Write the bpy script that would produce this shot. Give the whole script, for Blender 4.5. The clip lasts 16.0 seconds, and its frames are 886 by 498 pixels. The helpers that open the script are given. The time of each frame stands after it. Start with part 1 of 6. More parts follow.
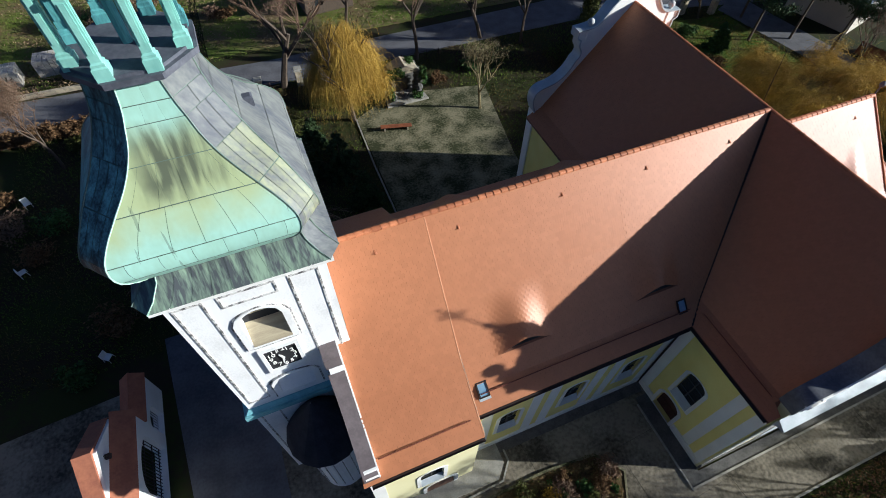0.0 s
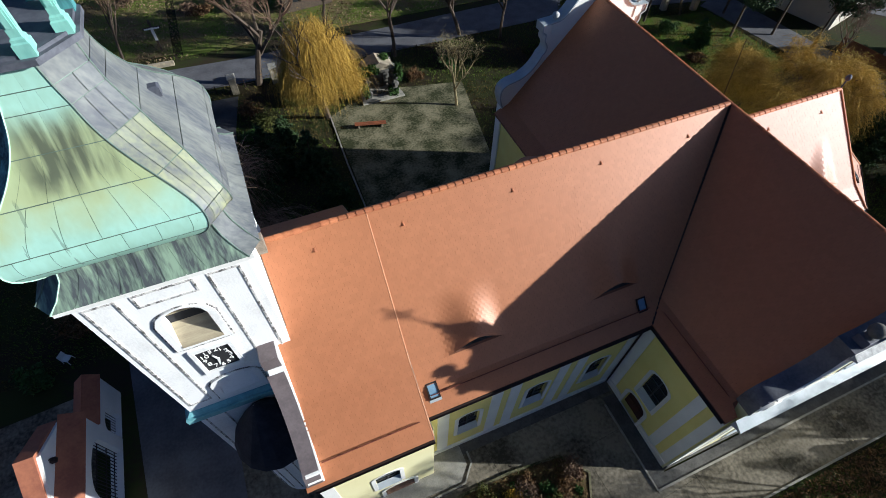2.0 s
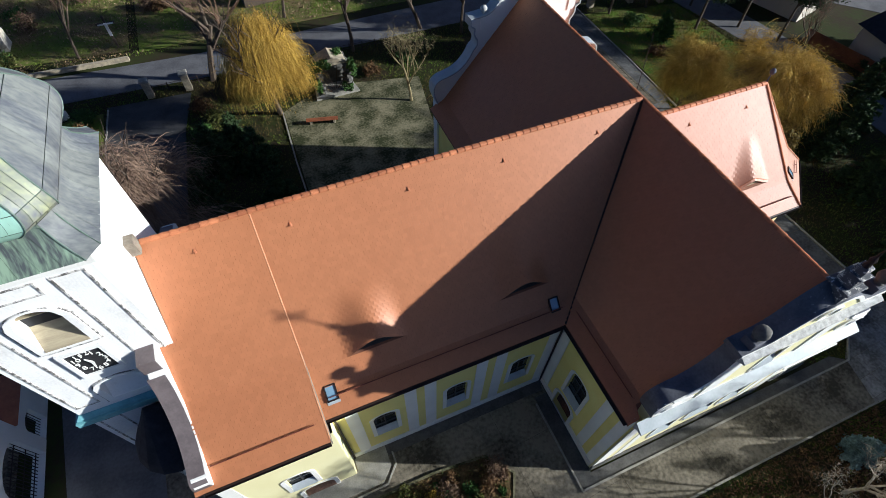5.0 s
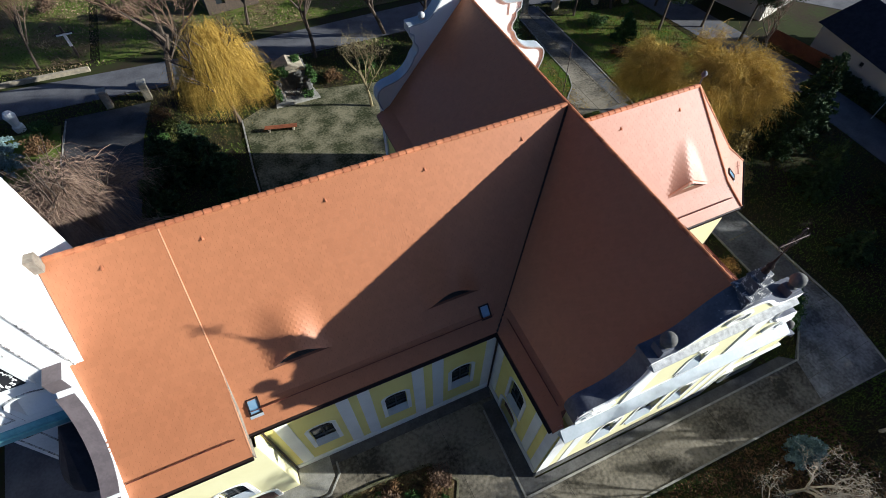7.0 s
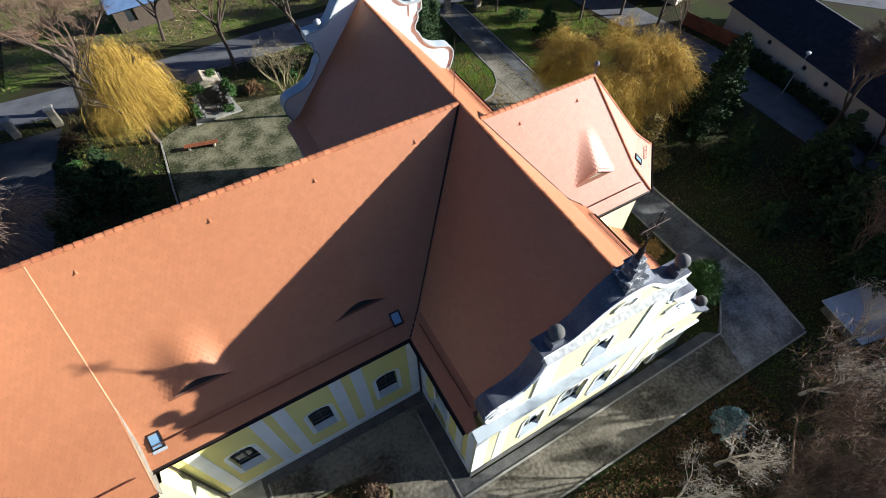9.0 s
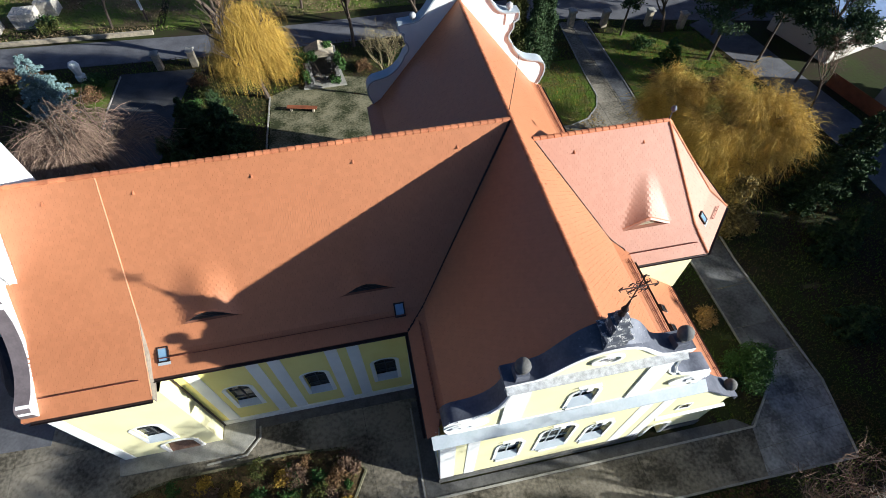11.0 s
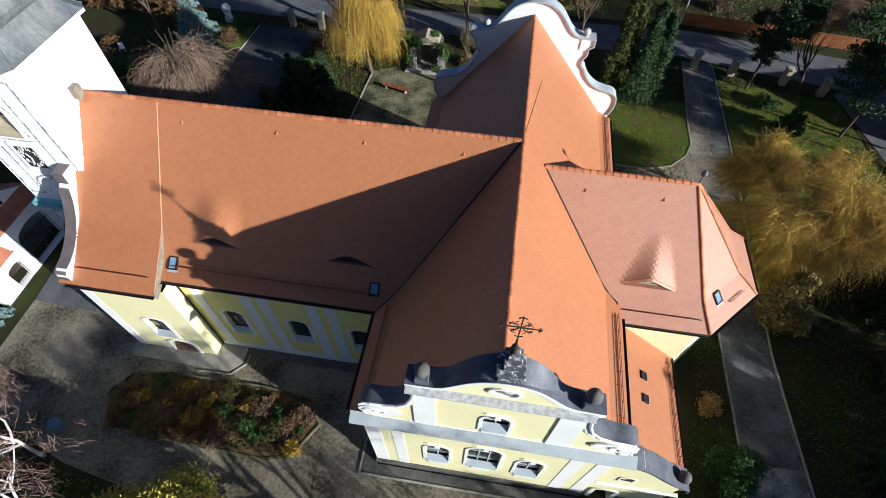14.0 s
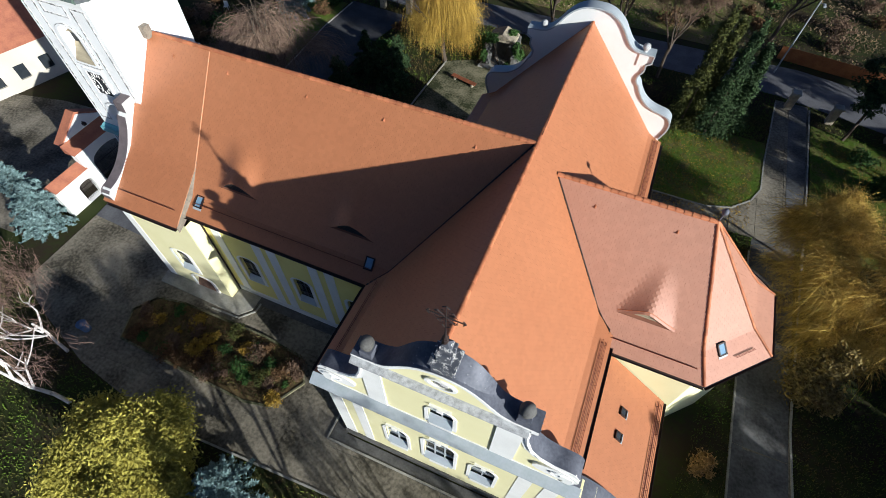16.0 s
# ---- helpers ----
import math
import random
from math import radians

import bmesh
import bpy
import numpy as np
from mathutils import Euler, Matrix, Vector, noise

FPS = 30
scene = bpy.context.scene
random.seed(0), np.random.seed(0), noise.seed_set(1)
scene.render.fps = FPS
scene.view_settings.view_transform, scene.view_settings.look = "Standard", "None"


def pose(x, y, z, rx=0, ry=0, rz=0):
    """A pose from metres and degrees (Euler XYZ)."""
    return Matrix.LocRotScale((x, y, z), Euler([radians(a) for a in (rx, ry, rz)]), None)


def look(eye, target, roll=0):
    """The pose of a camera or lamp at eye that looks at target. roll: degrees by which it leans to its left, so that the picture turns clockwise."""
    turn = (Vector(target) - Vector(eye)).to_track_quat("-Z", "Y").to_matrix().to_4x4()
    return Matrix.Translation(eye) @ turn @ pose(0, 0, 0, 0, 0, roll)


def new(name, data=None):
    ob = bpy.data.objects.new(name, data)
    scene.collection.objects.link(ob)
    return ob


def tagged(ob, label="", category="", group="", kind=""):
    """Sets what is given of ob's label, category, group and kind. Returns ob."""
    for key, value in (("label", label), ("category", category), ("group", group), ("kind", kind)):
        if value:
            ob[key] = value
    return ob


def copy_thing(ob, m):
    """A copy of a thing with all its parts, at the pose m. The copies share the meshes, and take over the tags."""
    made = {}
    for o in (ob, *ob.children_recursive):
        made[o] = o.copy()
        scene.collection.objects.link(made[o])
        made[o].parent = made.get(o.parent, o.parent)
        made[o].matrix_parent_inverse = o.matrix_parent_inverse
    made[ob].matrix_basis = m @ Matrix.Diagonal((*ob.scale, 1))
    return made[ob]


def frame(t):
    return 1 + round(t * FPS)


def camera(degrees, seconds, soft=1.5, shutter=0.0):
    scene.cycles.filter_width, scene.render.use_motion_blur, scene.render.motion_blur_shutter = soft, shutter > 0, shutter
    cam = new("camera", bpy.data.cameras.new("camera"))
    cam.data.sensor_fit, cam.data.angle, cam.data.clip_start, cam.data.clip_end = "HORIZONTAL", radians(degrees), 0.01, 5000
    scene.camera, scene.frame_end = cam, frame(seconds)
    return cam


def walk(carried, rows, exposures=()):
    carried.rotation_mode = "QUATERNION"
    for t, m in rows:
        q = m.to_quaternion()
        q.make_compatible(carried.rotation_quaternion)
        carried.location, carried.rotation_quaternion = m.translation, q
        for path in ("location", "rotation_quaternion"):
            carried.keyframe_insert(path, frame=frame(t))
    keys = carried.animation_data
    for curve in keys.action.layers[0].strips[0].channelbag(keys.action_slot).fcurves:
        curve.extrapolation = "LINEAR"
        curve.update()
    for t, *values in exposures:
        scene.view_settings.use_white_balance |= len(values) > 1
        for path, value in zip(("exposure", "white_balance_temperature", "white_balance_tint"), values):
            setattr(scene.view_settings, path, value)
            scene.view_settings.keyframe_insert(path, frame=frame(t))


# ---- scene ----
from mathutils import geometry

cam = camera(83.9, 16.0, 0.9)
PATH = [
    (0, (-23.403, -12.51, 31.76), (-22.924, -11.421, 30.153), 1.5),
    (0.5, (-22.918, -12.633, 31.573), (-22.424, -11.549, 29.966), 1.4),
    (1, (-22.387, -12.805, 31.451), (-21.888, -11.723, 29.844), 1.6),
    (1.5, (-21.827, -12.945, 31.374), (-21.332, -11.862, 29.767), 1.4),
    (2, (-21.216, -13.141, 31.286), (-20.733, -12.054, 29.677), 1.5),
    (2.5, (-20.543, -13.35, 31.219), (-20.042, -12.272, 29.61), 1.3),
    (3, (-19.83, -13.59, 31.162), (-19.321, -12.519, 29.552), 1.2),
    (3.5, (-19.15, -13.815, 31.161), (-18.666, -12.737, 29.548), 1.2),
    (4, (-18.343, -14.057, 31.154), (-17.869, -12.979, 29.537), 1.2),
    (6.5, (-14.415, -15.263, 31.226), (-13.949, -14.193, 29.601), 0.8),
    (7, (-13.538, -15.524, 31.314), (-13.057, -14.452, 29.695), 0.4),
    (7.5, (-12.76, -15.753, 31.276), (-12.179, -14.729, 29.659), 0.1),
    (8, (-11.997, -16.033, 31.212), (-11.397, -15.024, 29.592), -0.0),
    (10.3, (-8.378, -17.514, 31.503), (-7.973, -16.411, 29.885), -0.2),
    (10.5, (-8.036, -17.656, 31.545), (-7.698, -16.53, 29.927), -0.0),
    (11, (-7.114, -17.943, 31.664), (-6.872, -16.791, 30.046), 0.2),
    (11.5, (-6.202, -18.157, 31.758), (-5.99, -17.0, 30.141), 0.2),
    (12, (-5.168, -18.35, 31.918), (-5.045, -17.184, 30.298), 0.3),
    (12.5, (-4.184, -18.494, 32.073), (-4.172, -17.325, 30.45), 0.4),
    (13, (-3.107, -18.569, 32.221), (-3.154, -17.4, 30.599), 0.6),
    (13.5, (-2.114, -18.593, 32.323), (-2.216, -17.431, 30.698), 0.6),
    (14, (-1.143, -18.542, 32.422), (-1.313, -17.386, 30.799), 0.7),
    (14.5, (-0.219, -18.448, 32.407), (-0.414, -17.298, 30.783), 0.5),
    (15, (0.775, -18.304, 32.348), (0.572, -17.148, 30.728), 0.5),
    (15.5, (1.697, -18.126, 32.252), (1.394, -16.994, 30.632), 0.8),
    (16, (2.703, -17.898, 32.047), (2.257, -16.82, 30.423), 0.9),
]
walk(cam, [(t, look(eye, target, roll)) for t, eye, target, roll in PATH], [(0.0, 0.73, 5620, 8), (3.0, 0.75, 5620, 8), (7.0, 0.97, 5620, 8), (8.0, 1.34, 5620, 8), (10.5, 1.25, 5620, 8), (12.0, 1.04, 5620, 8), (13.5, 0.87, 5620, 8), (16.0, 0.65, 5620, 8)])

# ---- light ----
SUN = Vector((20.25, -9.1, 6.95)).normalized()
sun = new("sun", bpy.data.lights.new("sun", "SUN"))
sun.data.energy, sun.data.angle, sun.data.color = 5.0, radians(0.55), (1.0, 0.93, 0.80)
sun.matrix_world = look(SUN * 90, (0, 0, 0))
world = bpy.data.worlds.new("sky")
scene.world = world
world.use_nodes = True
wn = world.node_tree.nodes
sky = wn.new("ShaderNodeTexSky")
sky.sky_type, sky.sun_disc = "NISHITA", False
sky.air_density, sky.dust_density, sky.ozone_density = 0.5, 1.6, 4.0
sky.sun_elevation, sky.sun_rotation = math.asin(SUN.z), math.atan2(SUN.x, SUN.y)
world.node_tree.links.new(sky.outputs[0], wn["Background"].inputs[0])
wn["Background"].inputs[1].default_value = 0.052


# ---- materials ----
def material(name, col, col2=None, rough=0.8, metal=0.0, scale=1.5, fine=18.0, bump=0.15, spec=0.4, stretch=(1, 1, 1), island=0.0, rand=0.0, trans=0.0, ramp=(0.38, 0.62)):
    """Two scales of noise between two colours, with fine relief; island and rand vary the loose pieces."""
    m = bpy.data.materials.new(name)
    m.use_nodes = True
    nt = m.node_tree
    b = nt.nodes["Principled BSDF"]
    col2 = col2 or tuple(c * 0.72 for c in col)
    geo = nt.nodes.new("ShaderNodeNewGeometry")
    mp = nt.nodes.new("ShaderNodeMapping")
    mp.inputs["Scale"].default_value = stretch
    nt.links.new(geo.outputs["Position"], mp.inputs[0])
    big, small = nt.nodes.new("ShaderNodeTexNoise"), nt.nodes.new("ShaderNodeTexNoise")
    for n, s, d in ((big, scale, 5.0), (small, fine, 3.0)):
        n.inputs["Scale"].default_value, n.inputs["Detail"].default_value = s, d
        nt.links.new(mp.outputs[0], n.inputs["Vector"])
    mixn = nt.nodes.new("ShaderNodeMath")
    mixn.operation = "MULTIPLY_ADD"
    mixn.inputs[1].default_value = 0.35
    sub = nt.nodes.new("ShaderNodeMath")
    sub.operation = "MULTIPLY"
    sub.inputs[1].default_value = 0.65
    nt.links.new(big.outputs[0], sub.inputs[0])
    nt.links.new(small.outputs[0], mixn.inputs[0])
    nt.links.new(sub.outputs[0], mixn.inputs[2])
    cr = nt.nodes.new("ShaderNodeValToRGB")
    cr.color_ramp.elements[0].position, cr.color_ramp.elements[1].position = ramp
    cr.color_ramp.elements[0].color, cr.color_ramp.elements[1].color = (*col2, 1), (*col, 1)
    nt.links.new(mixn.outputs[0], cr.inputs[0])
    out = cr.outputs[0]
    for amount, src in ((island, geo.outputs["Random Per Island"]), (rand, None)):
        if amount:
            if src is None:
                src = nt.nodes.new("ShaderNodeObjectInfo").outputs["Random"]
            mr = nt.nodes.new("ShaderNodeMapRange")
            mr.inputs["To Min"].default_value, mr.inputs["To Max"].default_value = 1 - amount, 1 + amount
            nt.links.new(src, mr.inputs["Value"])
            hs = nt.nodes.new("ShaderNodeHueSaturation")
            nt.links.new(mr.outputs[0], hs.inputs["Value"])
            nt.links.new(out, hs.inputs["Color"])
            out = hs.outputs[0]
    nt.links.new(out, b.inputs["Base Color"])
    b.inputs["Roughness"].default_value, b.inputs["Metallic"].default_value = rough, metal
    b.inputs["Specular IOR Level"].default_value = spec
    if trans:
        b.inputs["Transmission Weight"].default_value = trans
    if bump:
        bp = nt.nodes.new("ShaderNodeBump")
        bp.inputs["Strength"].default_value, bp.inputs["Distance"].default_value = bump, 0.02
        nt.links.new(small.outputs[0], bp.inputs["Height"])
        nt.links.new(bp.outputs[0], b.inputs["Normal"])
    return m


M = dict(
    tile=material("clay_tile", (0.425, 0.169, 0.074), (0.405, 0.157, 0.068), 0.5, spec=0.75, scale=0.25, fine=1.5, island=0.045, bump=0.0),
    # darker butt colour paints in the shade lines between tile courses
    tileedge=material("shaded_tile_edge", (0.24, 0.085, 0.045), (0.19, 0.066, 0.036), 0.8, spec=0.2, bump=0.0),
    tilepiece=material("loose_clay_tile", (0.425, 0.169, 0.074), (0.405, 0.157, 0.068), 0.5, spec=0.75, scale=0.25, fine=1.5, rand=0.045, bump=0.0),
    apsetile=material("pinkish_clay_tile", (0.45, 0.225, 0.145), (0.425, 0.205, 0.13), 0.56, spec=0.6, scale=0.3, fine=2.5, island=0.04, bump=0.0),
    ridge=material("ridge_clay", (0.50, 0.19, 0.085), (0.36, 0.125, 0.058), 0.6, spec=0.2, rand=0.2, bump=0.1),
    lead=material("weathered_lead", (0.25, 0.215, 0.165), (0.16, 0.13, 0.10), 0.75, scale=3, fine=12, bump=0.2),
    blackslate=material("black_turret_sheet", (0.028, 0.03, 0.042), (0.016, 0.018, 0.026), 0.8, 0.0, spec=0.15, scale=2, fine=9, bump=0.05),
    seamclay=material("pale_seam_clay", (0.52, 0.25, 0.13), (0.40, 0.18, 0.09), 0.75, scale=2, fine=10, bump=0.2),
    stud=material("pale_studs", (0.62, 0.62, 0.60), (0.5, 0.5, 0.48), 0.6),
    birdlime=material("splashed_dark_sheet", (0.62, 0.60, 0.56), (0.075, 0.08, 0.095), 0.7, scale=5, fine=24, bump=0.2, ramp=(0.53, 0.60)),
    bandcopper=material("pale_blue_copper", (0.24, 0.52, 0.55), (0.15, 0.36, 0.40), 0.55, scale=1.5, fine=8, bump=0.05),
    copperstreak=material("streaked_blue_copper", (0.20, 0.42, 0.40), (0.025, 0.05, 0.055), 0.5, scale=1.3, fine=7, stretch=(2.4, 2.4, 0.35), rand=0.2, bump=0.05, ramp=(0.40, 0.66)),
    brick=material("worn_brown_brick", (0.30, 0.17, 0.11), (0.16, 0.09, 0.06), 0.9, scale=3, fine=14, bump=0.4),
    deck=material("roof_boards", (0.22, 0.09, 0.05), rough=0.9),
    yellow=material("yellow_plaster", (0.83, 0.74, 0.27), (0.79, 0.68, 0.23), 0.9, scale=0.7, fine=25, bump=0.12),
    pale=material("pale_yellow_plaster", (0.80, 0.745, 0.44), (0.76, 0.70, 0.39), 0.9, scale=0.6, fine=25, bump=0.12),
    white=material("white_plaster", (0.82, 0.81, 0.77), (0.74, 0.73, 0.69), 0.9, scale=0.8, fine=20, bump=0.15),
    oldwhite=material("weathered_white_plaster", (0.85, 0.84, 0.82), (0.70, 0.69, 0.67), 0.92, scale=1.1, fine=14, bump=0.25, stretch=(1, 1, 0.6), ramp=(0.3, 0.5)),
    flaked=material("flaking_dark_trim", (0.62, 0.60, 0.57), (0.10, 0.095, 0.09), 0.9, scale=5, fine=22, bump=0.3, ramp=(0.44, 0.54)),
    slate=material("dark_sheet_metal", (0.13, 0.135, 0.16), (0.07, 0.075, 0.095), 0.6, 0.1, scale=1.6, fine=9, bump=0.05),
    zinc=material("grey_sheet_metal", (0.42, 0.45, 0.47), (0.35, 0.39, 0.40), 0.55, 0.1, scale=1.6, fine=9, bump=0.05),
    zincrough=material("mottled_grey_sheet", (0.52, 0.52, 0.51), (0.28, 0.28, 0.27), 0.75, 0.0, scale=5, fine=30, bump=0.4),
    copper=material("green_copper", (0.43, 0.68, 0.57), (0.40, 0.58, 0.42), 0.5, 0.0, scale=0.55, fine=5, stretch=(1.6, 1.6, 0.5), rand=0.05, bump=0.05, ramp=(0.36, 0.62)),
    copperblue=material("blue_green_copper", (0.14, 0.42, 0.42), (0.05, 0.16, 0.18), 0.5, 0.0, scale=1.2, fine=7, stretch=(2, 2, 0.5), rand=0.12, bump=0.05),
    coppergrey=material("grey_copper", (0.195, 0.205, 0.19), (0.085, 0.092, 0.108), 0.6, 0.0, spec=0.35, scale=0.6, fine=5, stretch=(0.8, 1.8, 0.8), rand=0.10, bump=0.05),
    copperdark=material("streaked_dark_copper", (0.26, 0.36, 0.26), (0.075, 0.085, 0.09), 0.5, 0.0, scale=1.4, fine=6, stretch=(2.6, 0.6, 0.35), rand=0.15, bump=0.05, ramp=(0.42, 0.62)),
    coperoyal=material("mauve_brown_sheet", (0.19, 0.155, 0.155), (0.14, 0.115, 0.115), 0.55, 0.2, scale=2, fine=10, bump=0.05),
    darkstone=material("dark_plinth_stone", (0.13, 0.125, 0.115), (0.075, 0.072, 0.066), 0.9, scale=1.5, fine=9, bump=0.3),
    copperyellow=material("yellow_stained_copper", (0.27, 0.29, 0.18), (0.13, 0.14, 0.155), 0.55, 0.0, scale=0.7, fine=4, stretch=(1.6, 1.6, 1.0), rand=0.2, bump=0.05),
    seam=material("seam_strip", (0.16, 0.22, 0.18), rough=0.55, metal=0.3),
    gutter=material("brown_gutter", (0.035, 0.022, 0.018), rough=0.5, metal=0.3),
    guard=material("rust_brown_rail", (0.20, 0.055, 0.03), rough=0.6),
    glass=material("window_glass", (0.03, 0.035, 0.04), (0.02, 0.025, 0.03), 0.06, spec=0.8, bump=0.0),
    # skylight base colour carries a painted pale sky reflection
    skyglass=material("sky_tinted_glass", (0.22, 0.34, 0.44), (0.16, 0.27, 0.38), 0.12, spec=0.9, bump=0.0),
    darkbar=material("dark_window_bar", (0.05, 0.05, 0.05), rough=0.6),
    sill=material("sill_sheet", (0.50, 0.55, 0.58), (0.42, 0.46, 0.49), 0.55, 0.2),
    door=material("brown_door", (0.075, 0.026, 0.02), (0.045, 0.017, 0.013), 0.6, stretch=(6, 6, 0.7)),
    louvre=material("beige_boards", (0.42, 0.36, 0.24), (0.30, 0.25, 0.17), 0.8, stretch=(0.6, 1, 6)),
    black=material("black_board", (0.025, 0.025, 0.028), rough=0.7),
    iron=material("wrought_iron", (0.06, 0.04, 0.035), rough=0.6, metal=0.6),
    stone=material("grey_stone", (0.44, 0.37, 0.26), (0.24, 0.21, 0.16), 0.9, scale=2.5, fine=16, bump=0.4),
    blade=material("grass_blades", (0.095, 0.15, 0.02), (0.11, 0.08, 0.03), 0.85, scale=0.22, fine=2.0, bump=0, spec=0.1, island=0.25, ramp=(0.44, 0.56)),
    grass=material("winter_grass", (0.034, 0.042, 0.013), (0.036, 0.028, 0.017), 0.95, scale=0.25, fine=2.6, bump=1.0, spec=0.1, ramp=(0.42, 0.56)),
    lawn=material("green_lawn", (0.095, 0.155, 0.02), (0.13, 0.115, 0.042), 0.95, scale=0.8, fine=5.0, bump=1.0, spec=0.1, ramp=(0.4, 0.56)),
    concrete=material("old_concrete", (0.255, 0.224, 0.17), (0.055, 0.048, 0.034), 0.9, scale=0.33, fine=4.5, bump=0.4, spec=0.25, rand=0.12, ramp=(0.38, 0.6)),
    court=material("mossy_concrete", (0.22, 0.2, 0.125), (0.035, 0.04, 0.016), 0.92, scale=0.55, fine=5.0, bump=0.6, spec=0.2, ramp=(0.41, 0.62)),
    darkconcrete=material("dark_worn_concrete", (0.15, 0.148, 0.145), (0.055, 0.054, 0.052), 0.88, scale=0.5, fine=5, bump=0.3, spec=0.3, rand=0.12, ramp=(0.38, 0.62)),
    paleslab=material("pale_concrete_slab", (0.36, 0.345, 0.32), (0.12, 0.115, 0.105), 0.9, scale=0.6, fine=5, bump=0.3, spec=0.25, rand=0.18, ramp=(0.4, 0.62)),
    kerb=material("pale_kerb", (0.36, 0.345, 0.30), (0.24, 0.23, 0.20), 0.9, scale=2, fine=12, rand=0.12),
    joint=material("dark_joint", (0.045, 0.043, 0.04), rough=0.95),
    asphalt=material("asphalt", (0.135, 0.135, 0.145), (0.08, 0.08, 0.088), 0.85, scale=0.6, fine=6, bump=0.15, spec=0.3),
    darkasphalt=material("old_dark_asphalt", (0.075, 0.075, 0.078), (0.045, 0.045, 0.046), 0.9, scale=0.6, fine=6, bump=0.2, spec=0.25),
    copperpost=material("turquoise_copper", (0.30, 0.60, 0.51), (0.20, 0.44, 0.38), 0.5, 0.0, scale=1.5, fine=8, stretch=(1, 1, 0.4), rand=0.06, bump=0.05),
    soil=material("bed_soil", (0.15, 0.105, 0.048), (0.045, 0.035, 0.018), 0.95, scale=1.6, fine=9, bump=0.8, spec=0.1),
    palebark=material("pale_bark", (0.52, 0.46, 0.38), (0.30, 0.25, 0.19), 0.9, scale=6, fine=22, bump=0.4),
    olivebark=material("olive_brown_bark", (0.27, 0.22, 0.11), (0.15, 0.12, 0.06), 0.9, scale=6, fine=22, bump=0.4),
    meadow=material("patchy_meadow", (0.12, 0.155, 0.03), (0.16, 0.12, 0.065), 0.95, scale=0.22, fine=1.8, bump=1.0, spec=0.1, ramp=(0.42, 0.58)),
    bark=material("brown_bark", (0.10, 0.072, 0.05), (0.06, 0.045, 0.034), 0.9, scale=6, fine=22, bump=0.5),
    birch=material("birch_bark", (0.62, 0.58, 0.55), (0.22, 0.17, 0.15), 0.8, scale=5, fine=22, bump=0.3, ramp=(0.3, 0.5)),
    twig=material("bare_twigs", (0.17, 0.105, 0.065), (0.11, 0.07, 0.045), 0.9, island=0.25, bump=0),
    redtwig=material("reddish_twigs", (0.22, 0.145, 0.11), (0.13, 0.08, 0.06), 0.9, island=0.25, bump=0),
    greytwig=material("pale_hanging_twigs", (0.27, 0.185, 0.13), (0.14, 0.09, 0.065), 0.9, island=0.3, bump=0),
    willow=material("yellow_willow_leaves", (0.52, 0.34, 0.06), (0.34, 0.22, 0.045), 0.8, island=0.35, bump=0, spec=0.2),
    willowdull=material("ochre_willow_twigs", (0.57, 0.39, 0.08), (0.31, 0.21, 0.05), 0.85, island=0.4, bump=0, spec=0.2),
    needle=material("dark_green_needles", (0.05, 0.085, 0.03), (0.028, 0.048, 0.02), 0.85, island=0.4, bump=0, spec=0.2),
    bluespruce=material("blue_grey_needles", (0.22, 0.31, 0.31), (0.11, 0.17, 0.165), 0.85, island=0.35, bump=0, spec=0.2),
    thuja=material("olive_thuja", (0.095, 0.10, 0.022), (0.05, 0.058, 0.018), 0.85, island=0.4, bump=0, spec=0.2),
    yellowgreen=material("yellow_green_leaves", (0.42, 0.37, 0.065), (0.30, 0.27, 0.05), 0.85, island=0.22, bump=0, spec=0.25),
    leaf=material("green_leaves", (0.06, 0.12, 0.025), (0.035, 0.075, 0.02), 0.8, island=0.4, bump=0, spec=0.25),
    leafyellow=material("yellow_leaves", (0.42, 0.28, 0.04), (0.28, 0.17, 0.03), 0.8, island=0.35, bump=0, spec=0.2),
    goldthuja=material("golden_thuja", (0.27, 0.20, 0.065), (0.14, 0.105, 0.035), 0.85, island=0.4, bump=0, spec=0.2),
    goldleaf=material("golden_dry_leaves", (0.44, 0.27, 0.10), (0.28, 0.165, 0.06), 0.85, island=0.35, bump=0, spec=0.2),
    drystalk=material("dry_stalks", (0.30, 0.22, 0.13), (0.17, 0.12, 0.075), 0.9, island=0.5, bump=0, spec=0.15),
    leafbrown=material("dry_brown_leaves", (0.155, 0.09, 0.042), (0.09, 0.052, 0.026), 0.9, island=0.4, bump=0, spec=0.15),
    wood=material("red_brown_wood", (0.26, 0.085, 0.035), (0.17, 0.055, 0.025), 0.7),
    fence=material("orange_boards", (0.36, 0.14, 0.045), (0.25, 0.09, 0.03), 0.8),
    farwall=material("pale_house_wall", (0.55, 0.50, 0.42), (0.47, 0.43, 0.36), 0.9, scale=0.5),
    farroof=material("far_tile_roof", (0.40, 0.15, 0.08), (0.28, 0.10, 0.06), 0.8, scale=1.2, fine=8),
    bluesheet=material("blue_sheet", (0.10, 0.16, 0.28), (0.07, 0.11, 0.20), 0.6),
)


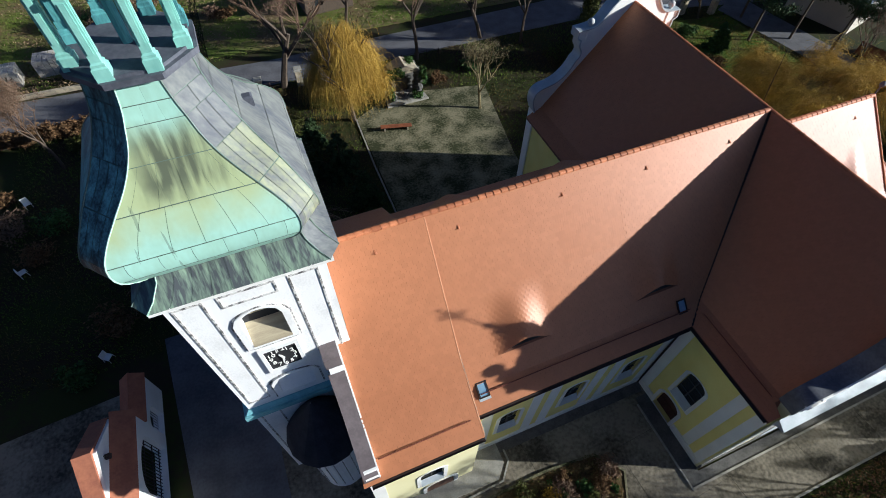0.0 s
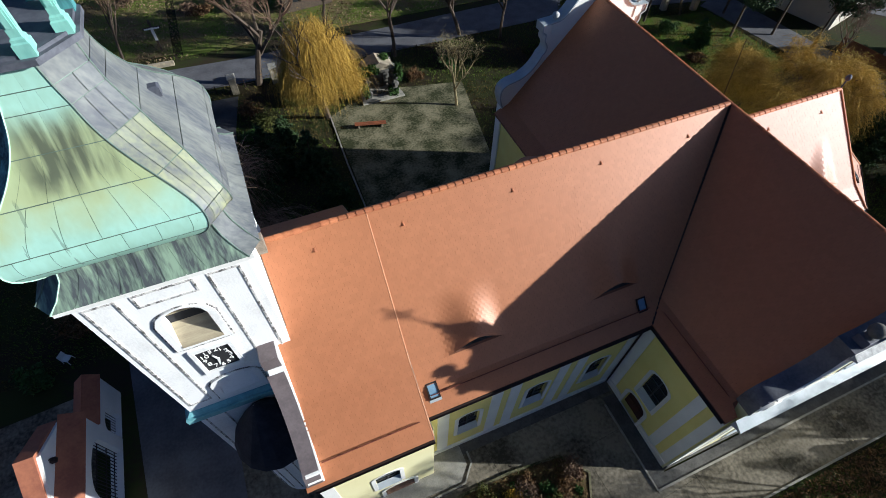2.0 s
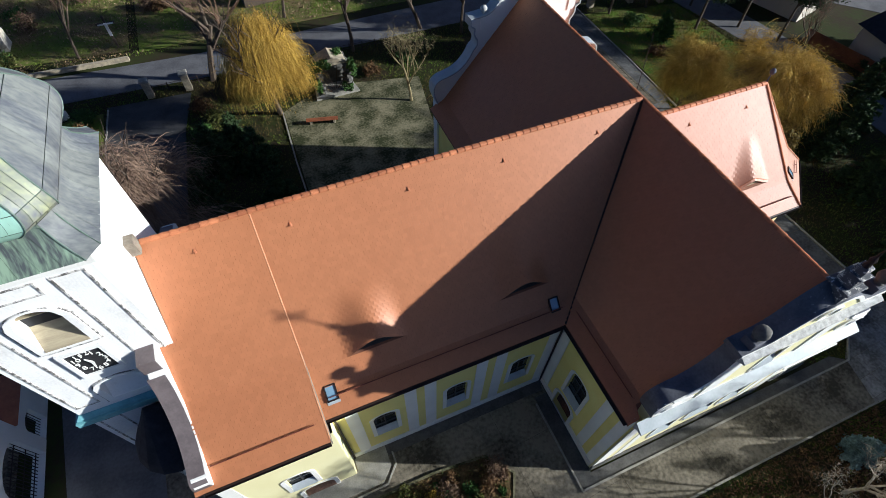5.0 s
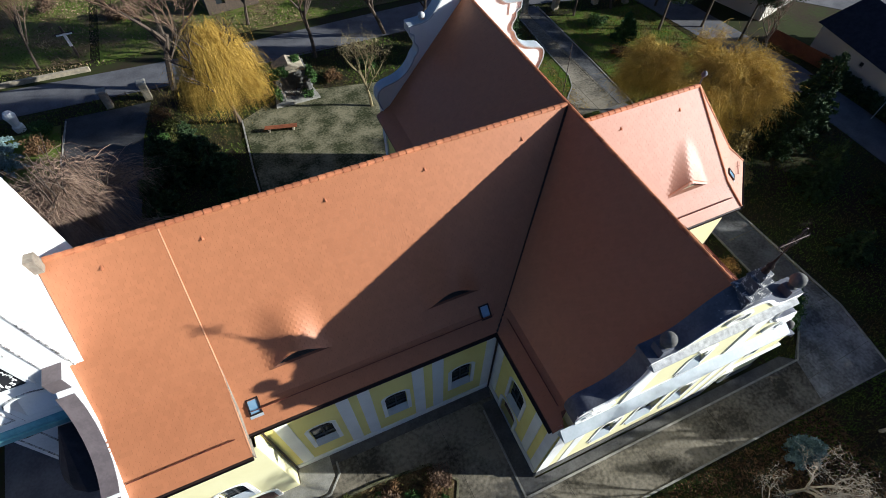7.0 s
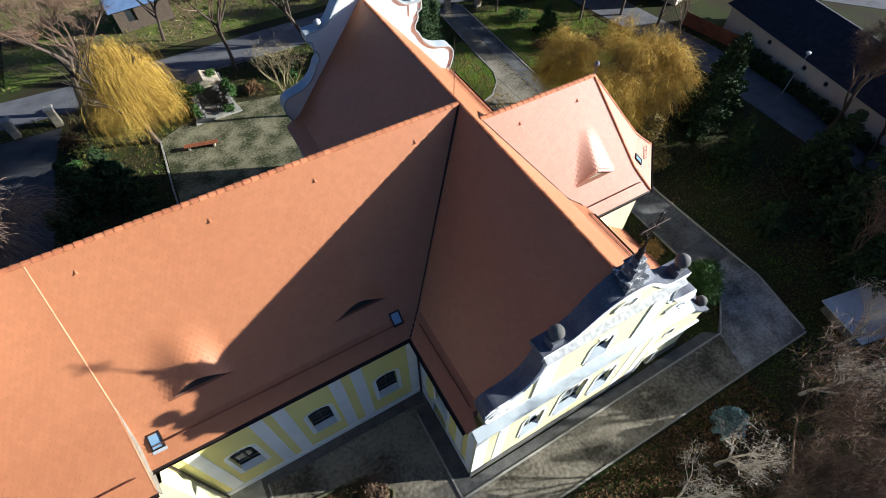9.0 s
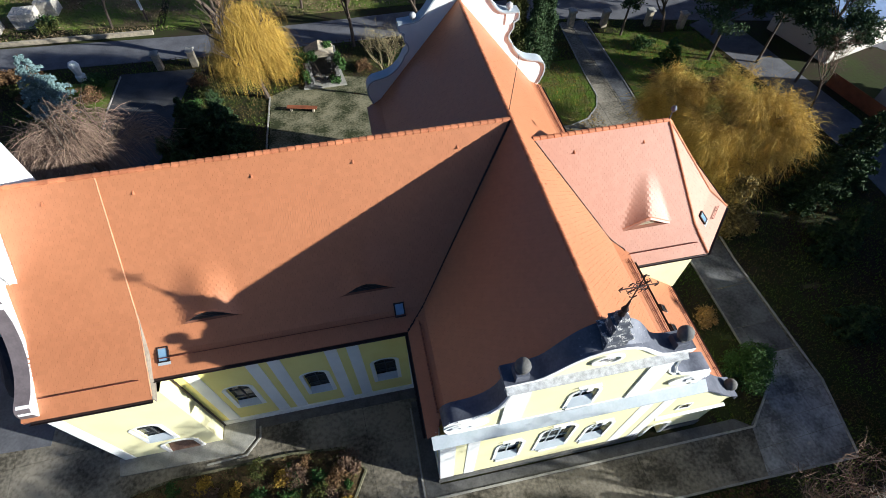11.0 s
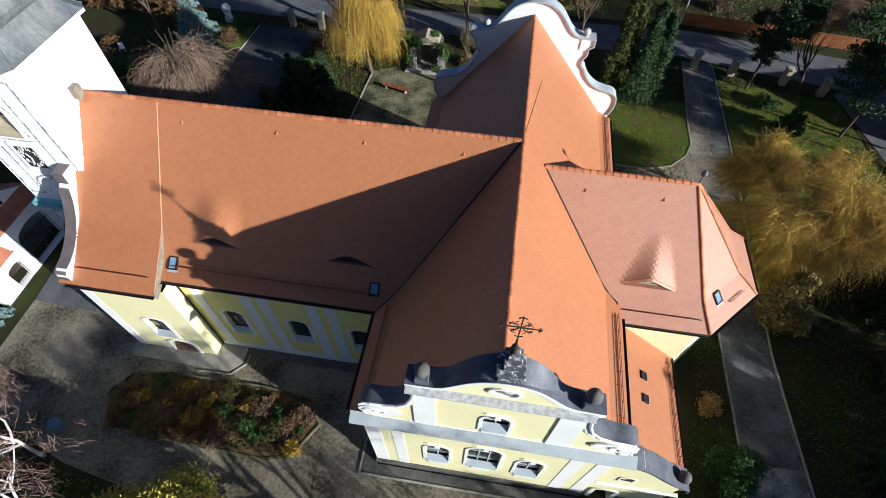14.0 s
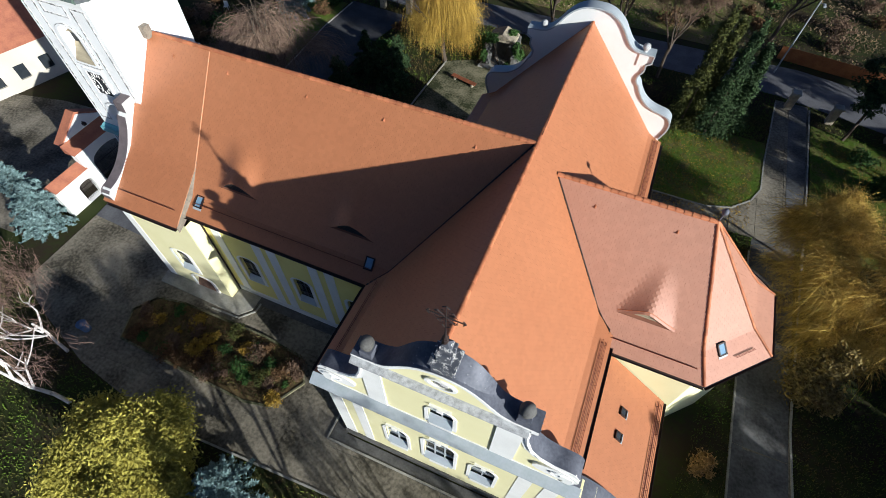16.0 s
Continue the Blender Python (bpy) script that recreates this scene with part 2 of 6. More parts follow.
def dome_copper():
    """Mint copper with a lime band, a dark stain below the neck and thin run-off streaks."""
    m = material("weathered_mint_copper", (0.42, 0.69, 0.58), (0.37, 0.60, 0.48), 0.5, 0.0, scale=0.8, fine=5, stretch=(1.5, 1.5, 0.5), rand=0.05, bump=0.05)
    nt = m.node_tree
    L, N = nt.links, nt.nodes
    bsdf = N["Principled BSDF"]
    base = bsdf.inputs["Base Color"].links[0].from_socket
    geo, sep = N.new("ShaderNodeNewGeometry"), N.new("ShaderNodeSeparateXYZ")
    L.new(geo.outputs["Position"], sep.inputs[0])

    def calc(op, a, b):
        n = N.new("ShaderNodeMath")
        n.operation = op
        for i, v in enumerate((a, b)):
            if isinstance(v, float):
                n.inputs[i].default_value = v
            else:
                L.new(v, n.inputs[i])
        return n.outputs[0]

    def grain(stretch, scale):
        mp, tx = N.new("ShaderNodeMapping"), N.new("ShaderNodeTexNoise")
        mp.inputs["Scale"].default_value = stretch
        tx.inputs["Scale"].default_value, tx.inputs["Detail"].default_value = scale, 5.0
        L.new(geo.outputs["Position"], mp.inputs[0])
        L.new(mp.outputs[0], tx.inputs["Vector"])
        return tx.outputs[0]

    def band(centre, half, wobble, amount):
        d = calc("ABSOLUTE", calc("SUBTRACT", calc("ADD", sep.outputs["Z"], calc("MULTIPLY", calc("SUBTRACT", wobble, 0.5), amount)), centre), 0.0)
        mr = N.new("ShaderNodeMapRange")
        mr.interpolation_type = "SMOOTHSTEP"
        mr.inputs["From Min"].default_value, mr.inputs["From Max"].default_value = half, half * 0.25
        L.new(d, mr.inputs["Value"])
        return mr.outputs[0]

    def over(low, colour, mask):
        mx = N.new("ShaderNodeMix")
        mx.data_type = "RGBA"
        L.new(mask, mx.inputs["Factor"])
        L.new(low, mx.inputs[6])
        mx.inputs[7].default_value = (*colour, 1)
        return mx.outputs[2]

    cloud, runs = grain((1, 1, 0.7), 0.9), grain((2.6, 0.5, 0.22), 1.5)
    sharp = N.new("ShaderNodeMapRange")
    sharp.inputs["From Min"].default_value, sharp.inputs["From Max"].default_value = 0.34, 0.58
    L.new(runs, sharp.inputs["Value"])
    across = N.new("ShaderNodeMapRange")
    across.interpolation_type = "SMOOTHSTEP"
    across.inputs["From Min"].default_value, across.inputs["From Max"].default_value = 1.5, 0.5
    L.new(calc("ABSOLUTE", calc("ADD", calc("ADD", sep.outputs["X"], calc("MULTIPLY", cloud, 0.9)), 25.35), 0.0), across.inputs["Value"])
    out = over(base, (0.43, 0.45, 0.19), calc("MULTIPLY", band(23.0, 1.45, cloud, 1.4), 0.8))
    out = over(out, (0.075, 0.085, 0.06), calc("MULTIPLY", calc("MULTIPLY", calc("MULTIPLY", band(23.35, 1.1, cloud, 0.9), across.outputs[0]), sharp.outputs[0]), 0.9))
    out = over(out, (0.12, 0.17, 0.13), calc("MULTIPLY", calc("MULTIPLY", band(21.6, 1.6, cloud, 1.0), calc("GREATER_THAN", runs, 0.66)), 0.5))
    L.new(out, bsdf.inputs["Base Color"])
    return m


M["domecopper"] = dome_copper()
for key, tint in (("tile", (1.0, 0.72, 0.64, 1)), ("tilepiece", (1.0, 0.72, 0.64, 1)), ("apsetile", (1.0, 0.80, 0.78, 1))):
    M[key].node_tree.nodes["Principled BSDF"].inputs["Specular Tint"].default_value = tint


# ---- mesh helpers ----
def make(name, V, F, mat, parent=None, label="", smooth=False):
    me = bpy.data.meshes.new(name)
    me.from_pydata([tuple(v) for v in V], [], [tuple(f) for f in F])
    me.materials.append(mat)
    if smooth:
        me.polygons.foreach_set("use_smooth", [True] * len(me.polygons))
        me.set_sharp_from_angle(angle=radians(38))
    ob = new(name, me)
    ob.parent = parent
    if label:
        ob["label"] = label
    return ob


def thing(name, label, category, at=(0, 0, 0), group="", kind=""):
    ob = new(name)
    ob.location = at
    return tagged(ob, label, category, group, kind)


def joined(*pieces):
    V, F = [], []
    for v, f in pieces:
        n = len(V)
        V += list(v)
        F += [tuple(i + n for i in q) for q in f]
    return V, F


def box(x0, y0, z0, x1, y1, z1, c=0.0):
    """A box, its top edges taken off by c."""
    if not c:
        V = [(x, y, z) for z in (z0, z1) for x, y in ((x0, y0), (x1, y0), (x1, y1), (x0, y1))]
        return V, [(3, 2, 1, 0), (4, 5, 6, 7)] + [(i, (i + 1) % 4, (i + 1) % 4 + 4, i + 4) for i in range(4)]
    V = [(x, y, z) for z in (z0, z1 - c) for x, y in ((x0, y0), (x1, y0), (x1, y1), (x0, y1))]
    V += [(x, y, z1) for x, y in ((x0 + c, y0 + c), (x1 - c, y0 + c), (x1 - c, y1 - c), (x0 + c, y1 - c))]
    F = [(3, 2, 1, 0), (8, 9, 10, 11)]
    for k in (0, 4):
        F += [(k + i, k + (i + 1) % 4, k + (i + 1) % 4 + 4, k + i + 4) for i in range(4)]
    return V, F


def place3(axis, u, v, w):
    return {"x": (w, u, v), "y": (u, w, v), "z": (u, v, w)}[axis]


def plate(outer, axis, a, b, holes=()):
    """A slab with holes: the outline lies across the axis (x: y,z; y: x,z; z: x,y) and runs from a to b."""
    loops = [list(outer)] + [list(h) for h in holes]
    tris = geometry.tessellate_polygon([[Vector((u, v, 0)) for u, v in lp] for lp in loops])
    flat = [p for lp in loops for p in lp]
    n = len(flat)
    V = [place3(axis, u, v, a) for u, v in flat] + [place3(axis, u, v, b) for u, v in flat]
    F = [tuple(t) for t in tris] + [tuple(i + n for i in reversed(t)) for t in tris]
    k = 0
    for lp in loops:
        m = len(lp)
        F += [(k + i, k + (i + 1) % m, k + (i + 1) % m + n, k + i + n) for i in range(m)]
        k += m
    return V, F


def solid(name, VF, mat, parent=None, label="", smooth=False):
    ob = make(name, VF[0], VF[1], mat, parent, label, smooth)
    bm = bmesh.new()
    bm.from_mesh(ob.data)
    bmesh.ops.recalc_face_normals(bm, faces=bm.faces)
    bm.to_mesh(ob.data)
    bm.free()
    return ob


def rect(u0, v0, u1, v1):
    return [(u0, v0), (u1, v0), (u1, v1), (u0, v1)]


def arch(u0, v0, u1, v1, rise, n=12):
    """A window outline with a segmental head."""
    pts = [(u0, v0), (u1, v0)]
    for i in range(n + 1):
        f = i / n
        pts.append((u1 + (u0 - u1) * f, v1 - rise + rise * math.sqrt(max(0, 1 - (2 * f - 1) ** 2))))
    return pts


def grow(pts, d):
    cu, cv = sum(p[0] for p in pts) / len(pts), sum(p[1] for p in pts) / len(pts)
    w = max(abs(p[0] - cu) for p in pts)
    h = max(abs(p[1] - cv) for p in pts)
    return [(cu + (u - cu) * (w + d) / w, cv + (v - cv) * (h + d) / h) for u, v in pts]


def tube(points, r0, r1=None, n=6):
    """A tapering tube along points."""
    r1 = r0 if r1 is None else r1
    P = [Vector(p) for p in points]
    V, F = [], []
    for i, p in enumerate(P):
        d = (P[min(i + 1, len(P) - 1)] - P[max(i - 1, 0)]).normalized()
        a = d.orthogonal().normalized()
        b = d.cross(a)
        r = r0 + (r1 - r0) * i / max(1, len(P) - 1)
        V += [tuple(p + a * (r * math.cos(k * math.tau / n)) + b * (r * math.sin(k * math.tau / n))) for k in range(n)]
    for i in range(len(P) - 1):
        F += [(i * n + k, i * n + (k + 1) % n, (i + 1) * n + (k + 1) % n, (i + 1) * n + k) for k in range(n)]
    F += [tuple(reversed(range(n))), tuple(range((len(P) - 1) * n, len(P) * n))]
    return V, F


def rounded(line, rounds=2, keep=50):
    """Cuts the soft corners of an open line and keeps the sharp ones."""
    P = [Vector(p) for p in line]
    for _ in range(rounds):
        out = [P[0]]
        for a, p, b in zip(P, P[1:], P[2:]):
            if math.degrees((p - a).angle(b - p, 0)) > keep:
                out.append(p)
            else:
                out += [a.lerp(p, 0.75), p.lerp(b, 0.25)]
        P = out + [P[-1]]
    return [tuple(p) for p in P]


def lathe(profile, cx, cy, n=14):
    V, F = [], []
    for r, z in profile:
        V += [(cx + r * math.cos(k * math.tau / n), cy + r * math.sin(k * math.tau / n), z) for k in range(n)]
    for i in range(len(profile) - 1):
        F += [(i * n + k, i * n + (k + 1) % n, (i + 1) * n + (k + 1) % n, (i + 1) * n + k) for k in range(n)]
    F += [tuple(reversed(range(n))), tuple(range((len(profile) - 1) * n, len(profile) * n))]
    return V, F


# ---- ground ----
PAVED = []


def paved(name, pts, mat, z, label, depth=0.25, kind="structure"):
    PAVED.append(pts)
    return tagged(solid(name, plate(pts, "z", z - depth, z), M[mat]), label, name.split("_")[0], kind=kind)


def slabs(name, pts, mat, z, label, cells, turn=0.0, gap=0.018):
    """Paving of separate slabs over a dark bed: the outline is cut along a turned grid."""
    PAVED.append(pts)
    bed = tagged(solid(name, plate(pts, "z", z - 0.3, z - 0.035), M["joint"]), label, "paving", kind="structure")
    bm = bmesh.new()
    bm.faces.new([bm.verts.new((x, y, 0)) for x, y in pts])
    c, s = math.cos(turn), math.sin(turn)
    for (nx, ny), step in (((c, s), cells[0]), ((-s, c), cells[1])):
        proj = [x * nx + y * ny for x, y in pts]
        k = math.floor(min(proj) / step) * step
        while k < max(proj):
            bmesh.ops.bisect_plane(bm, geom=bm.verts[:] + bm.edges[:] + bm.faces[:], plane_co=(nx * k, ny * k, 0), plane_no=(nx, ny, 0))
            k += step
    rs = random.Random(len(pts))
    for f in bm.faces:
        P = [Vector((v.co.x, v.co.y)) for v in f.verts]
        mid = sum(P, Vector((0, 0))) / len(P)
        if f.calc_area() < 0.06:
            continue
        Q = [p + (mid - p).normalized() * gap * 1.4 for p in P]
        ob = solid("slab", plate([tuple(q - mid) for q in Q], "z", -0.06, 0.0), M[mat], bed)
        ob.matrix_local = Matrix.Translation((mid.x, mid.y, z + rs.uniform(-0.008, 0.008)))
    bm.free()
    return bed


def ribbon(pts, w, z0, z1):
    """A low strip of width w along points."""
    P = [Vector(p) for p in pts]
    L, R = [], []
    for i, p in enumerate(P):
        d = (P[min(i + 1, len(P) - 1)] - P[max(i - 1, 0)]).normalized()
        nrm = Vector((-d.y, d.x))
        L.append(p + nrm * w / 2)
        R.append(p - nrm * w / 2)
    V, F = [], []
    for a, b in zip(L, R):
        V += [(a.x, a.y, z0), (a.x, a.y, z1), (b.x, b.y, z1), (b.x, b.y, z0)]
    for i in range(len(P) - 1):
        k = 4 * i
        F += [(k, k + 4, k + 5, k + 1), (k + 1, k + 5, k + 6, k + 2), (k + 2, k + 6, k + 7, k + 3)]
    F += [(0, 1, 2, 3), tuple(4 * (len(P) - 1) + j for j in (3, 2, 1, 0))]
    return V, F


gn = 60
gx = [-1500 + 3000 * i / gn for i in range(gn + 1)]
GV = [(x, y, -0.02) for y in gx for x in gx]
GF = [(j * (gn + 1) + i, j * (gn + 1) + i + 1, (j + 1) * (gn + 1) + i + 1, (j + 1) * (gn + 1) + i) for j in range(gn) for i in range(gn)]
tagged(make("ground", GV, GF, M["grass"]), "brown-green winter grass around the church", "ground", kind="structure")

slabs("pavement_south", [(-34, -5), (-29, -5.2), (-29, 3.0), (-24, 3.0), (-24, -6), (-6, -6), (-6, -12.2), (10.5, -12.2), (10.5, -12.95), (14.2, -12.95), (16.3, -11), (16.3, -1), (16.6, 14.5), (19.9, 14.5),
      (19.7, -1), (20.2, -11), (19.3, -15.8), (-2, -15.6), (-9, -15.9), (-15.5, -16.2), (-20, -16.0), (-25, -15.2), (-30, -13.6), (-34, -12)], "concrete", 0.02, "worn grey concrete paving round the church", (5.2, 4.3), 0.06, 0.009)
paved("pavement_yard", [(-34, -5), (-29, -5.2), (-29, 3), (-24, 3), (-24, 9), (-35, 9)], "asphalt", 0.03, "dark paved yard before the tower")
paved("court", [(-16.1, 9), (-4, 9), (-3.4, 17), (-1.5, 27.5), (-11, 29.6), (-15.7, 27)], "court", 0.02, "mossy grey concrete court north of the church")
slabs("pavement_corner", [(13.9, -12.75), (16.2, -10.9), (16.2, -8.6), (19.85, -8.6), (20.1, -11), (19.25, -15.7), (13.2, -15.75)], "paleslab", 0.034, "pale square concrete slabs at the path corner", (1.25, 1.25), 0.06, 0.012)
slabs("path_east", [(16.35, -8.55), (16.35, -1), (16.62, 14.45), (19.85, 14.45), (19.65, -1), (19.8, -8.55)], "darkconcrete", 0.034, "dark worn concrete path beside the apse", (3.4, 3.3), 0.01, 0.01)
slabs("path_north", [(7, 16.5), (12.7, 16.5), (14.8, 17.2), (16.4, 18.8), (17.1, 20.5), (17.2, 24), (17.9, 34.5), (21.0, 34.5), (20.8, 22), (20.6, 14.52), (16.6, 14.52), (7, 14.4)], "concrete", 0.03, "grey concrete path to the gate", (2.1, 3.2))
paved("drive_north", [(-31.4, 34), (-31.6, 27.7), (-31.0, 16), (-26, 14), (-25.2, 22), (-24.7, 28), (-23.6, 33.5)], "darkasphalt", 0.02, "dark drive between the gate pillars")
paved("path_strip", [(19.1, 14.6), (20.5, 14.6), (20.85, 34.4), (19.2, 34.4)], "darkconcrete", 0.05, "darker strip along the path")
paved("road", [(-150, 42), (-37, 36.4), (-22, 35.6), (18, 35.4), (45, 29.5), (90, -20), (97, -14), (52, 35), (20, 41), (-22, 40.2), (-37, 41.2), (-150, 48)], "asphalt", 0.01, "grey asphalt village road")
paved("road_east", [(33, 31), (36.5, 12), (36.0, -8), (38, -40), (43, -40), (41, -8), (41, 12), (38, 33)], "asphalt", 0.015, "dark asphalt side road")
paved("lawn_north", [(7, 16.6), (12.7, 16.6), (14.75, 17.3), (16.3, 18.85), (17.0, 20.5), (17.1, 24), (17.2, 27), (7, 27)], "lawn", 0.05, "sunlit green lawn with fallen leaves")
paved("meadow_north", [(-28, 42.8), (16, 42.0), (16, 80), (-28, 80)], "meadow", 0.03, "patchy green meadow beyond the road")
paved("garden_ground", [(-80, 49), (-29, 43.5), (-29, 80), (-80, 80)], "meadow", 0.025, "patchy garden ground beyond the road")
slabs("yard_west", [(-37, -9), (-36.9, 6), (-48.5, 5), (-62, 2), (-62, -10)], "concrete", 0.02, "grey concrete yard outside the gate", (3.5, 3.5), 0.3, 0.009)
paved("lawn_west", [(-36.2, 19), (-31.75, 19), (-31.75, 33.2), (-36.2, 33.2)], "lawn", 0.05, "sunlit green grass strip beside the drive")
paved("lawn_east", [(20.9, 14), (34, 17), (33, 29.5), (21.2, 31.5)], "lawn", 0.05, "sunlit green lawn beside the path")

paved("apron_west", [(-24.7, -6.9), (-24.5, -7.95), (-17.4, -8.05), (-16.7, -7.3), (-16.7, -6.05), (-18.6, -6.05), (-18.6, -6.9)], "kerb", 0.09, "pale concrete apron at the foot of the wall")
paved("gravel_strip", [(-6.9, -12.85), (13.9, -12.85), (13.0, -12.2), (-6.0, -12.2), (-6.0, -7), (-6.9, -7)], "darkstone", 0.03, "dark gravel strip along the wall")
paved("gravel_strip_nave", [(-17.2, -6.05), (-16.9, -6.7), (-6.2, -6.75), (-6.0, -6.05)], "darkstone", 0.045, "dark gravel strip along the nave wall")
kerbs = [([(-7.0, -12.9), (14.0, -12.9), (16.3, -10.8)], 0.16), ([(-7.0, -12.9), (-7.0, -7.4)], 0.14), ([(-20, -16.05), (-15.5, -16.2), (-9, -15.9), (-2, -15.6), (19.2, -15.8)], 0.16),
         ([(16.3, -10.8), (16.3, -1), (16.5, 13)], 0.14), ([(19.3, -15.6), (20.2, -11), (19.75, -1), (20.4, 13.0), (20.8, 22), (21.1, 34)], 0.16),
         ([(7, 16.55), (12.7, 16.55), (14.8, 17.25), (16.35, 18.8), (17.05, 20.5), (17.15, 24), (17.9, 34)], 0.16), ([(-16.2, 10), (-16.1, 20), (-15.8, 27)], 0.18), ([(-31.3, 33.6), (-31.65, 27.7), (-31.1, 17)], 0.16),
         ([(-19.5, -8.3), (-17.2, -8.2), (-16.4, -7.3), (-16.4, -6.6)], 0.14)]
for pts, w in kerbs:
    tagged(solid("kerb", ribbon(pts, w * 0.75, -0.1, 0.1), M["kerb"]), "pale concrete kerb beside the paving", "kerb", kind="structure")
# ---- church ----
ZR = 16.2
church = thing("church", "yellow and white baroque church with red clay tile roofs", "church", kind="")


KINK = 5.5


def prof(q, s1=1.2, k=KINK, s2=0.62):
    """Fall of the main roof at the horizontal distance q from the ridge."""
    return np.where(np.asarray(q) < k, s1 * np.asarray(q), s1 * k + s2 * (np.asarray(q) - k))


def prof_west(q):
    return prof(q, 1.2, 4.4, 0.75)


def prof_apse(q):
    return prof(q, 1.45, 3.5, 0.98)


def eyebrow(s0, q0, half, high, length, peak=2.0):
    """A low curved dormer: the lift of the roof at (s, q), its front at q0."""
    def lift(s, q, qa):
        w = np.clip((q0 - q) / length, 0, 1)
        u = np.clip((s - s0) / (half if peak > 0 else half * np.maximum(1 - 0.72 * w, 0.08)), -1, 1)
        form = np.cos(u * np.pi / 2) ** peak if peak > 0 else (1 - np.sqrt(u * u + 0.012)).clip(0, 1) ** -peak
        return high * form * (1 - w) ** (1.15 if peak > 0 else 1.6) if qa < q0 - 0.02 else np.zeros_like(s)
    return lift


def tiles(name, parent, base, e, n, zr, f, q0, q1, smin, smax, lifts=(), label="", wide=0.24, step=0.2, up=0.0, loose=None, clay="tile"):
    """A roof slope laid with plain tiles in bond. base: a point of the ridge in plan, e along it, n outward."""
    qs = np.linspace(q0, q1, 400)
    zs = f(qs)
    arc = np.concatenate(([0], np.cumsum(np.hypot(np.diff(qs), np.diff(zs)))))
    rows = int(arc[-1] / step)
    rng = np.random.default_rng(7)
    V, F, lone = [], [], []

    def at(s, q, h, qa):
        d = (f(q + 0.01) - f(q - 0.01)) / 0.02
        lift = sum((g(s, q, qa) for g in lifts), np.zeros_like(s))
        ln = np.sqrt(1 + d * d)
        out = q + h * d / ln
        return np.stack((base[0] + e[0] * s + n[0] * out, base[1] + e[1] * s + n[1] * out, zr - f(q) + lift + h / ln + up), -1)

    for r in range(rows + 1):
        lo = min(arc[-1], (r + 1) * step)
        hi = max(0, lo - step * 1.02)
        qa, qb = np.interp(hi, arc, qs), np.interp(lo, arc, qs)
        a0, a1, b0, b1 = smin(qa), smax(qa), smin(qb), smax(qb)
        left, right = min(a0, b0), max(a1, b1)
        if right - left < 0.05:
            continue
        k = np.arange(math.floor(left / wide) - 1, math.ceil(right / wide) + 1) * wide + (wide / 2 if r % 2 else 0)
        t0, t1 = np.clip(k, a0, a1), np.clip(k + wide - 0.004, a0, a1)
        u0, u1 = np.clip(k, b0, b1), np.clip(k + wide - 0.004, b0, b1)
        keep = ((u1 - u0) > 0.02) | ((t1 - t0) > 0.02)
        t0, t1, u0, u1 = t0[keep], t1[keep], u0[keep], u1[keep]
        if loose and loose[2] < qa and qb < loose[3]:
            inside = (u0 > loose[0]) & (u1 < loose[1])
            for s in u0[inside]:
                lone.append((s, qa, qb))
            t0, t1, u0, u1 = t0[~inside], t1[~inside], u0[~inside], u1[~inside]
        m = len(t0)
        hh = 0.042 + rng.random(m) * 0.005
        A, B = np.full(m, qa), np.full(m, qb)
        quad = np.stack((at(t0, A, 0.012, qa), at(t1, A, 0.012, qa), at(u1, B, hh, qa), at(u0, B, hh, qa), at(u1, B, -0.01, qa), at(u0, B, -0.01, qa)), 1)
        i0 = len(V)
        V += quad.reshape(-1, 3).tolist()
        for i in range(m):
            j = i0 + 6 * i
            F += [(j, j + 3, j + 2, j + 1), (j + 3, j + 5, j + 4, j + 2)]
    ob = make(name, V, F, M[clay], parent, label)
    ob["kind"] = "stuff"
    # every second face is a butt and takes the painted course shade
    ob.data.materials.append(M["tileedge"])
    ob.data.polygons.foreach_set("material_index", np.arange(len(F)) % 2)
    if lone:
        w, ln = wide - 0.004, step * 1.02
        me = bpy.data.meshes.new("tile")
        me.from_pydata([(0, 0, 0.012), (w, 0, 0.012), (w, ln, 0.034), (0, ln, 0.034), (w, ln, -0.01), (0, ln, -0.01), (w, 0, -0.01), (0, 0, -0.01)], [],
                       [(0, 3, 2, 1), (3, 5, 4, 2), (0, 7, 5, 3), (1, 2, 4, 6), (4, 5, 7, 6), (0, 1, 6, 7)])
        me.materials.append(M["tilepiece"])
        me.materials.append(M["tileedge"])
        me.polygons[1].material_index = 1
        for s, qa, qb in lone:
            a, b = at(np.array([s, s + 1]), np.array([qa, qa]), 0.0, qa), at(np.array([s]), np.array([qb]), 0.0, qa)
            ex, ey = Vector(a[1] - a[0]).normalized(), Vector(b[0] - a[0]).normalized()
            ez = ey.cross(ex) if ey.cross(ex).z > 0 else ex.cross(ey)
            piece = new("tile", me)
            piece.parent = parent
            piece.matrix_local = Matrix(((ex.x, ey.x, ez.x, a[0][0]), (ex.y, ey.y, ez.y, a[0][1]), (ex.z, ey.z, ez.z, a[0][2]), (0, 0, 0, 1)))
    return ob


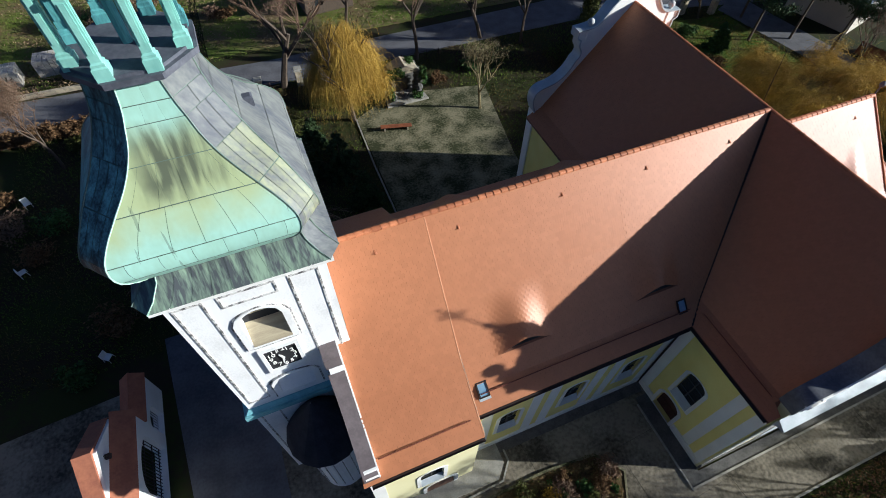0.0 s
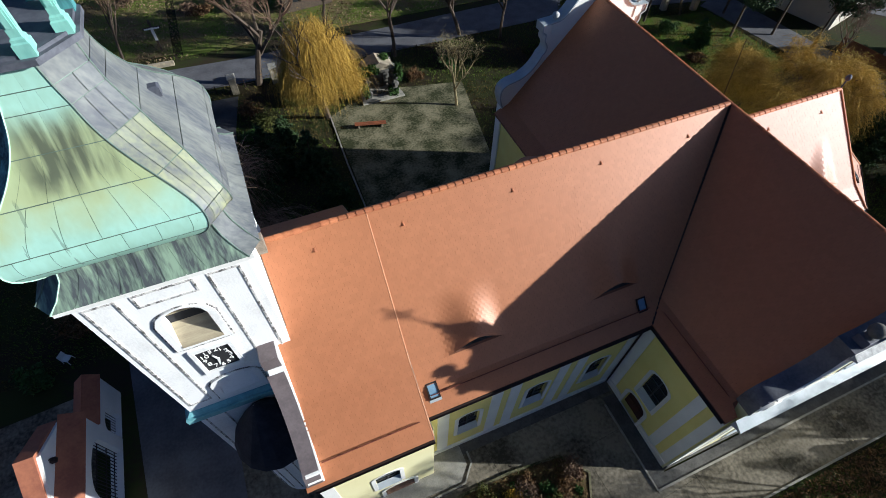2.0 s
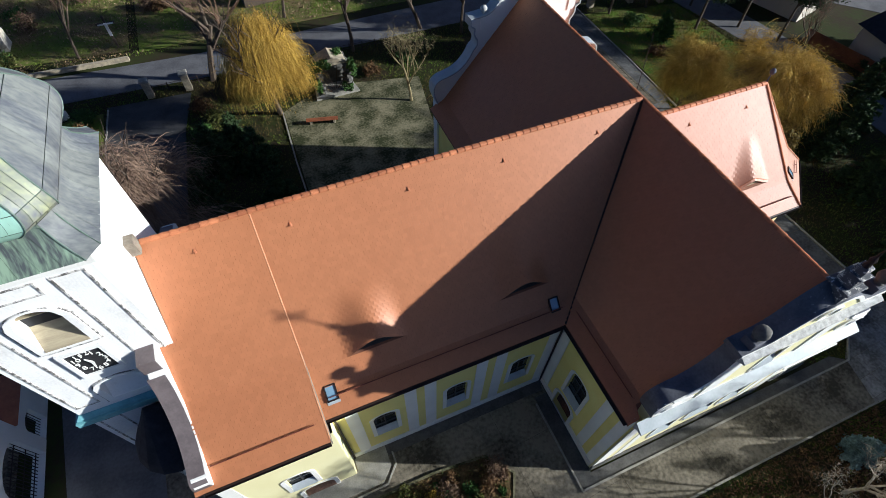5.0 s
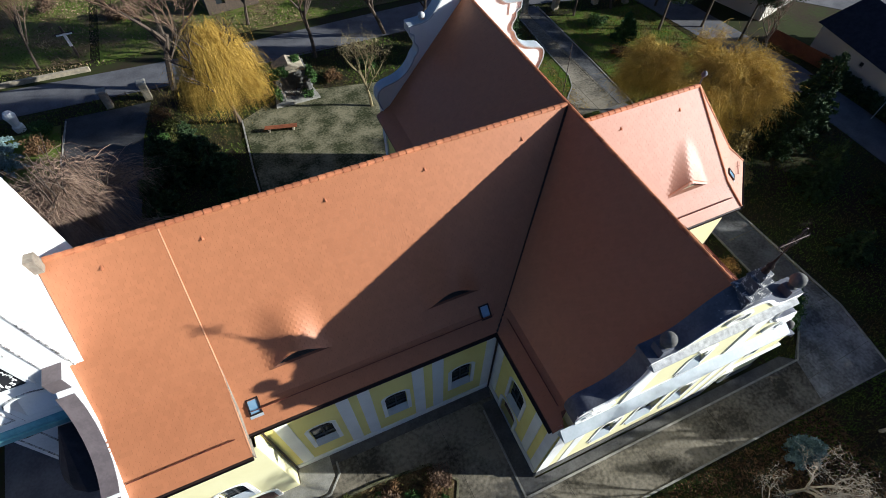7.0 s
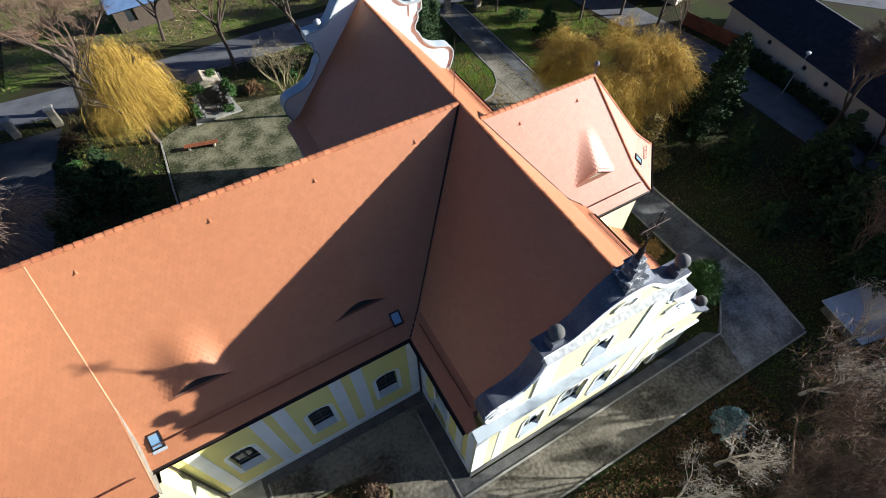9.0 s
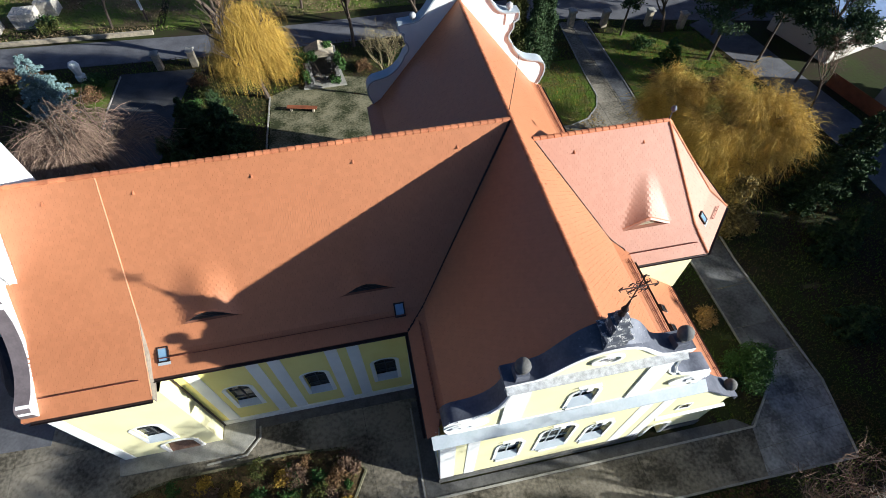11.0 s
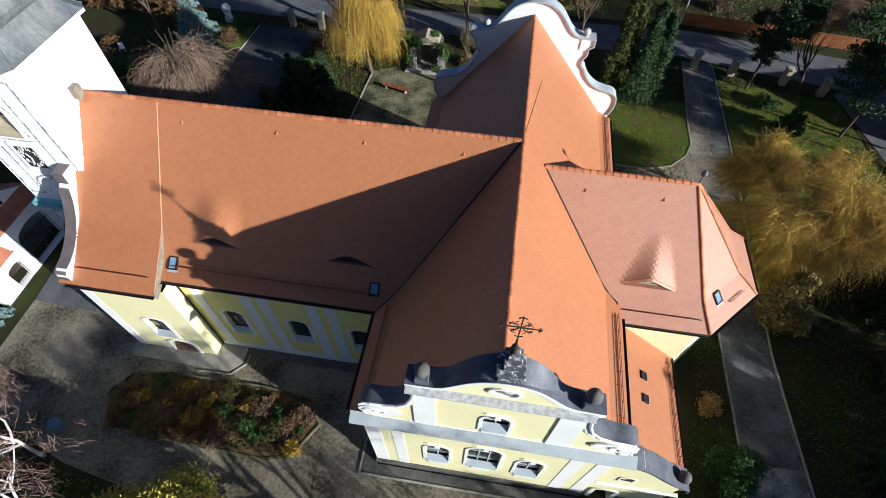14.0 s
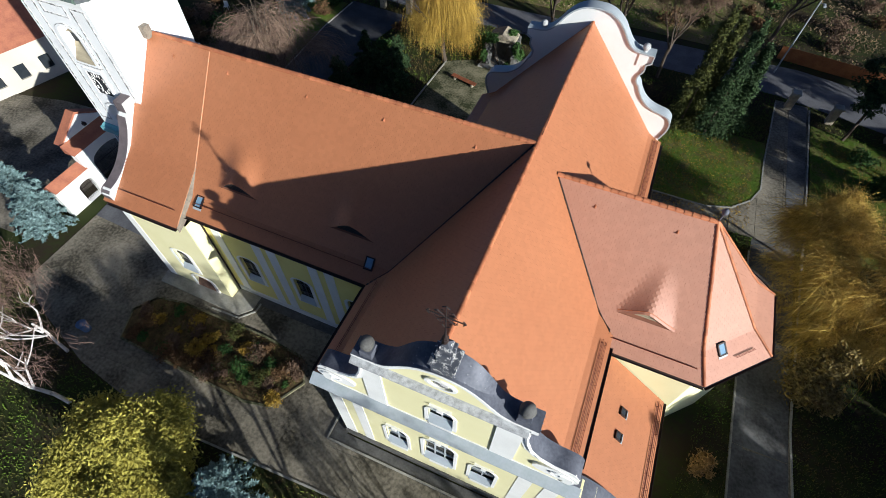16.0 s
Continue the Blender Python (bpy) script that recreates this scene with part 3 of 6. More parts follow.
def deck(name, parent, base, e, n, zr, f, qlist, smin, smax, up=0.0, thick=0.16):
    """The boarding under the tiles."""
    V, F = [], []
    for q in qlist:
        for s in (smin(q), smax(q)):
            for dz in (-0.03, -thick):
                V.append((base[0] + e[0] * s + n[0] * q, base[1] + e[1] * s + n[1] * q, zr - float(f(q)) + dz + up))
    for i in range(len(qlist) - 1):
        k, m = 4 * i, 4 * i + 4
        F += [(k, k + 2, m + 2, m), (k + 1, m + 1, m + 3, k + 3), (k, m, m + 1, k + 1), (k + 2, k + 3, m + 3, m + 2)]
    m = 4 * (len(qlist) - 1)
    F += [(0, 1, 3, 2), (m, m + 2, m + 3, m + 1)]
    return solid(name, (V, F), M["deck"], parent)


EAVE, WEAVE = 6.5, 7.4
eyeS = [eyebrow(x, 4.68, 1.6, 0.76, 2.0) for x in (-15.65, -8.15)]
X, Y = (1, 0), (0, 1)


def slope(name, *a, qd, lifts=(), up=0.0, loose=None):
    base, e, n, zr, f, q0, q1, smin, smax = a
    roof = deck(name, church, base, e, n, zr, f, qd, smin, smax, up)
    tiles("tile_covering", roof, base, e, n, zr, f, q0, q1, smin, smax, lifts, "overlapping red clay plain tiles", up=up, loose=loose, clay="apsetile" if name == "apse_roof" else "tile")
    return roof


XS, XW = -18.85, -23.2
slope("nave_roof", (0, 0), X, (0, -1), ZR, prof, 0.0, EAVE, lambda q: XS, lambda q: -q, qd=(0, KINK, EAVE), lifts=eyeS, loose=(-13.1, -9.3, 1.0, 2.7))
slope("nave_roof", (0, 0), X, (0, 1), ZR, prof, 0.0, EAVE, lambda q: XS, lambda q: -q, qd=(0, KINK, EAVE), lifts=eyeS)
west_left = lambda q: -23.17 if q < 2.35 else -23.68 - 0.09 * (q - 2.35) - (0.4 if q > 7.05 else 0)
slope("west_roof", (0, 0), X, (0, -1), ZR, prof_west, 0.0, WEAVE, west_left, lambda q: XS, qd=(0, 2.34, 2.36, 4.4, 7.04, 7.06, WEAVE), up=0.07)
slope("west_roof", (0, 0), X, (0, 1), ZR, prof_west, 0.0, WEAVE, west_left, lambda q: XS, qd=(0, 2.34, 2.36, 4.4, 7.04, 7.06, WEAVE), up=0.07)
YS, YN = -11.28, 11.6
slope("transept_roof", (0, 0), Y, (-1, 0), ZR, prof, 0.0, EAVE, lambda q: YS - (0.6 if q > 6.0 else 0), lambda q: -q, qd=(0, KINK, EAVE))
slope("transept_roof", (0, 0), Y, (-1, 0), ZR, prof, 0.0, EAVE, lambda q: q, lambda q: YN, qd=(0, KINK, EAVE))
slope("transept_roof", (0, 0), Y, (1, 0), ZR, prof, 0.0, EAVE, lambda q: YS, lambda q: YN, qd=(0, KINK, EAVE))
ZA, XA = 14.7, 8.8
AP = [(11.35, -4.75), (14.35, -1.7), (14.35, 2.3), (11.35, 4.95)]


def apse_start(q):
    z = 1.5 + float(prof_apse(q))
    return z / 1.2 if z < 1.2 * KINK else min(KINK + (z - 1.2 * KINK) / 0.62, EAVE - 0.05)


apse_end = lambda q: XA + (AP[0][0] - XA) * q / 4.75
slope("apse_roof", (0, 0), X, (0, -1), ZA, prof_apse, 0.0, 4.75, apse_start, apse_end, qd=(0, 2, 3.5, 4.75), lifts=[eyebrow(7.65, 3.2, 1.45, 0.75, 1.9, -1.15)])
slope("apse_roof", (0, 0), X, (0, 1), ZA, prof_apse, 0.0, 4.75, apse_start, apse_end, qd=(0, 2, 3.5, 4.75))
for p, r in zip(AP, AP[1:]):
    p, r, c = Vector(p), Vector(r), Vector((XA, 0))
    e2 = (r - p).normalized()
    n2 = Vector((e2.y, -e2.x))
    reach = (p - c).dot(n2)
    sp, sr = (p - c).dot(e2), (r - c).dot(e2)
    fac = lambda q, reach=reach: prof_apse(np.asarray(q) * 4.75 / reach)
    slope("apse_roof", tuple(c), tuple(e2), tuple(n2), ZA, fac, 0.0, reach, lambda q, a=sp, h=reach: a * q / h, lambda q, a=sr, h=reach: a * q / h, qd=(0, reach * 3.5 / 4.75, reach))
lean = lambda q: np.asarray(q) * 0.80
slope("annex_roof", (6.0, 0), Y, (1, 0), 8.25, lean, 0.0, 4.75, lambda q: -11.2, lambda q: -4.4, qd=(0, 4.75))

# walls
WALL = 8.75
navewin = [(-16.25, 2.45), (-12.05, 2.4), (-8.05, 2.35)]
openS = [arch(x - 0.62, z, x + 0.62, z + 2.85, 0.35) for x, z in navewin]
solid("nave_wall", plate(rect(-19, -0.3, -5.6, WALL), "y", -6.0, -5.3, openS), M["yellow"], church)
solid("nave_wall", plate(rect(-19, -0.3, -5.6, WALL), "y", 5.3, 6.0), M["yellow"], church)
solid("transept_wall", plate(rect(-11.9, -0.3, -5.3, WALL), "x", -5.9, -5.2, [arch(-9.25, 2.7, -7.9, 5.65, 0.4), arch(-9.15, 0.0, -7.6, 2.15, 0.45)]), M["yellow"], church)
solid("transept_wall", plate(rect(5.3, -0.3, 11.8, WALL), "x", -5.9, -5.2), M["yellow"], church)
solid("transept_wall", plate(rect(-11.8, -0.3, 11.8, WALL), "x", 5.2, 5.9), M["pale"], church)
solid("west_wall", plate(rect(-24, -0.3, -18.7, 8.5), "y", -7.0, -6.0, [arch(-21.9, 2.3, -20.6, 4.7, 0.35), arch(-21.6, -0.1, -19.9, 1.7, 0.4)]), M["pale"], church)
solid("west_wall", plate(rect(-24, -0.3, -18.7, 8.5), "y", 6.0, 7.0), M["pale"], church)
solid("west_side_wall", plate(rect(-6.98, -0.3, -5.99, 8.5), "x", -19.4, -18.68), M["pale"], church)
apw = [(5.9, -4.3), (11.15, -4.3), (13.9, -1.5), (13.9, 2.1), (11.15, 4.5), (5.9, 4.5)]
solid("apse_wall", plate(apw, "z", -0.3, 8.5), M["pale"], church)
solid("annex_wall", plate(rect(-11.6, -0.3, -4.3, 4.7), "x", 9.9, 10.35), M["pale"], church)


# ---- gables ----
HALF = [(5.9, 9.5), (6.08, 10.2), (6.08, 10.75), (5.85, 11.1), (5.5, 11.2), (4.9, 11.25), (4.3, 11.5), (3.85, 12.0), (3.6, 12.7), (3.5, 13.3), (3.5, 13.85), (3.8, 13.9), (3.8, 14.15), (2.75, 14.2), (2.35, 14.35),
        (2.0, 14.65), (1.65, 15.0), (1.3, 15.3), (0.9, 15.53), (0.45, 15.66), (0.0, 15.7)]
GX = 0.27
OUTLINE = [(x + GX, z) for x, z in HALF] + [(GX - x, z) for x, z in reversed(HALF[:-1])]


def coping(name, line, axis, a, b, mat, parent, lift=0.07, rise=0.0, start=14.3):
    """A sheet-metal cover that follows the outline of a gable; above start its back edge climbs by rise."""
    P = [Vector(p) for p in rounded(line)]
    V, F = [], []
    for i, p in enumerate(P):
        d = (P[min(i + 1, len(P) - 1)] - P[max(i - 1, 0)]).normalized()
        o = Vector((d.y, -d.x)) * lift
        lo = p - o * 0.3
        up = rise * min(1.0, max(0.0, (p.y - start) / 1.3))
        for q, w, h in ((lo, a, 0), (p + o, a, 0), (p + o, b, up), (lo, b, 0)):
            V.append(place3(axis, q.x, q.y + h, w))
    for i in range(len(P) - 1):
        k = 4 * i
        F += [(k + j, k + (j + 1) % 4, k + 4 + (j + 1) % 4, k + 4 + j) for j in range(4)]
    F += [(0, 1, 2, 3), tuple(4 * (len(P) - 1) + j for j in (3, 2, 1, 0))]
    cover = solid(name, (V, F), mat, parent, smooth=True)
    studs = []
    run = 0.2
    for p, q in zip(P, P[1:]):
        d = q - p
        while run < d.length:
            o = Vector((d.y, -d.x)).normalized()
            c = p + d.normalized() * run + o * lift
            spot = c
            for w in (0.2, 0.5, 0.8):
                c = spot.copy()
                e = c + o * 0.03
                ring4 = [c + d.normalized() * 0.06, c - d.normalized() * 0.06]
                m = a + (b - a) * w
                h = w * rise * min(1.0, max(0.0, (c.y - start) / 1.3))
                c, e, ring4 = c + Vector((0, h)), e + Vector((0, h)), [v + Vector((0, h)) for v in ring4]
                studs.append(([place3(axis, ring4[0].x, ring4[0].y, m), place3(axis, c.x, c.y, m + 0.06), place3(axis, ring4[1].x, ring4[1].y, m), place3(axis, c.x, c.y, m - 0.06), place3(axis, e.x, e.y, m)], [(0, 1, 4), (1, 2, 4), (2, 3, 4), (3, 0, 4)]))
            run += 0.42
        run -= d.length
    make("stud_rows", *joined(*studs), M["stud"], cover)["kind"] = "stuff"
    return cover


NHALF = [(6.15, 9.4), (6.45, 10.2), (6.4, 10.9), (6.0, 11.25), (5.5, 11.35), (4.9, 11.5), (4.3, 11.9), (3.85, 12.5), (3.7, 12.9), (3.45, 13.1), (3.4, 13.5), (3.7, 13.9), (3.65, 14.3), (3.95, 14.5), (3.95, 15.0), (2.9, 15.05), (2.45, 15.3), (2.1, 15.75), (1.7, 16.35),
         (1.2, 16.8), (0.6, 17.05), (0.0, 17.1)]
NLINE = [(x + 0.1, z) for x, z in NHALF] + [(0.1 - x, z) for x, z in reversed(NHALF[:-1])]


def facade_gable(y_front, y_back, front, holes=(), OUTLINE=OUTLINE, ball=14.15):
    outline = rounded(OUTLINE) + [(-5.95, -0.3), (6.15, -0.3)]
    g = solid("gable", plate(outline, "y", y_front, y_back, holes), M[front], church, "curved baroque gable with scrolls")
    lo, hi = min(y_front, y_back) - (0.03 if y_front < 0 else 0.12), max(y_front, y_back) + (0.12 if y_front < 0 else 0.02)
    coping("gable_coping", list(reversed(OUTLINE)), "y", lo, hi, M["slate" if y_front < 0 else "zinc"], g, rise=0.75 if y_front < 0 else 0.0)
    mid = (lo + hi) / 2
    for x in (GX - 3.15, GX + 3.15):
        solid("ball_plinth", box(x - 0.26, mid - 0.36, min(14.2, ball - 0.1), x + 0.26, mid + 0.16, ball + 0.02, 0.02), M["slate" if y_front < 0 else "white"], g)
        k = 1.0 if y_front < 0 else 0.75
        solid("stone_ball", lathe([(r * k, ball + h * k) for r, h in ((0.02, 0.0), (0.2, 0.05), (0.12, 0.15), (0.26, 0.27), (0.31, 0.45), (0.26, 0.63), (0.14, 0.73), (0.02, 0.76))], x, mid - 0.1), M["darkstone" if y_front < 0 else "zincrough"], g, smooth=True)
    return g


FY = -12.0
fw = [arch(-2.9, 2.8, -1.65, 5.75, 0.5), arch(-0.65, 3.0, 1.05, 6.7, 0.55), arch(2.0, 2.8, 3.3, 5.75, 0.5), arch(-0.3, 10.0, 0.85, 11.9, 0.45)]
south = facade_gable(FY, -11.32, "pale", fw, OUTLINE, 14.6)
facade_gable(12.2, 11.5, "white", (), NLINE, 15.0)


def window(pts, axis, face, inward, parent, bars=(1, 2), surround=0.22, sill=0.5, mat="white", bar="darkbar"):
    """A glazed opening with a raised surround, glazing bars and a sloping sill; face: the wall's outer plane, inward +1 or -1."""
    w = new("window")
    w.parent = parent
    u0, u1 = min(p[0] for p in pts), max(p[0] for p in pts)
    v0, v1 = min(p[1] for p in pts), max(p[1] for p in pts)
    if surround:
        solid("surround", plate(grow(pts, surround), axis, face - 0.045 * inward, face + 0.05 * inward, [pts]), M[mat], w)
    dpt = face + 0.2 * inward
    solid("pane", plate(grow(pts, 0.02), axis, dpt, dpt + 0.03 * inward), M["glass"], w)
    for i in range(bars[0]):
        u = u0 + (u1 - u0) * (i + 1) / (bars[0] + 1)
        solid("glazing_bar", plate(rect(u - 0.035, v0, u + 0.035, v1 - 0.02), axis, dpt - 0.05 * inward, dpt), M[bar], w)
    for i in range(bars[1]):
        v = v0 + (v1 - v0) * (i + 1) / (bars[1] + 1)
        solid("glazing_bar", plate(rect(u0, v - 0.025, u1, v + 0.025), axis, dpt - 0.045 * inward, dpt), M[bar], w)
    if sill:
        V = [place3(axis, u, v, k) for u in (u0, u1) for v, k in ((v0 - 0.05, face - 0.1 * inward), (v0 + 0.02, face - 0.1 * inward), (v0 + sill, dpt - 0.06 * inward), (v0 - 0.05, dpt - 0.06 * inward))]
        F = [(0, 1, 2, 3), (7, 6, 5, 4), (0, 4, 5, 1), (1, 5, 6, 2), (2, 6, 7, 3), (3, 7, 4, 0)]
        solid("sill", (V, F), M["sill"], w)
    return w


for pts in openS:
    window(pts, "y", -6.0, 1, church)
window(arch(-9.25, 2.7, -7.9, 5.65, 0.4), "x", -5.9, 1, church)
window(arch(-21.9, 2.3, -20.6, 4.7, 0.35), "y", -7.0, 1, church)
for pts, b in zip(fw, ((1, 1), (2, 2), (1, 1), (1, 1))):
    window(pts, "y", FY, 1, south, b, 0.17, 0.62, "white", "sill")
    c = (min(p[0] for p in pts) + max(p[0] for p in pts)) / 2
    top, low = max(p[1] for p in pts), min(p[1] for p in pts)
    solid("keystone", joined(box(c - 0.13, FY - 0.14, top - 0.05, c + 0.13, FY + 0.02, top + 0.32), box(c - 0.5, FY - 0.11, top + 0.26, c + 0.5, FY + 0.02, top + 0.33)), M["white"], south)
    solid("apron_panel", plate(arch(c - 0.55, low - 0.75, c + 0.55, low - 0.15, 0.1), "y", FY - 0.05, FY + 0.01), M["white"], south)


def door(pts, axis, face, inward, parent):
    d = new("door")
    d.parent = parent
    solid("surround", plate(grow(pts, 0.22), axis, face - 0.09 * inward, face + 0.04 * inward, [pts]), M["white"], d)
    solid("leaf", plate(pts, axis, face + 0.3 * inward, face + 0.37 * inward), M["door"], d)
    u0, u1 = min(p[0] for p in pts), max(p[0] for p in pts)
    v0, v1 = min(p[1] for p in pts), max(p[1] for p in pts)
    for i in range(2):
        for j in range(2):
            a, b = u0 + (u1 - u0) * (i + 0.12) / 2, u0 + (u1 - u0) * (i + 0.88) / 2
            c, e = v0 + (v1 - v0) * (0.08 + 0.42 * j), v0 + (v1 - v0) * (0.42 + 0.42 * j)
            solid("panel", plate(rect(a, c, b, e), axis, face + 0.27 * inward, face + 0.3 * inward), M["door"], d)
    return d


door(arch(-9.15, 0.0, -7.6, 2.15, 0.45), "x", -5.9, 1, church)
wd = door(arch(-21.6, -0.1, -19.9, 1.7, 0.4), "y", -7.0, 1, church)
solid("brick_slope", ([(x, y, z) for x in (-21.58, -19.92) for y, z in ((-7.06, -0.1), (-7.06, 0.25), (-6.74, 0.95), (-6.74, -0.1))], [(0, 1, 2, 3), (7, 6, 5, 4), (0, 4, 5, 1), (1, 5, 6, 2), (2, 6, 7, 3), (3, 7, 4, 0)]), M["brick"], wd, "worn brown brick slope in the niche")

# white strips, plinths and cornices
for x0, x1 in ((-18.1, -17.45), (-15.05, -14.4), (-13.95, -13.3), (-11.0, -10.35), (-9.85, -9.2), (-6.65, -5.95)):
    solid("pilaster_strip", box(x0, -6.04, 0.5, x1, -5.98, WALL), M["white"], church)
solid("plinth", box(-18.7, -6.1, -0.2, -5.9, -5.98, 0.55), M["white"], church)
for y0, y1 in ((-6.75, -6.0), (-10.8, -10.2), (-11.85, -11.3)):
    solid("pilaster_strip", box(-5.95, y0, 0.5, -5.88, y1, WALL), M["white"], church)
solid("plinth", box(-5.99, -11.84, -0.2, -5.88, -9.4, 0.6), M["white"], church)
solid("plinth", box(-5.99, -7.35, -0.2, -5.88, -6.1, 0.6), M["white"], church)
solid("cornice_strip", box(-5.98, -11.85, 8.2, -5.88, -6.0, 8.7), M["white"], church)
for x0, x1 in ((-5.97, -5.2), (-4.6, -4.0), (4.25, 4.95), (5.5, 6.2)):
    solid("pilaster_strip", box(x0, FY - 0.02, 0.6, x1, FY + 0.02, 9.0), M["white"], south)
for x0, x1 in ((-3.3, -2.35), (2.6, 3.65)):
    solid("pilaster_strip", box(x0, FY - 0.06, 9.4, x1, FY + 0.02, 13.75), M["white"], south)
solid("plinth", box(-6.05, FY - 0.1, -0.2, 6.3, FY + 0.02, 0.75, 0.03), M["darkstone"], south)
solid("rim_band", plate(OUTLINE, "y", FY - 0.05, FY + 0.02, [[(GX + (x - GX) * 0.93, z - 0.14 if abs(x - GX) < 6.0 else z + 0.03) for x, z in OUTLINE]]), M["white"], south)


def ledge(x0, x1, z, reach, drop, mat, parent, name):
    y = FY + 0.02
    V = [(x, yy, zz) for x in (x0, x1) for yy, zz in ((y, z - drop - 0.3), (y, z), (y - reach, z - drop), (y - reach, z - drop - 0.07), (y - 0.2, z - drop - 0.12))]
    F = [(0, 1, 2, 3, 4), (9, 8, 7, 6, 5)] + [(i, 5 + i, 5 + (i + 1) % 5, (i + 1) % 5) for i in range(5)]
    return solid(name, (V, F), mat, parent)


ledge(-6.35, 6.7, 9.5, 0.5, 0.3, M["zinc"], south, "cornice_sheet")
ledge(-3.5, 3.75, 14.1, 0.32, 0.17, M["zincrough"], south, "upper_cornice_sheet")
# scroll reliefs and the oval
for sx in (-1, 1):
    lobe = [(GX + sx * 5.12 + 0.98 * math.cos(a * math.tau / 28), 10.42 + 0.5 * math.sin(a * math.tau / 28)) for a in range(28)]
    solid("volute", plate(lobe, "y", FY - 0.1, FY + 0.01), M["white"], south, "white oval volute")
    pts = [(GX + sx * (5.25 + (0.62 - 0.05 * k) * math.cos(k * 0.6)), FY - 0.11, 10.42 + (0.36 - 0.029 * k) * math.sin(k * 0.6)) for k in range(12)]
    solid("scroll", tube(pts, 0.06, 0.04), M["white"], south)
    solid("volute_trim", tube([(GX + sx * x, FY - 0.05, z - 0.1) for x, z in HALF[4:11]], 0.08), M["white"], south)
ov = [(0.0 + 0.5 * math.cos(k * math.tau / 20), 14.85 + 0.27 * math.sin(k * math.tau / 20)) for k in range(20)]
solid("oval_frame", plate([(GX + x * 1.3, 14.85 + (z - 14.85) * 1.4) for x, z in ov], "y", FY - 0.08, FY + 0.01, [[(GX + x, z) for x, z in ov]]), M["white"], south)
solid("oval_panel", plate([(GX + x * 0.6, 14.85 + (z - 14.85) * 0.7) for x, z in ov], "y", FY - 0.04, FY + 0.01), M["flaked"], south)
# pedestal and cross
solid("pedestal", joined(box(-0.14, -11.98, 15.5, 0.68, -11.2, 16.3, 0.03), box(-0.24, -12.05, 16.3, 0.78, -11.12, 16.38, 0.02), box(0.0, -11.85, 16.38, 0.54, -11.28, 16.95, 0.05), box(-0.04, -11.9, 16.95, 0.58, -11.24, 17.03, 0.02),
                               box(0.08, -11.76, 17.03, 0.46, -11.36, 17.5, 0.14)), M["birdlime"], south, "dark pedestal splashed with bird droppings")
cx, cy = 0.21, -11.55
cr = [tube([(cx, cy, 17.4), (cx, cy, 19.78)], 0.022), lathe([(0.14, 17.4), (0.09, 17.6), (0.13, 17.75), (0.05, 17.95), (0.03, 18.3)], cx, cy, 8), tube([(cx - 0.62, cy, 19.12), (cx + 0.62, cy, 19.12)], 0.024)]
for a in range(4):
    c, s = math.cos(a * math.pi / 2), math.sin(a * math.pi / 2)
    cr.append(tube([(cx + 0.55 * c - 0.13 * s, cy, 19.12 + 0.55 * s + 0.13 * c), (cx + 0.64 * c, cy, 19.12 + 0.64 * s), (cx + 0.55 * c + 0.13 * s, cy, 19.12 + 0.55 * s - 0.13 * c)], 0.022))
    for w in (-1, 1):
        cr.append(tube([(cx + (0.28 + 0.09 * math.cos(j)) * c - w * (0.10 + 0.09 * math.sin(j)) * s, cy, 19.12 + (0.28 + 0.09 * math.cos(j)) * s + w * (0.10 + 0.09 * math.sin(j)) * c) for j in (0, 0.9, 1.8, 2.7, 3.6, 4.5)], 0.014, 0.01, 4))
    d = a * math.pi / 2 + math.pi / 4
    cr.append(tube([(cx, cy, 19.12), (cx + 0.4 * math.cos(d), cy, 19.12 + 0.4 * math.sin(d)), (cx + 0.42 * math.cos(d + 0.3), cy, 19.12 + 0.42 * math.sin(d + 0.3))], 0.02))
solid("roof_cross", joined(*cr), M["iron"], south, "wrought iron cross")

# annex front
AY = -11.9
af = [(6.1, -0.3), (10.35, -0.3), (10.35, 4.5), (10.7, 4.7), (10.65, 5.1), (10.2, 5.35), (9.6, 5.75), (9.0, 6.4), (8.4, 7.0), (7.7, 7.5), (7.0, 7.8), (6.1, 7.9)]
annex = solid("annex_front", plate(af, "y", AY, -11.1, [arch(7.3, 4.6, 7.95, 5.3, 0.12), arch(6.8, -0.1, 7.85, 2.1, 0.2)]), M["pale"], church)
coping("annex_coping", list(reversed(af[3:])), "y", -12.05, -10.95, M["slate"], annex)
solid("stone_ball", lathe([(0.02, 5.2), (0.22, 5.22), (0.14, 5.3), (0.28, 5.42), (0.34, 5.6), (0.28, 5.8), (0.14, 5.92), (0.02, 5.95)], 10.3, -11.5), M["darkstone"], annex, smooth=True)
door(arch(6.8, -0.1, 7.85, 2.1, 0.2), "y", AY, 1, annex)
window(arch(7.3, 4.6, 7.95, 5.3, 0.12), "y", AY, 1, annex, (0, 0), 0.1, False)
solid("plinth", box(7.95, AY - 0.08, -0.2, 10.42, AY + 0.02, 0.75, 0.03), M["darkstone"], annex)
solid("annex_cornice", box(6.3, -12.08, 3.62, 10.6, -11.88, 3.78, 0.05), M["white"], annex)

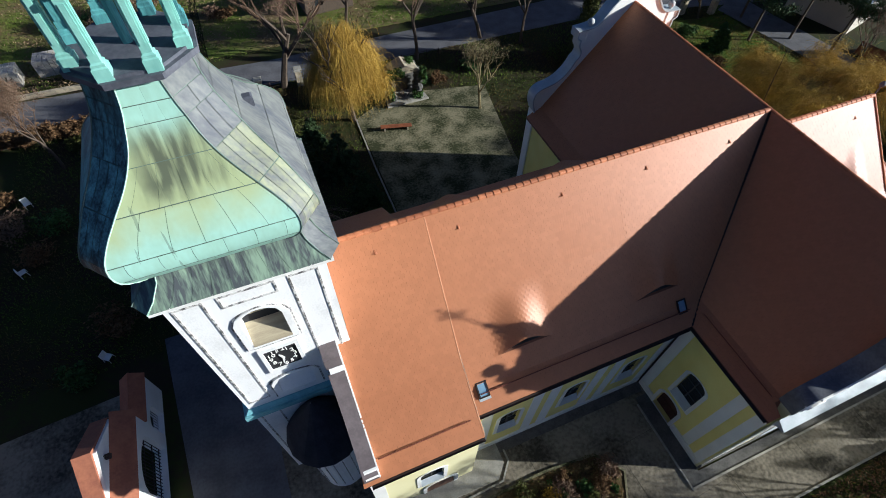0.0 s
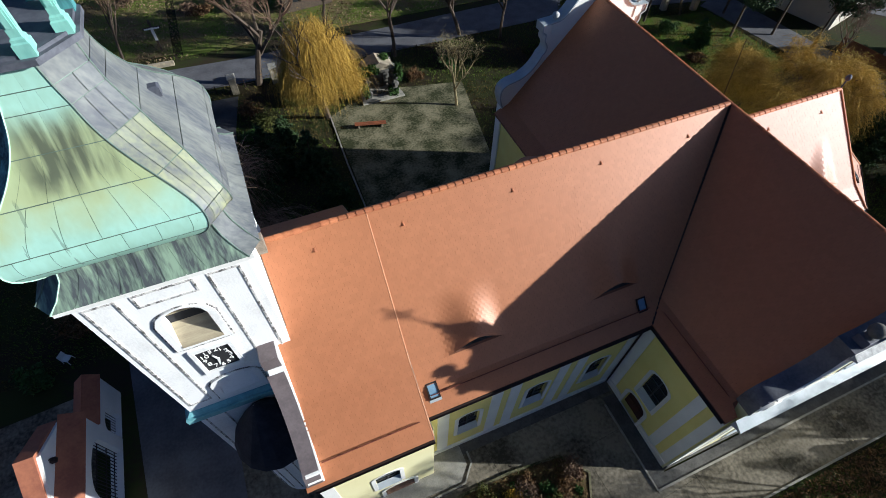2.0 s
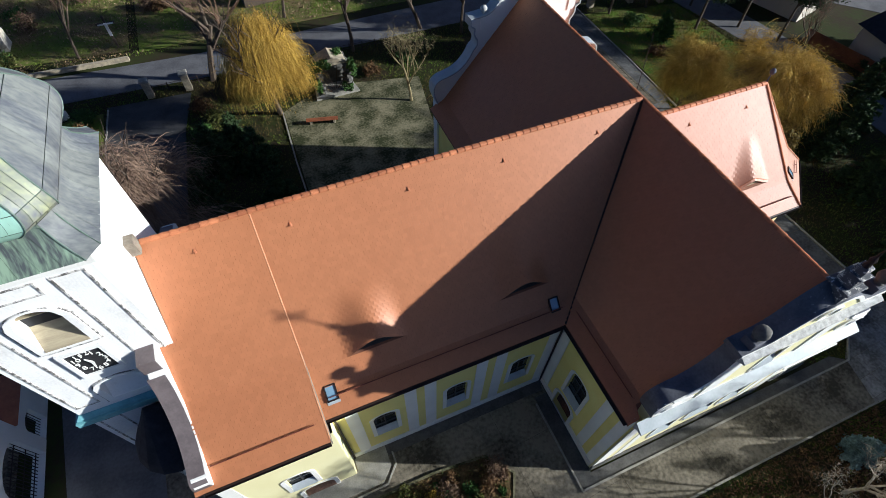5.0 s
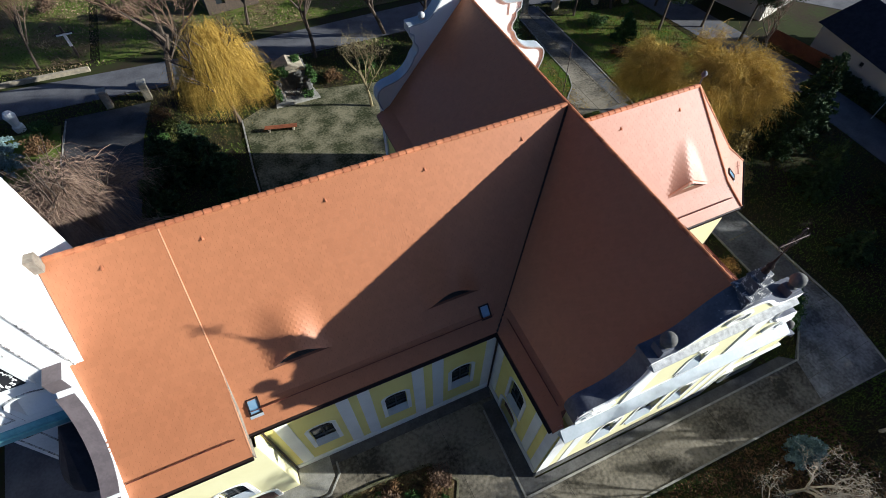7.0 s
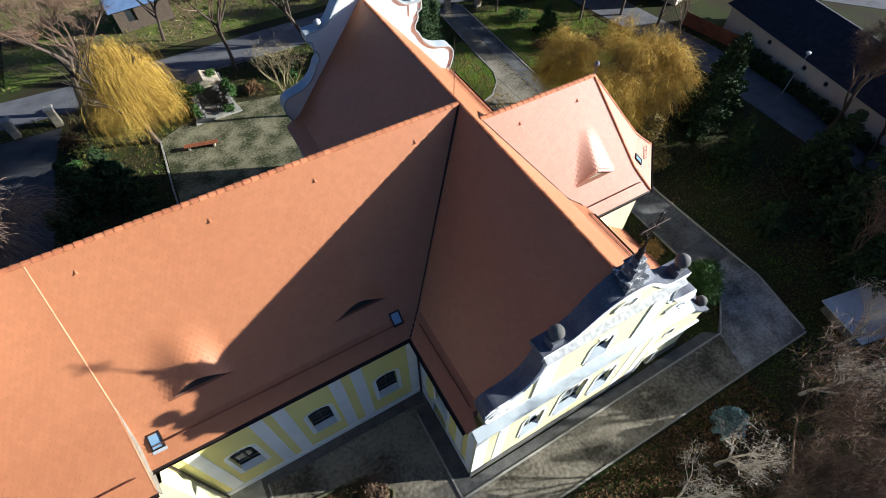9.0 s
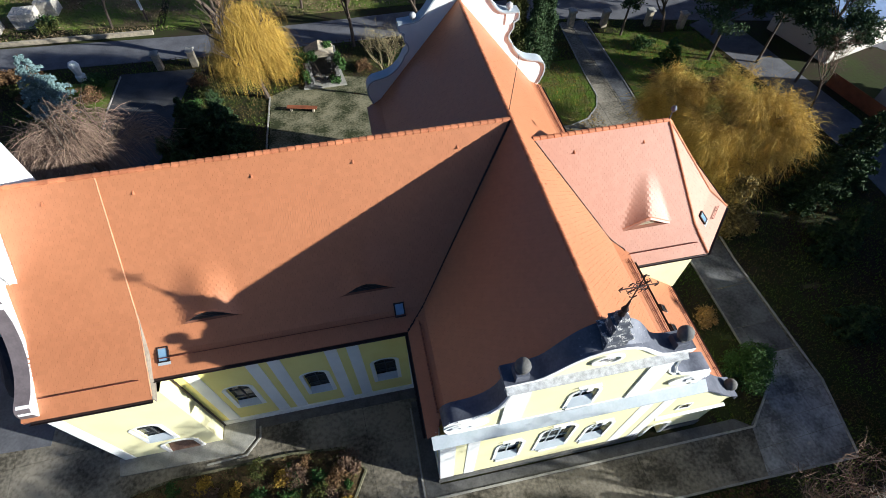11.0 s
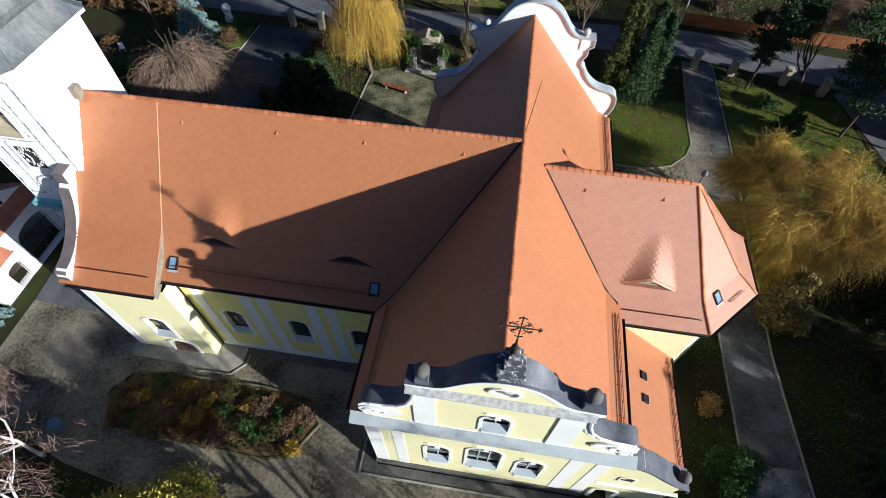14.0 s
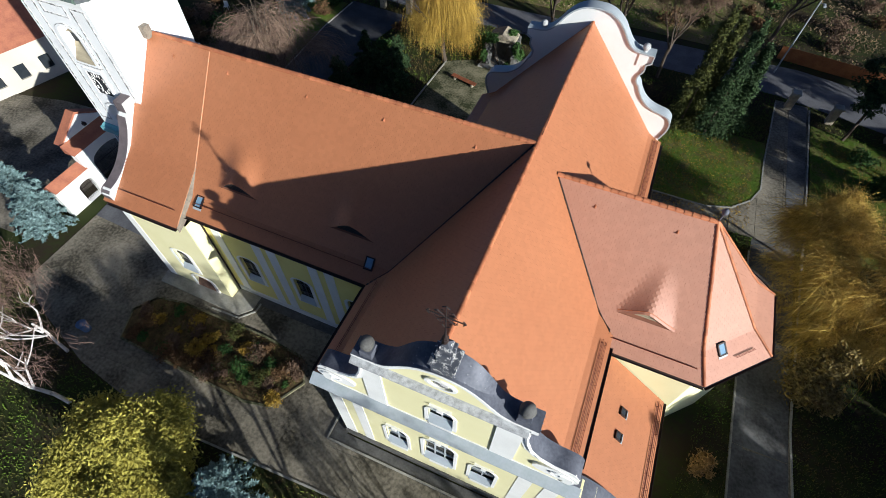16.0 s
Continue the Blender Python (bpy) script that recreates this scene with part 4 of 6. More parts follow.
# west parapet
for s in (1, -1):
    lowp = [(y * s, z) for y, z in ((-2.6, -0.3), (-2.6, 13.45), (-3.45, 13.4), (-3.5, 12.75), (-3.7, 12.6), (-4.0, 11.9), (-4.5, 11.15), (-5.1, 10.5), (-5.8, 10.0), (-6.5, 9.7), (-7.05, 9.6), (-7.3, 9.3), (-7.25, 8.8), (-7.02, 8.4), (-7.02, -0.3))]
    g = solid("west_gable", plate(lowp, "x", -24.35, -23.72), M["white"], church)
    for seg in (lowp[1:4], lowp[4:13]):
        coping("gable_coping", seg if s < 0 else list(reversed(seg)), "x", -24.45, -23.78, M["coperoyal"], g, 0.05)

# ---- tower ----
tower = thing("bell_tower", "white church tower with a bulbous green copper spire", "tower")
TX, HX, HY = -25.7, 2.5, 2.72
TX0, TX1 = TX - HX, TX + HX
bw = arch(-26.5, 15.25, -25.1, 17.4, 0.6)
nw = arch(-26.55, 10.7, -25.05, 12.2, 0.45)
solid("tower_wall", plate(rect(TX0, -0.3, TX1, 19.2), "y", -HY, -HY + 0.8, [bw, nw]), M["oldwhite"], tower)
solid("tower_wall", plate(rect(TX0, -0.3, TX1, 19.2), "y", HY - 0.8, HY), M["oldwhite"], tower)
for x in (TX0, TX1 - 0.8):
    solid("tower_wall", box(x + 0.003, -HY + 0.8, -0.3, x + 0.797, HY - 0.8, 19.2), M["oldwhite"], tower)
lv = new("belfry_window")
lv.parent = tower
solid("surround", plate(grow(bw, 0.25), "y", -HY - 0.08, -HY + 0.02, [bw]), M["oldwhite"], lv)
solid("edge_line", plate(grow(bw, 0.31), "y", -HY - 0.05, -HY + 0.02, [grow(bw, 0.25)]), M["flaked"], lv)
# black sheet stands in for the dark inside the belfry opening
solid("shutter", plate(bw, "y", -HY + 0.45, -HY + 0.5), M["black"], lv)
V = [(x, y, z) for x in (-26.5, -25.1) for y, z in ((-HY - 0.1, 15.15), (-HY - 0.1, 15.25), (-HY + 0.44, 16.1), (-HY + 0.44, 15.15))]
solid("sill", (V, [(0, 1, 2, 3), (7, 6, 5, 4), (0, 4, 5, 1), (1, 5, 6, 2), (2, 6, 7, 3), (3, 7, 4, 0)]), M["louvre"], lv)
for i in range(2):
    z = 16.75 + i * 0.3
    solid("louvre_board", box(-26.48, -HY + 0.3, z, -25.12, -HY + 0.44, z + 0.04), M["louvre"], lv)
nc = new("niche")
nc.parent = tower
solid("surround", plate(grow(nw, 0.25), "y", -HY - 0.1, -HY + 0.02, [nw]), M["oldwhite"], nc)
solid("edge_line", plate(grow(nw, 0.32), "y", -HY - 0.05, -HY + 0.02, [grow(nw, 0.25)]), M["flaked"], nc)
solid("pane", plate(nw, "y", -HY + 0.4, -HY + 0.45), M["glass"], nc)
V = [(x, y, z) for x in (-26.55, -25.05) for y, z in ((-HY - 0.08, 10.6), (-HY - 0.08, 10.75), (-HY + 0.39, 11.5), (-HY + 0.39, 10.6))]
solid("sill", (V, [(0, 1, 2, 3), (7, 6, 5, 4), (0, 4, 5, 1), (1, 5, 6, 2), (2, 6, 7, 3), (3, 7, 4, 0)]), M["oldwhite"], nc)
clock = new("clock")
clock.parent = tower
solid("clock_frame", plate(rect(-26.55, 12.75, -25.05, 14.7), "y", -HY - 0.1, -HY + 0.02, [rect(-26.4, 12.95, -25.2, 14.5)]), M["oldwhite"], clock)
solid("clock_face", plate(rect(-26.42, 12.93, -25.18, 14.52), "y", -HY - 0.04, -HY + 0.03), M["black"], clock)
def numeral(text, size, depth):
    """A number in the built-in font, as a mesh in the x-z plane, centred."""
    cu = bpy.data.curves.new("numeral", "FONT")
    cu.body, cu.size, cu.extrude, cu.resolution_u = text, size, depth, 3
    cu.align_x, cu.align_y = "CENTER", "CENTER"
    ob = bpy.data.objects.new("numeral_curve", cu)
    me = bpy.data.meshes.new_from_object(ob)
    bpy.data.objects.remove(ob)
    bpy.data.curves.remove(cu)
    me.transform(Matrix.Rotation(math.pi / 2, 4, "X"))
    me.materials.clear()
    me.materials.append(M["white"])
    return me


for k in range(1, 13):
    a = k * math.tau / 12
    mark = new("hour_numeral", numeral(str(k), 0.34, 0.012))
    mark.parent = clock
    mark.matrix_local = Matrix.Translation((-25.8 + 0.46 * math.sin(a), -HY - 0.05, 13.72 + 0.6 * math.cos(a)))
for a, ln in ((3.3, 0.5), (5.9, 0.32)):
    s, c = math.sin(a), math.cos(a)
    solid("pointer", plate([(-25.8 - 0.06 * c, 13.72 + 0.06 * s), (-25.8 + ln * s - 0.02 * c, 13.72 + ln * c + 0.02 * s), (-25.8 + ln * s + 0.02 * c, 13.72 + ln * c - 0.02 * s), (-25.8 + 0.05 * c, 13.72 - 0.05 * s)], "y", -HY - 0.095, -HY - 0.075), M["white"], clock)


def outline_trim(u0, v0, u1, v1, w=0.07):
    return solid("trim_frame", plate(rect(u0, v0, u1, v1), "y", -HY - 0.025, -HY + 0.01, [rect(u0 + w, v0 + w, u1 - w, v1 - w)]), M["flaked"], tower)


for u0, v0, u1, v1 in ((-28.0, 10.6, -27.1, 18.6), (-24.5, 10.6, -23.5, 18.6), (-26.7, 17.95, -24.9, 18.6), (-26.6, 14.85, -25.0, 15.05), (-28.0, 0.8, -27.1, 9.0), (-24.5, 0.8, -23.5, 9.0)):
    outline_trim(u0, v0, u1, v1)
solid("band_cornice", joined(box(TX0 - 0.28, -HY - 0.28, 9.45, TX1 + 0.1, HY + 0.2, 9.8), box(TX0 - 0.18, -HY - 0.18, 9.8, TX1 + 0.05, HY + 0.15, 10.05, 0.14)), M["bandcopper"], tower)
solid("eave_moulding", box(TX0 - 0.25, -HY - 0.25, 18.95, TX1 + 0.25, HY + 0.25, 19.25), M["white"], tower)
solid("wall_box", box(TX1 - 0.02, -0.5, 16.05, TX1 + 0.34, -0.02, 16.75, 0.015), M["lead"], tower)

# copper roof in panels: z, half width, share of the flat side
PROF = [(19.3, 3.05, 0.87), (19.5, 2.8, 0.86), (19.9, 2.5, 0.85), (20.3, 2.38, 0.85), (20.45, 2.36, 0.85), (20.3, 2.3, 0.62), (20.5, 2.75, 0.68), (20.95, 3.05, 0.76), (21.5, 3.0, 0.80), (22.0, 2.75, 0.78), (22.5, 2.42, 0.71), (22.95, 2.06, 0.63),
        (23.35, 1.8, 0.56), (23.75, 1.58, 0.51), (24.15, 1.4, 0.485), (24.6, 1.28, 0.43), (25.15, 1.2, 0.385)]
DX = -25.95


def ring(i, inset=0.0):
    j = int(min(i, len(PROF) - 1.001))
    w = i - j
    lim = (0, 4) if i <= 4 else (5, len(PROF) - 1)
    p = [PROF[min(max(j + d, lim[0]), lim[1])] for d in (-1, 0, 1, 2)]
    z, a, k = (0.5 * (2 * q1 + (q2 - q0) * w + (2 * q0 - 5 * q1 + 4 * q2 - q3) * w * w + (3 * q1 - q0 - 3 * q2 + q3) * w ** 3) for q0, q1, q2, q3 in zip(*p))
    ax, ay, b = a - inset, a * 1.03 - inset, a * k
    return [Vector(((TX if i < 4 else DX) + x, y, z)) for x, y in ((-b, -ay), (b, -ay), (ax, -b), (ax, b), (b, ay), (-b, ay), (-ax, b), (-ax, -b))]


CV, CF = [], []
for i in range(len(PROF)):
    CV += [tuple(p) for p in ring(i, 0.05)]
for i in range(len(PROF) - 1):
    CF += [(8 * i + k, 8 * i + (k + 1) % 8, 8 * i + 8 + (k + 1) % 8, 8 * i + 8 + k) for k in range(8)]
CF += [tuple(reversed(range(8))), tuple(range(8 * len(PROF) - 8, 8 * len(PROF)))]
dome = solid("copper_roof", (CV, CF), M["seam"], tower, "bulbous copper roof with standing seams")
rows = [(0, 4), (5, 7), (7, 8), (8, 10), (10, 12), (12, 14), (14, 15), (15, 16)]
for lo, hi in rows:
    for k in range(8):
        flat = k % 2 == 0
        # copper tone goes by side: mint south, grey north and east, blue west
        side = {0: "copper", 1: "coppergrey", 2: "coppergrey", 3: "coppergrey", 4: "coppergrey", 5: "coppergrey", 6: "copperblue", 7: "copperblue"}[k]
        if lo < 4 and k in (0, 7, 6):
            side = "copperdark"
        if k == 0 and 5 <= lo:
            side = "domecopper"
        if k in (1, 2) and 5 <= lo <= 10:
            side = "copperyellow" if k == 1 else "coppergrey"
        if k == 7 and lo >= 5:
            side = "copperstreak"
        cols = {0: 9, 5: 6, 7: 6, 8: 6, 10: 5, 12: 4, 14: 3, 15: 2}[lo] if flat else {5: 3, 7: 4, 8: 4, 10: 4, 12: 3, 14: 2}.get(lo, 1) if k in (1, 7) else (2 if lo in (7, 8, 10) else 1)
        steps = [lo + (hi - lo) * j / 8 for j in range(9)]

        def pt(f, u):
            a = ring(f)
            return a[k].lerp(a[(k + 1) % 8], u)
        off = 0.5 / cols if (lo in (7, 10) and flat) else 0
        cuts = sorted({0.0, 1.0, *[min(1, max(0, c / cols + off)) for c in range(cols + 1)]})
        for u0, u1 in zip(cuts, cuts[1:]):
            V, F = [], []
            for f in steps:
                f = min(max(f, lo + 0.03), hi - 0.012)
                V += [tuple(pt(f, u0 + (0.0012 if flat else 0.008))), tuple(pt(f, u1 - (0.0012 if flat else 0.008)))]
            F = [(2 * j, 2 * j + 1, 2 * j + 3, 2 * j + 2) for j in range(8)]
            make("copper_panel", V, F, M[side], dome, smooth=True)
for k in range(8):
    solid("standing_seam", tube([tuple(ring(i / 3)[k]) for i in range(15, 3 * len(PROF) - 2)], 0.028, 0.02, 5), M["copper" if k == 0 else "seam"], dome)
    solid("standing_seam", tube([tuple(ring(i)[k]) for i in range(0, 5)], 0.028, 0.025, 5), M["copper" if k == 0 else "seam"], dome)
solid("vent_hatch", box(DX + 1.75, 0.2, 22.85, DX + 2.2, 0.5, 23.15, 0.05), M["slate"], dome)
OCT = [(-0.5, -1.18), (0.5, -1.18), (1.18, -0.5), (1.18, 0.5), (0.5, 1.18), (-0.5, 1.18), (-1.18, 0.5), (-1.18, -0.5)]
solid("lantern_platform", joined(plate([(DX + x * 1.22, y * 1.22) for x, y in OCT], "z", 25.15, 25.3), plate([(DX + x * 1.12, y * 1.12) for x, y in OCT], "z", 25.3, 25.38)), M["slate"], tower)
for px, py in OCT:
    px += DX
    solid("lantern_post", joined(box(px - 0.17, py - 0.17, 25.3, px + 0.17, py + 0.17, 25.62, 0.03), box(px - 0.14, py - 0.14, 25.62, px + 0.14, py + 0.14, 25.72, 0.04), box(px - 0.105, py - 0.105, 25.72, px + 0.105, py + 0.105, 28.3), box(px - 0.06, py - 0.125, 25.9, px + 0.06, py + 0.125, 26.95), box(px - 0.125, py - 0.06, 25.9, px + 0.125, py + 0.06, 26.95), box(px - 0.15, py - 0.15, 27.1, px + 0.15, py + 0.15, 27.25, 0.03)), M["copperpost" if py < -0.3 else "copperblue"], tower)
solid("lantern_core", tube([(DX, 0, 25.3), (DX, 0, 28.3)], 0.12, 0.12, 8), M["copperblue"], tower)
solid("lantern_head", plate([(DX + x * 1.1, y * 1.1) for x, y in OCT], "z", 28.3, 28.6), M["copper"], tower)

# stair turret
turret = thing("stair_turret", "round white stair turret with a dark conical roof against the tower", "turret")
solid("turret_wall", lathe([(1.35, -0.3), (1.35, 6.9), (1.5, 6.95), (1.5, 7.1), (1.3, 7.12)], -25.6, -3.6, 24), M["oldwhite"], turret)
for k in range(10):
    a = math.pi + k * math.pi / 9
    solid("turret_trim", tube([(-25.6 + 1.37 * math.cos(a), -3.6 + 1.37 * math.sin(a), 0.8), (-25.6 + 1.37 * math.cos(a), -3.6 + 1.37 * math.sin(a), 6.4)], 0.03), M["flaked"], turret)
nf = 16
for k in range(nf):
    a0, a1 = k * math.tau / nf, (k + 1) * math.tau / nf
    V = [(-25.6 + r * math.cos(a), -3.6 + r * math.sin(a), z) for a in (a0, a1) for r, z in ((1.88, 6.9), (1.66, 7.45), (1.0, 8.6), (0.02, 10.4))]
    make("roof_sheet", V, [(0, 4, 5, 1), (1, 5, 6, 2), (2, 6, 7, 3)], M["blackslate"], turret)


# ---- roof details ----
def cap_mesh():
    V, F = [], []
    for i, (y, r) in enumerate(((0, 0.132), (0.38, 0.108))):
        for k in range(7):
            a = math.pi * k / 6
            V.append((y, r * math.cos(a) * 1.15, r * math.sin(a)))
    F = [(k, k + 1, k + 8, k + 7) for k in range(6)] + [tuple(range(7))]
    me = bpy.data.meshes.new("ridge_tile")
    me.from_pydata(V, [], F)
    me.materials.append(M["ridge"])
    return me


CAP = cap_mesh()


def ridge(a, b, parent, step=0.36, slim=1.0):
    a, b = Vector(a), Vector(b)
    n = int((b - a).length / step)
    q = (b - a).to_track_quat("X", "Z").to_matrix().to_4x4()
    for i in range(n):
        ob = new("ridge_tile", CAP)
        ob.parent = parent
        ob.matrix_local = Matrix.Translation(a.lerp(b, i / n)) @ q @ Matrix.Diagonal((1, slim, slim, 1))


roofs = {}
for ob in church.children:
    roofs.setdefault(ob.name.split(".")[0], ob)
ridge((XW, 0, ZR - 0.03), (-0.1, 0, ZR - 0.03), roofs["nave_roof"])
ridge((0, YS, ZR - 0.03), (0, YN, ZR - 0.03), roofs["transept_roof"], slim=0.75)
ridge((1.3, 0, ZA - 0.02), (XA, 0, ZA - 0.02), roofs["apse_roof"])
for p in AP:
    c = Vector((XA, 0))
    for w0, w1 in ((0.0, 0.735), (0.735, 1.0)):
        a, b = c.lerp(Vector(p), w0), c.lerp(Vector(p), w1)
        ridge((b.x, b.y, ZA - float(prof_apse(w1 * 4.75)) + 0.05), (a.x, a.y, ZA - float(prof_apse(w0 * 4.75)) + 0.05), roofs["apse_roof"], slim=0.55)
# valleys and the seam
for ys in (-1, 1):
    solid("valley_sheet", tube([(-0.1, ys * 0.1, ZR - 0.05), (-KINK, ys * KINK, ZR - 1.2 * KINK), (-EAVE, ys * EAVE, ZR - float(prof(EAVE)))], 0.07, 0.08, 5), M["gutter"], roofs["nave_roof"])
    solid("seam_cover", tube([(XS, ys * q, ZR - float(prof_west(q)) + 0.07) for q in (0.1, 2, 4.4, 5.5, WEAVE - 0.1)], 0.035, 0.045, 8), M["seamclay"], roofs["west_roof"])
    solid("apse_flashing", tube([(apse_start(q), ys * q, ZA - float(prof_apse(q)) + 0.06) for q in (0.0, 1, 2, 3, 3.5, 4.0, 4.6)], 0.055, 0.055, 5), M["gutter"], roofs["apse_roof"])
for ys in (-1, 1):
    upper = [(ys * q, ZR - float(prof_west(q)) + 0.09) for q in (4.1, 4.4, 5.5, 6.5, WEAVE)]
    lower = [(ys * q, z) for q, z in ((WEAVE, ZR - float(prof_west(WEAVE)) - 0.32), (EAVE + 0.1, ZR - float(prof(EAVE)) - 0.3), (EAVE, ZR - float(prof(EAVE)) - 0.06), (KINK, ZR - 1.2 * KINK - 0.04), (4.4, ZR - 5.3))]
    solid("side_flashing", plate(upper + lower, "x", XS + 0.004, XS + 0.05), M["lead"], roofs["west_roof"], "grey lead flashing on the raised edge")


def gutter_line(a, b, parent):
    a, b = Vector(a), Vector(b)
    d = (b - a).normalized()
    o = Vector((d.y, -d.x, 0))
    V = []
    for p in (a, b):
        for k in range(7):
            w = math.pi * k / 6
            V.append(tuple(p + o * (0.09 - 0.09 * math.cos(w)) + Vector((0, 0, -0.09 * math.sin(w)))))
        for k in range(6, -1, -1):
            w = math.pi * k / 6
            V.append(tuple(p + o * (0.09 - 0.07 * math.cos(w)) + Vector((0, 0, -0.07 * math.sin(w)))))
    F = [(i, (i + 1) % 14, 14 + (i + 1) % 14, 14 + i) for i in range(14)]
    return solid("gutter", (V, F), M["gutter"], parent)


ze, zw = ZR - float(prof(EAVE)) - 0.04, ZR - float(prof_west(WEAVE)) + 0.02
gutter_line((XS, -EAVE - 0.02, ze), (-EAVE, -EAVE - 0.02, ze), church)
gutter_line((-24.2, -WEAVE - 0.02, zw), (XS, -WEAVE - 0.02, zw), church)
gutter_line((-EAVE - 0.02, -EAVE, ze), (-EAVE - 0.02, -11.8, ze), church)
gutter_line((EAVE + 0.02, -11.0, ze), (EAVE + 0.02, -4.8, ze), church)
gutter_line((EAVE + 0.02, 4.9, ze), (EAVE + 0.02, 11.5, ze), church)
za = ZA - float(prof_apse(4.75)) - 0.04
for p, r in zip([(6.6, -4.75)] + AP, AP + [(6.6, 4.95)]):
    gutter_line((*p, za), (*r, za), church)
gutter_line((10.77, -11.1, 8.25 - 3.85), (10.77, -4.4, 8.25 - 3.85), church)
for x, y, z1 in ((-18.55, -6.12, 8.5), (-6.05, -6.12, 8.5)):
    solid("downpipe", tube([(x, y - 0.25, z1), (x, y, z1 - 0.5), (x, y, 0.1)], 0.06, 0.06, 8), M["gutter"], church)


def snow_guard(base, e, n, zr, f, q, s0, s1, parent, up=0.0, ladder=0.0):
    d = float(f(q + 0.05) - f(q - 0.05)) / 0.1
    ln = math.hypot(1, d)
    P = []
    at = lambda s, h: (base[0] + e[0] * s + n[0] * (q + h * d / ln), base[1] + e[1] * s + n[1] * (q + h * d / ln), zr - float(f(q)) + h / ln + up)
    P = [tube([at(s0, h), at(s1, h)], 0.017, 0.017, 4) for h in (0.09, 0.18)]
    k = s0
    while k < s1:
        P.append(tube([at(k, 0.0), at(k, 0.22)], 0.016, 0.016, 4))
        k += 0.75
    if ladder:
        over = lambda s, g: (base[0] + e[0] * s + n[0] * (q + g), base[1] + e[1] * s + n[1] * (q + g), zr - float(f(q + g)) + 0.16 + up)
        for j in range(int((s1 - s0) / 0.16)):
            P.append(tube([over(s0 + 0.16 * j, 0), over(s0 + 0.16 * j, ladder)], 0.011, 0.011, 3))
    solid("snow_guard", joined(*P), M["guard"], parent)


snow_guard((0, 0), X, (0, -1), ZR, prof, 5.75, XS + 0.5, -6.4, roofs["nave_roof"])
snow_guard((0, 0), X, (0, -1), ZR, prof_west, 6.6, -23.6, XS - 0.4, roofs["west_roof"], 0.07)
snow_guard((0, 0), Y, (-1, 0), ZR, prof, 5.8, -11, -6.3, roofs["transept_roof"])
for q in (5.95, 6.17):
    snow_guard((0, 0), Y, (1, 0), ZR, prof, q, -11, -4.8, roofs["transept_roof"], ladder=0.22 if q < 6.0 else 0.0)
    snow_guard((0, 0), Y, (1, 0), ZR, prof, q, 5.0, 11.3, roofs["transept_roof"], ladder=0.22 if q < 6.0 else 0.0)
snow_guard((0, 0), X, (0, -1), ZA, prof_apse, 4.2, 6.2, 10.7, roofs["apse_roof"])
for q in (4.28, 4.5):
    snow_guard((6.0, 0), Y, (1, 0), 8.25, lean, q, -11, -4.7, roofs["annex_roof"], ladder=0.22 if q < 4.3 else 0.0)


def roof_spot(base, e, n, zr, f, s, q, h=0.0):
    d = float(f(q + 0.05) - f(q - 0.05)) / 0.1
    ln = math.hypot(1, d)
    o = Vector((base[0] + e[0] * s + n[0] * (q + h * d / ln), base[1] + e[1] * s + n[1] * (q + h * d / ln), zr - float(f(q)) + h / ln))
    ex = Vector((*e, 0)).normalized()
    down = Vector((n[0], n[1], -d)).normalized()
    nz = ex.cross(down)
    if nz.z < 0:
        nz = -nz
    return o, ex, down, nz


def vent(*a, parent):
    o, ex, dn, nz = roof_spot(*a)
    V = [tuple(o + ex * u + dn * v + nz * w) for u, v, w in ((-0.07, 0.08, 0.0), (0.07, 0.08, 0.0), (-0.06, 0.08, 0.07), (0.06, 0.08, 0.07), (-0.03, -0.1, 0.02), (0.03, -0.1, 0.02), (0, 0.09, 0.1))]
    solid("roof_vent", (V, [(0, 1, 3, 6, 2), (2, 6, 4), (6, 5, 4), (6, 3, 5), (0, 2, 4), (1, 5, 3), (0, 4, 5, 1)]), M["ridge"], parent)


for x in (-21.2, -17.5, -12.4, -7.8, -2.8):
    vent((0, 0), X, (0, -1), ZR + (0.07 if x < XS else 0), prof, x, 0.62, 0.02, parent=roofs["nave_roof"])
for x in (3.5, 7.4):
    vent((0, 0), X, (0, -1), ZA, prof_apse, x, 0.55, 0.02, parent=roofs["apse_roof"])


def skylight(base, e, n, zr, f, s, q, w, h, parent, pane="skyglass"):
    o, ex, dn, nz = roof_spot(base, e, n, zr, f, s, q)
    sk = new("skylight")
    sk.parent = parent
    P = lambda u, v, k: tuple(o + ex * u + dn * v + nz * k)

    def slab(u0, v0, u1, v1, k0, k1):
        V = [P(u, v, k) for k in (k0, k1) for u, v in ((u0, v0), (u1, v0), (u1, v1), (u0, v1))]
        return V, [(3, 2, 1, 0), (4, 5, 6, 7)] + [(i, (i + 1) % 4, (i + 1) % 4 + 4, i + 4) for i in range(4)]
    t = 0.07
    solid("skylight_frame", joined(slab(-w, -h, w, -h + t, 0, 0.13), slab(-w, h - t, w, h, 0, 0.13), slab(-w, -h, -w + t, h, 0, 0.13), slab(w - t, -h, w, h, 0, 0.13)), M["gutter"], sk)
    solid("pane", slab(-w + 0.03, -h + 0.03, w - 0.03, h - 0.03, 0.07, 0.1), M[pane], sk)
    solid("apron", slab(-w - 0.02, h, w + 0.02, h + 0.14, 0.04, 0.055), M["zinc"], sk)


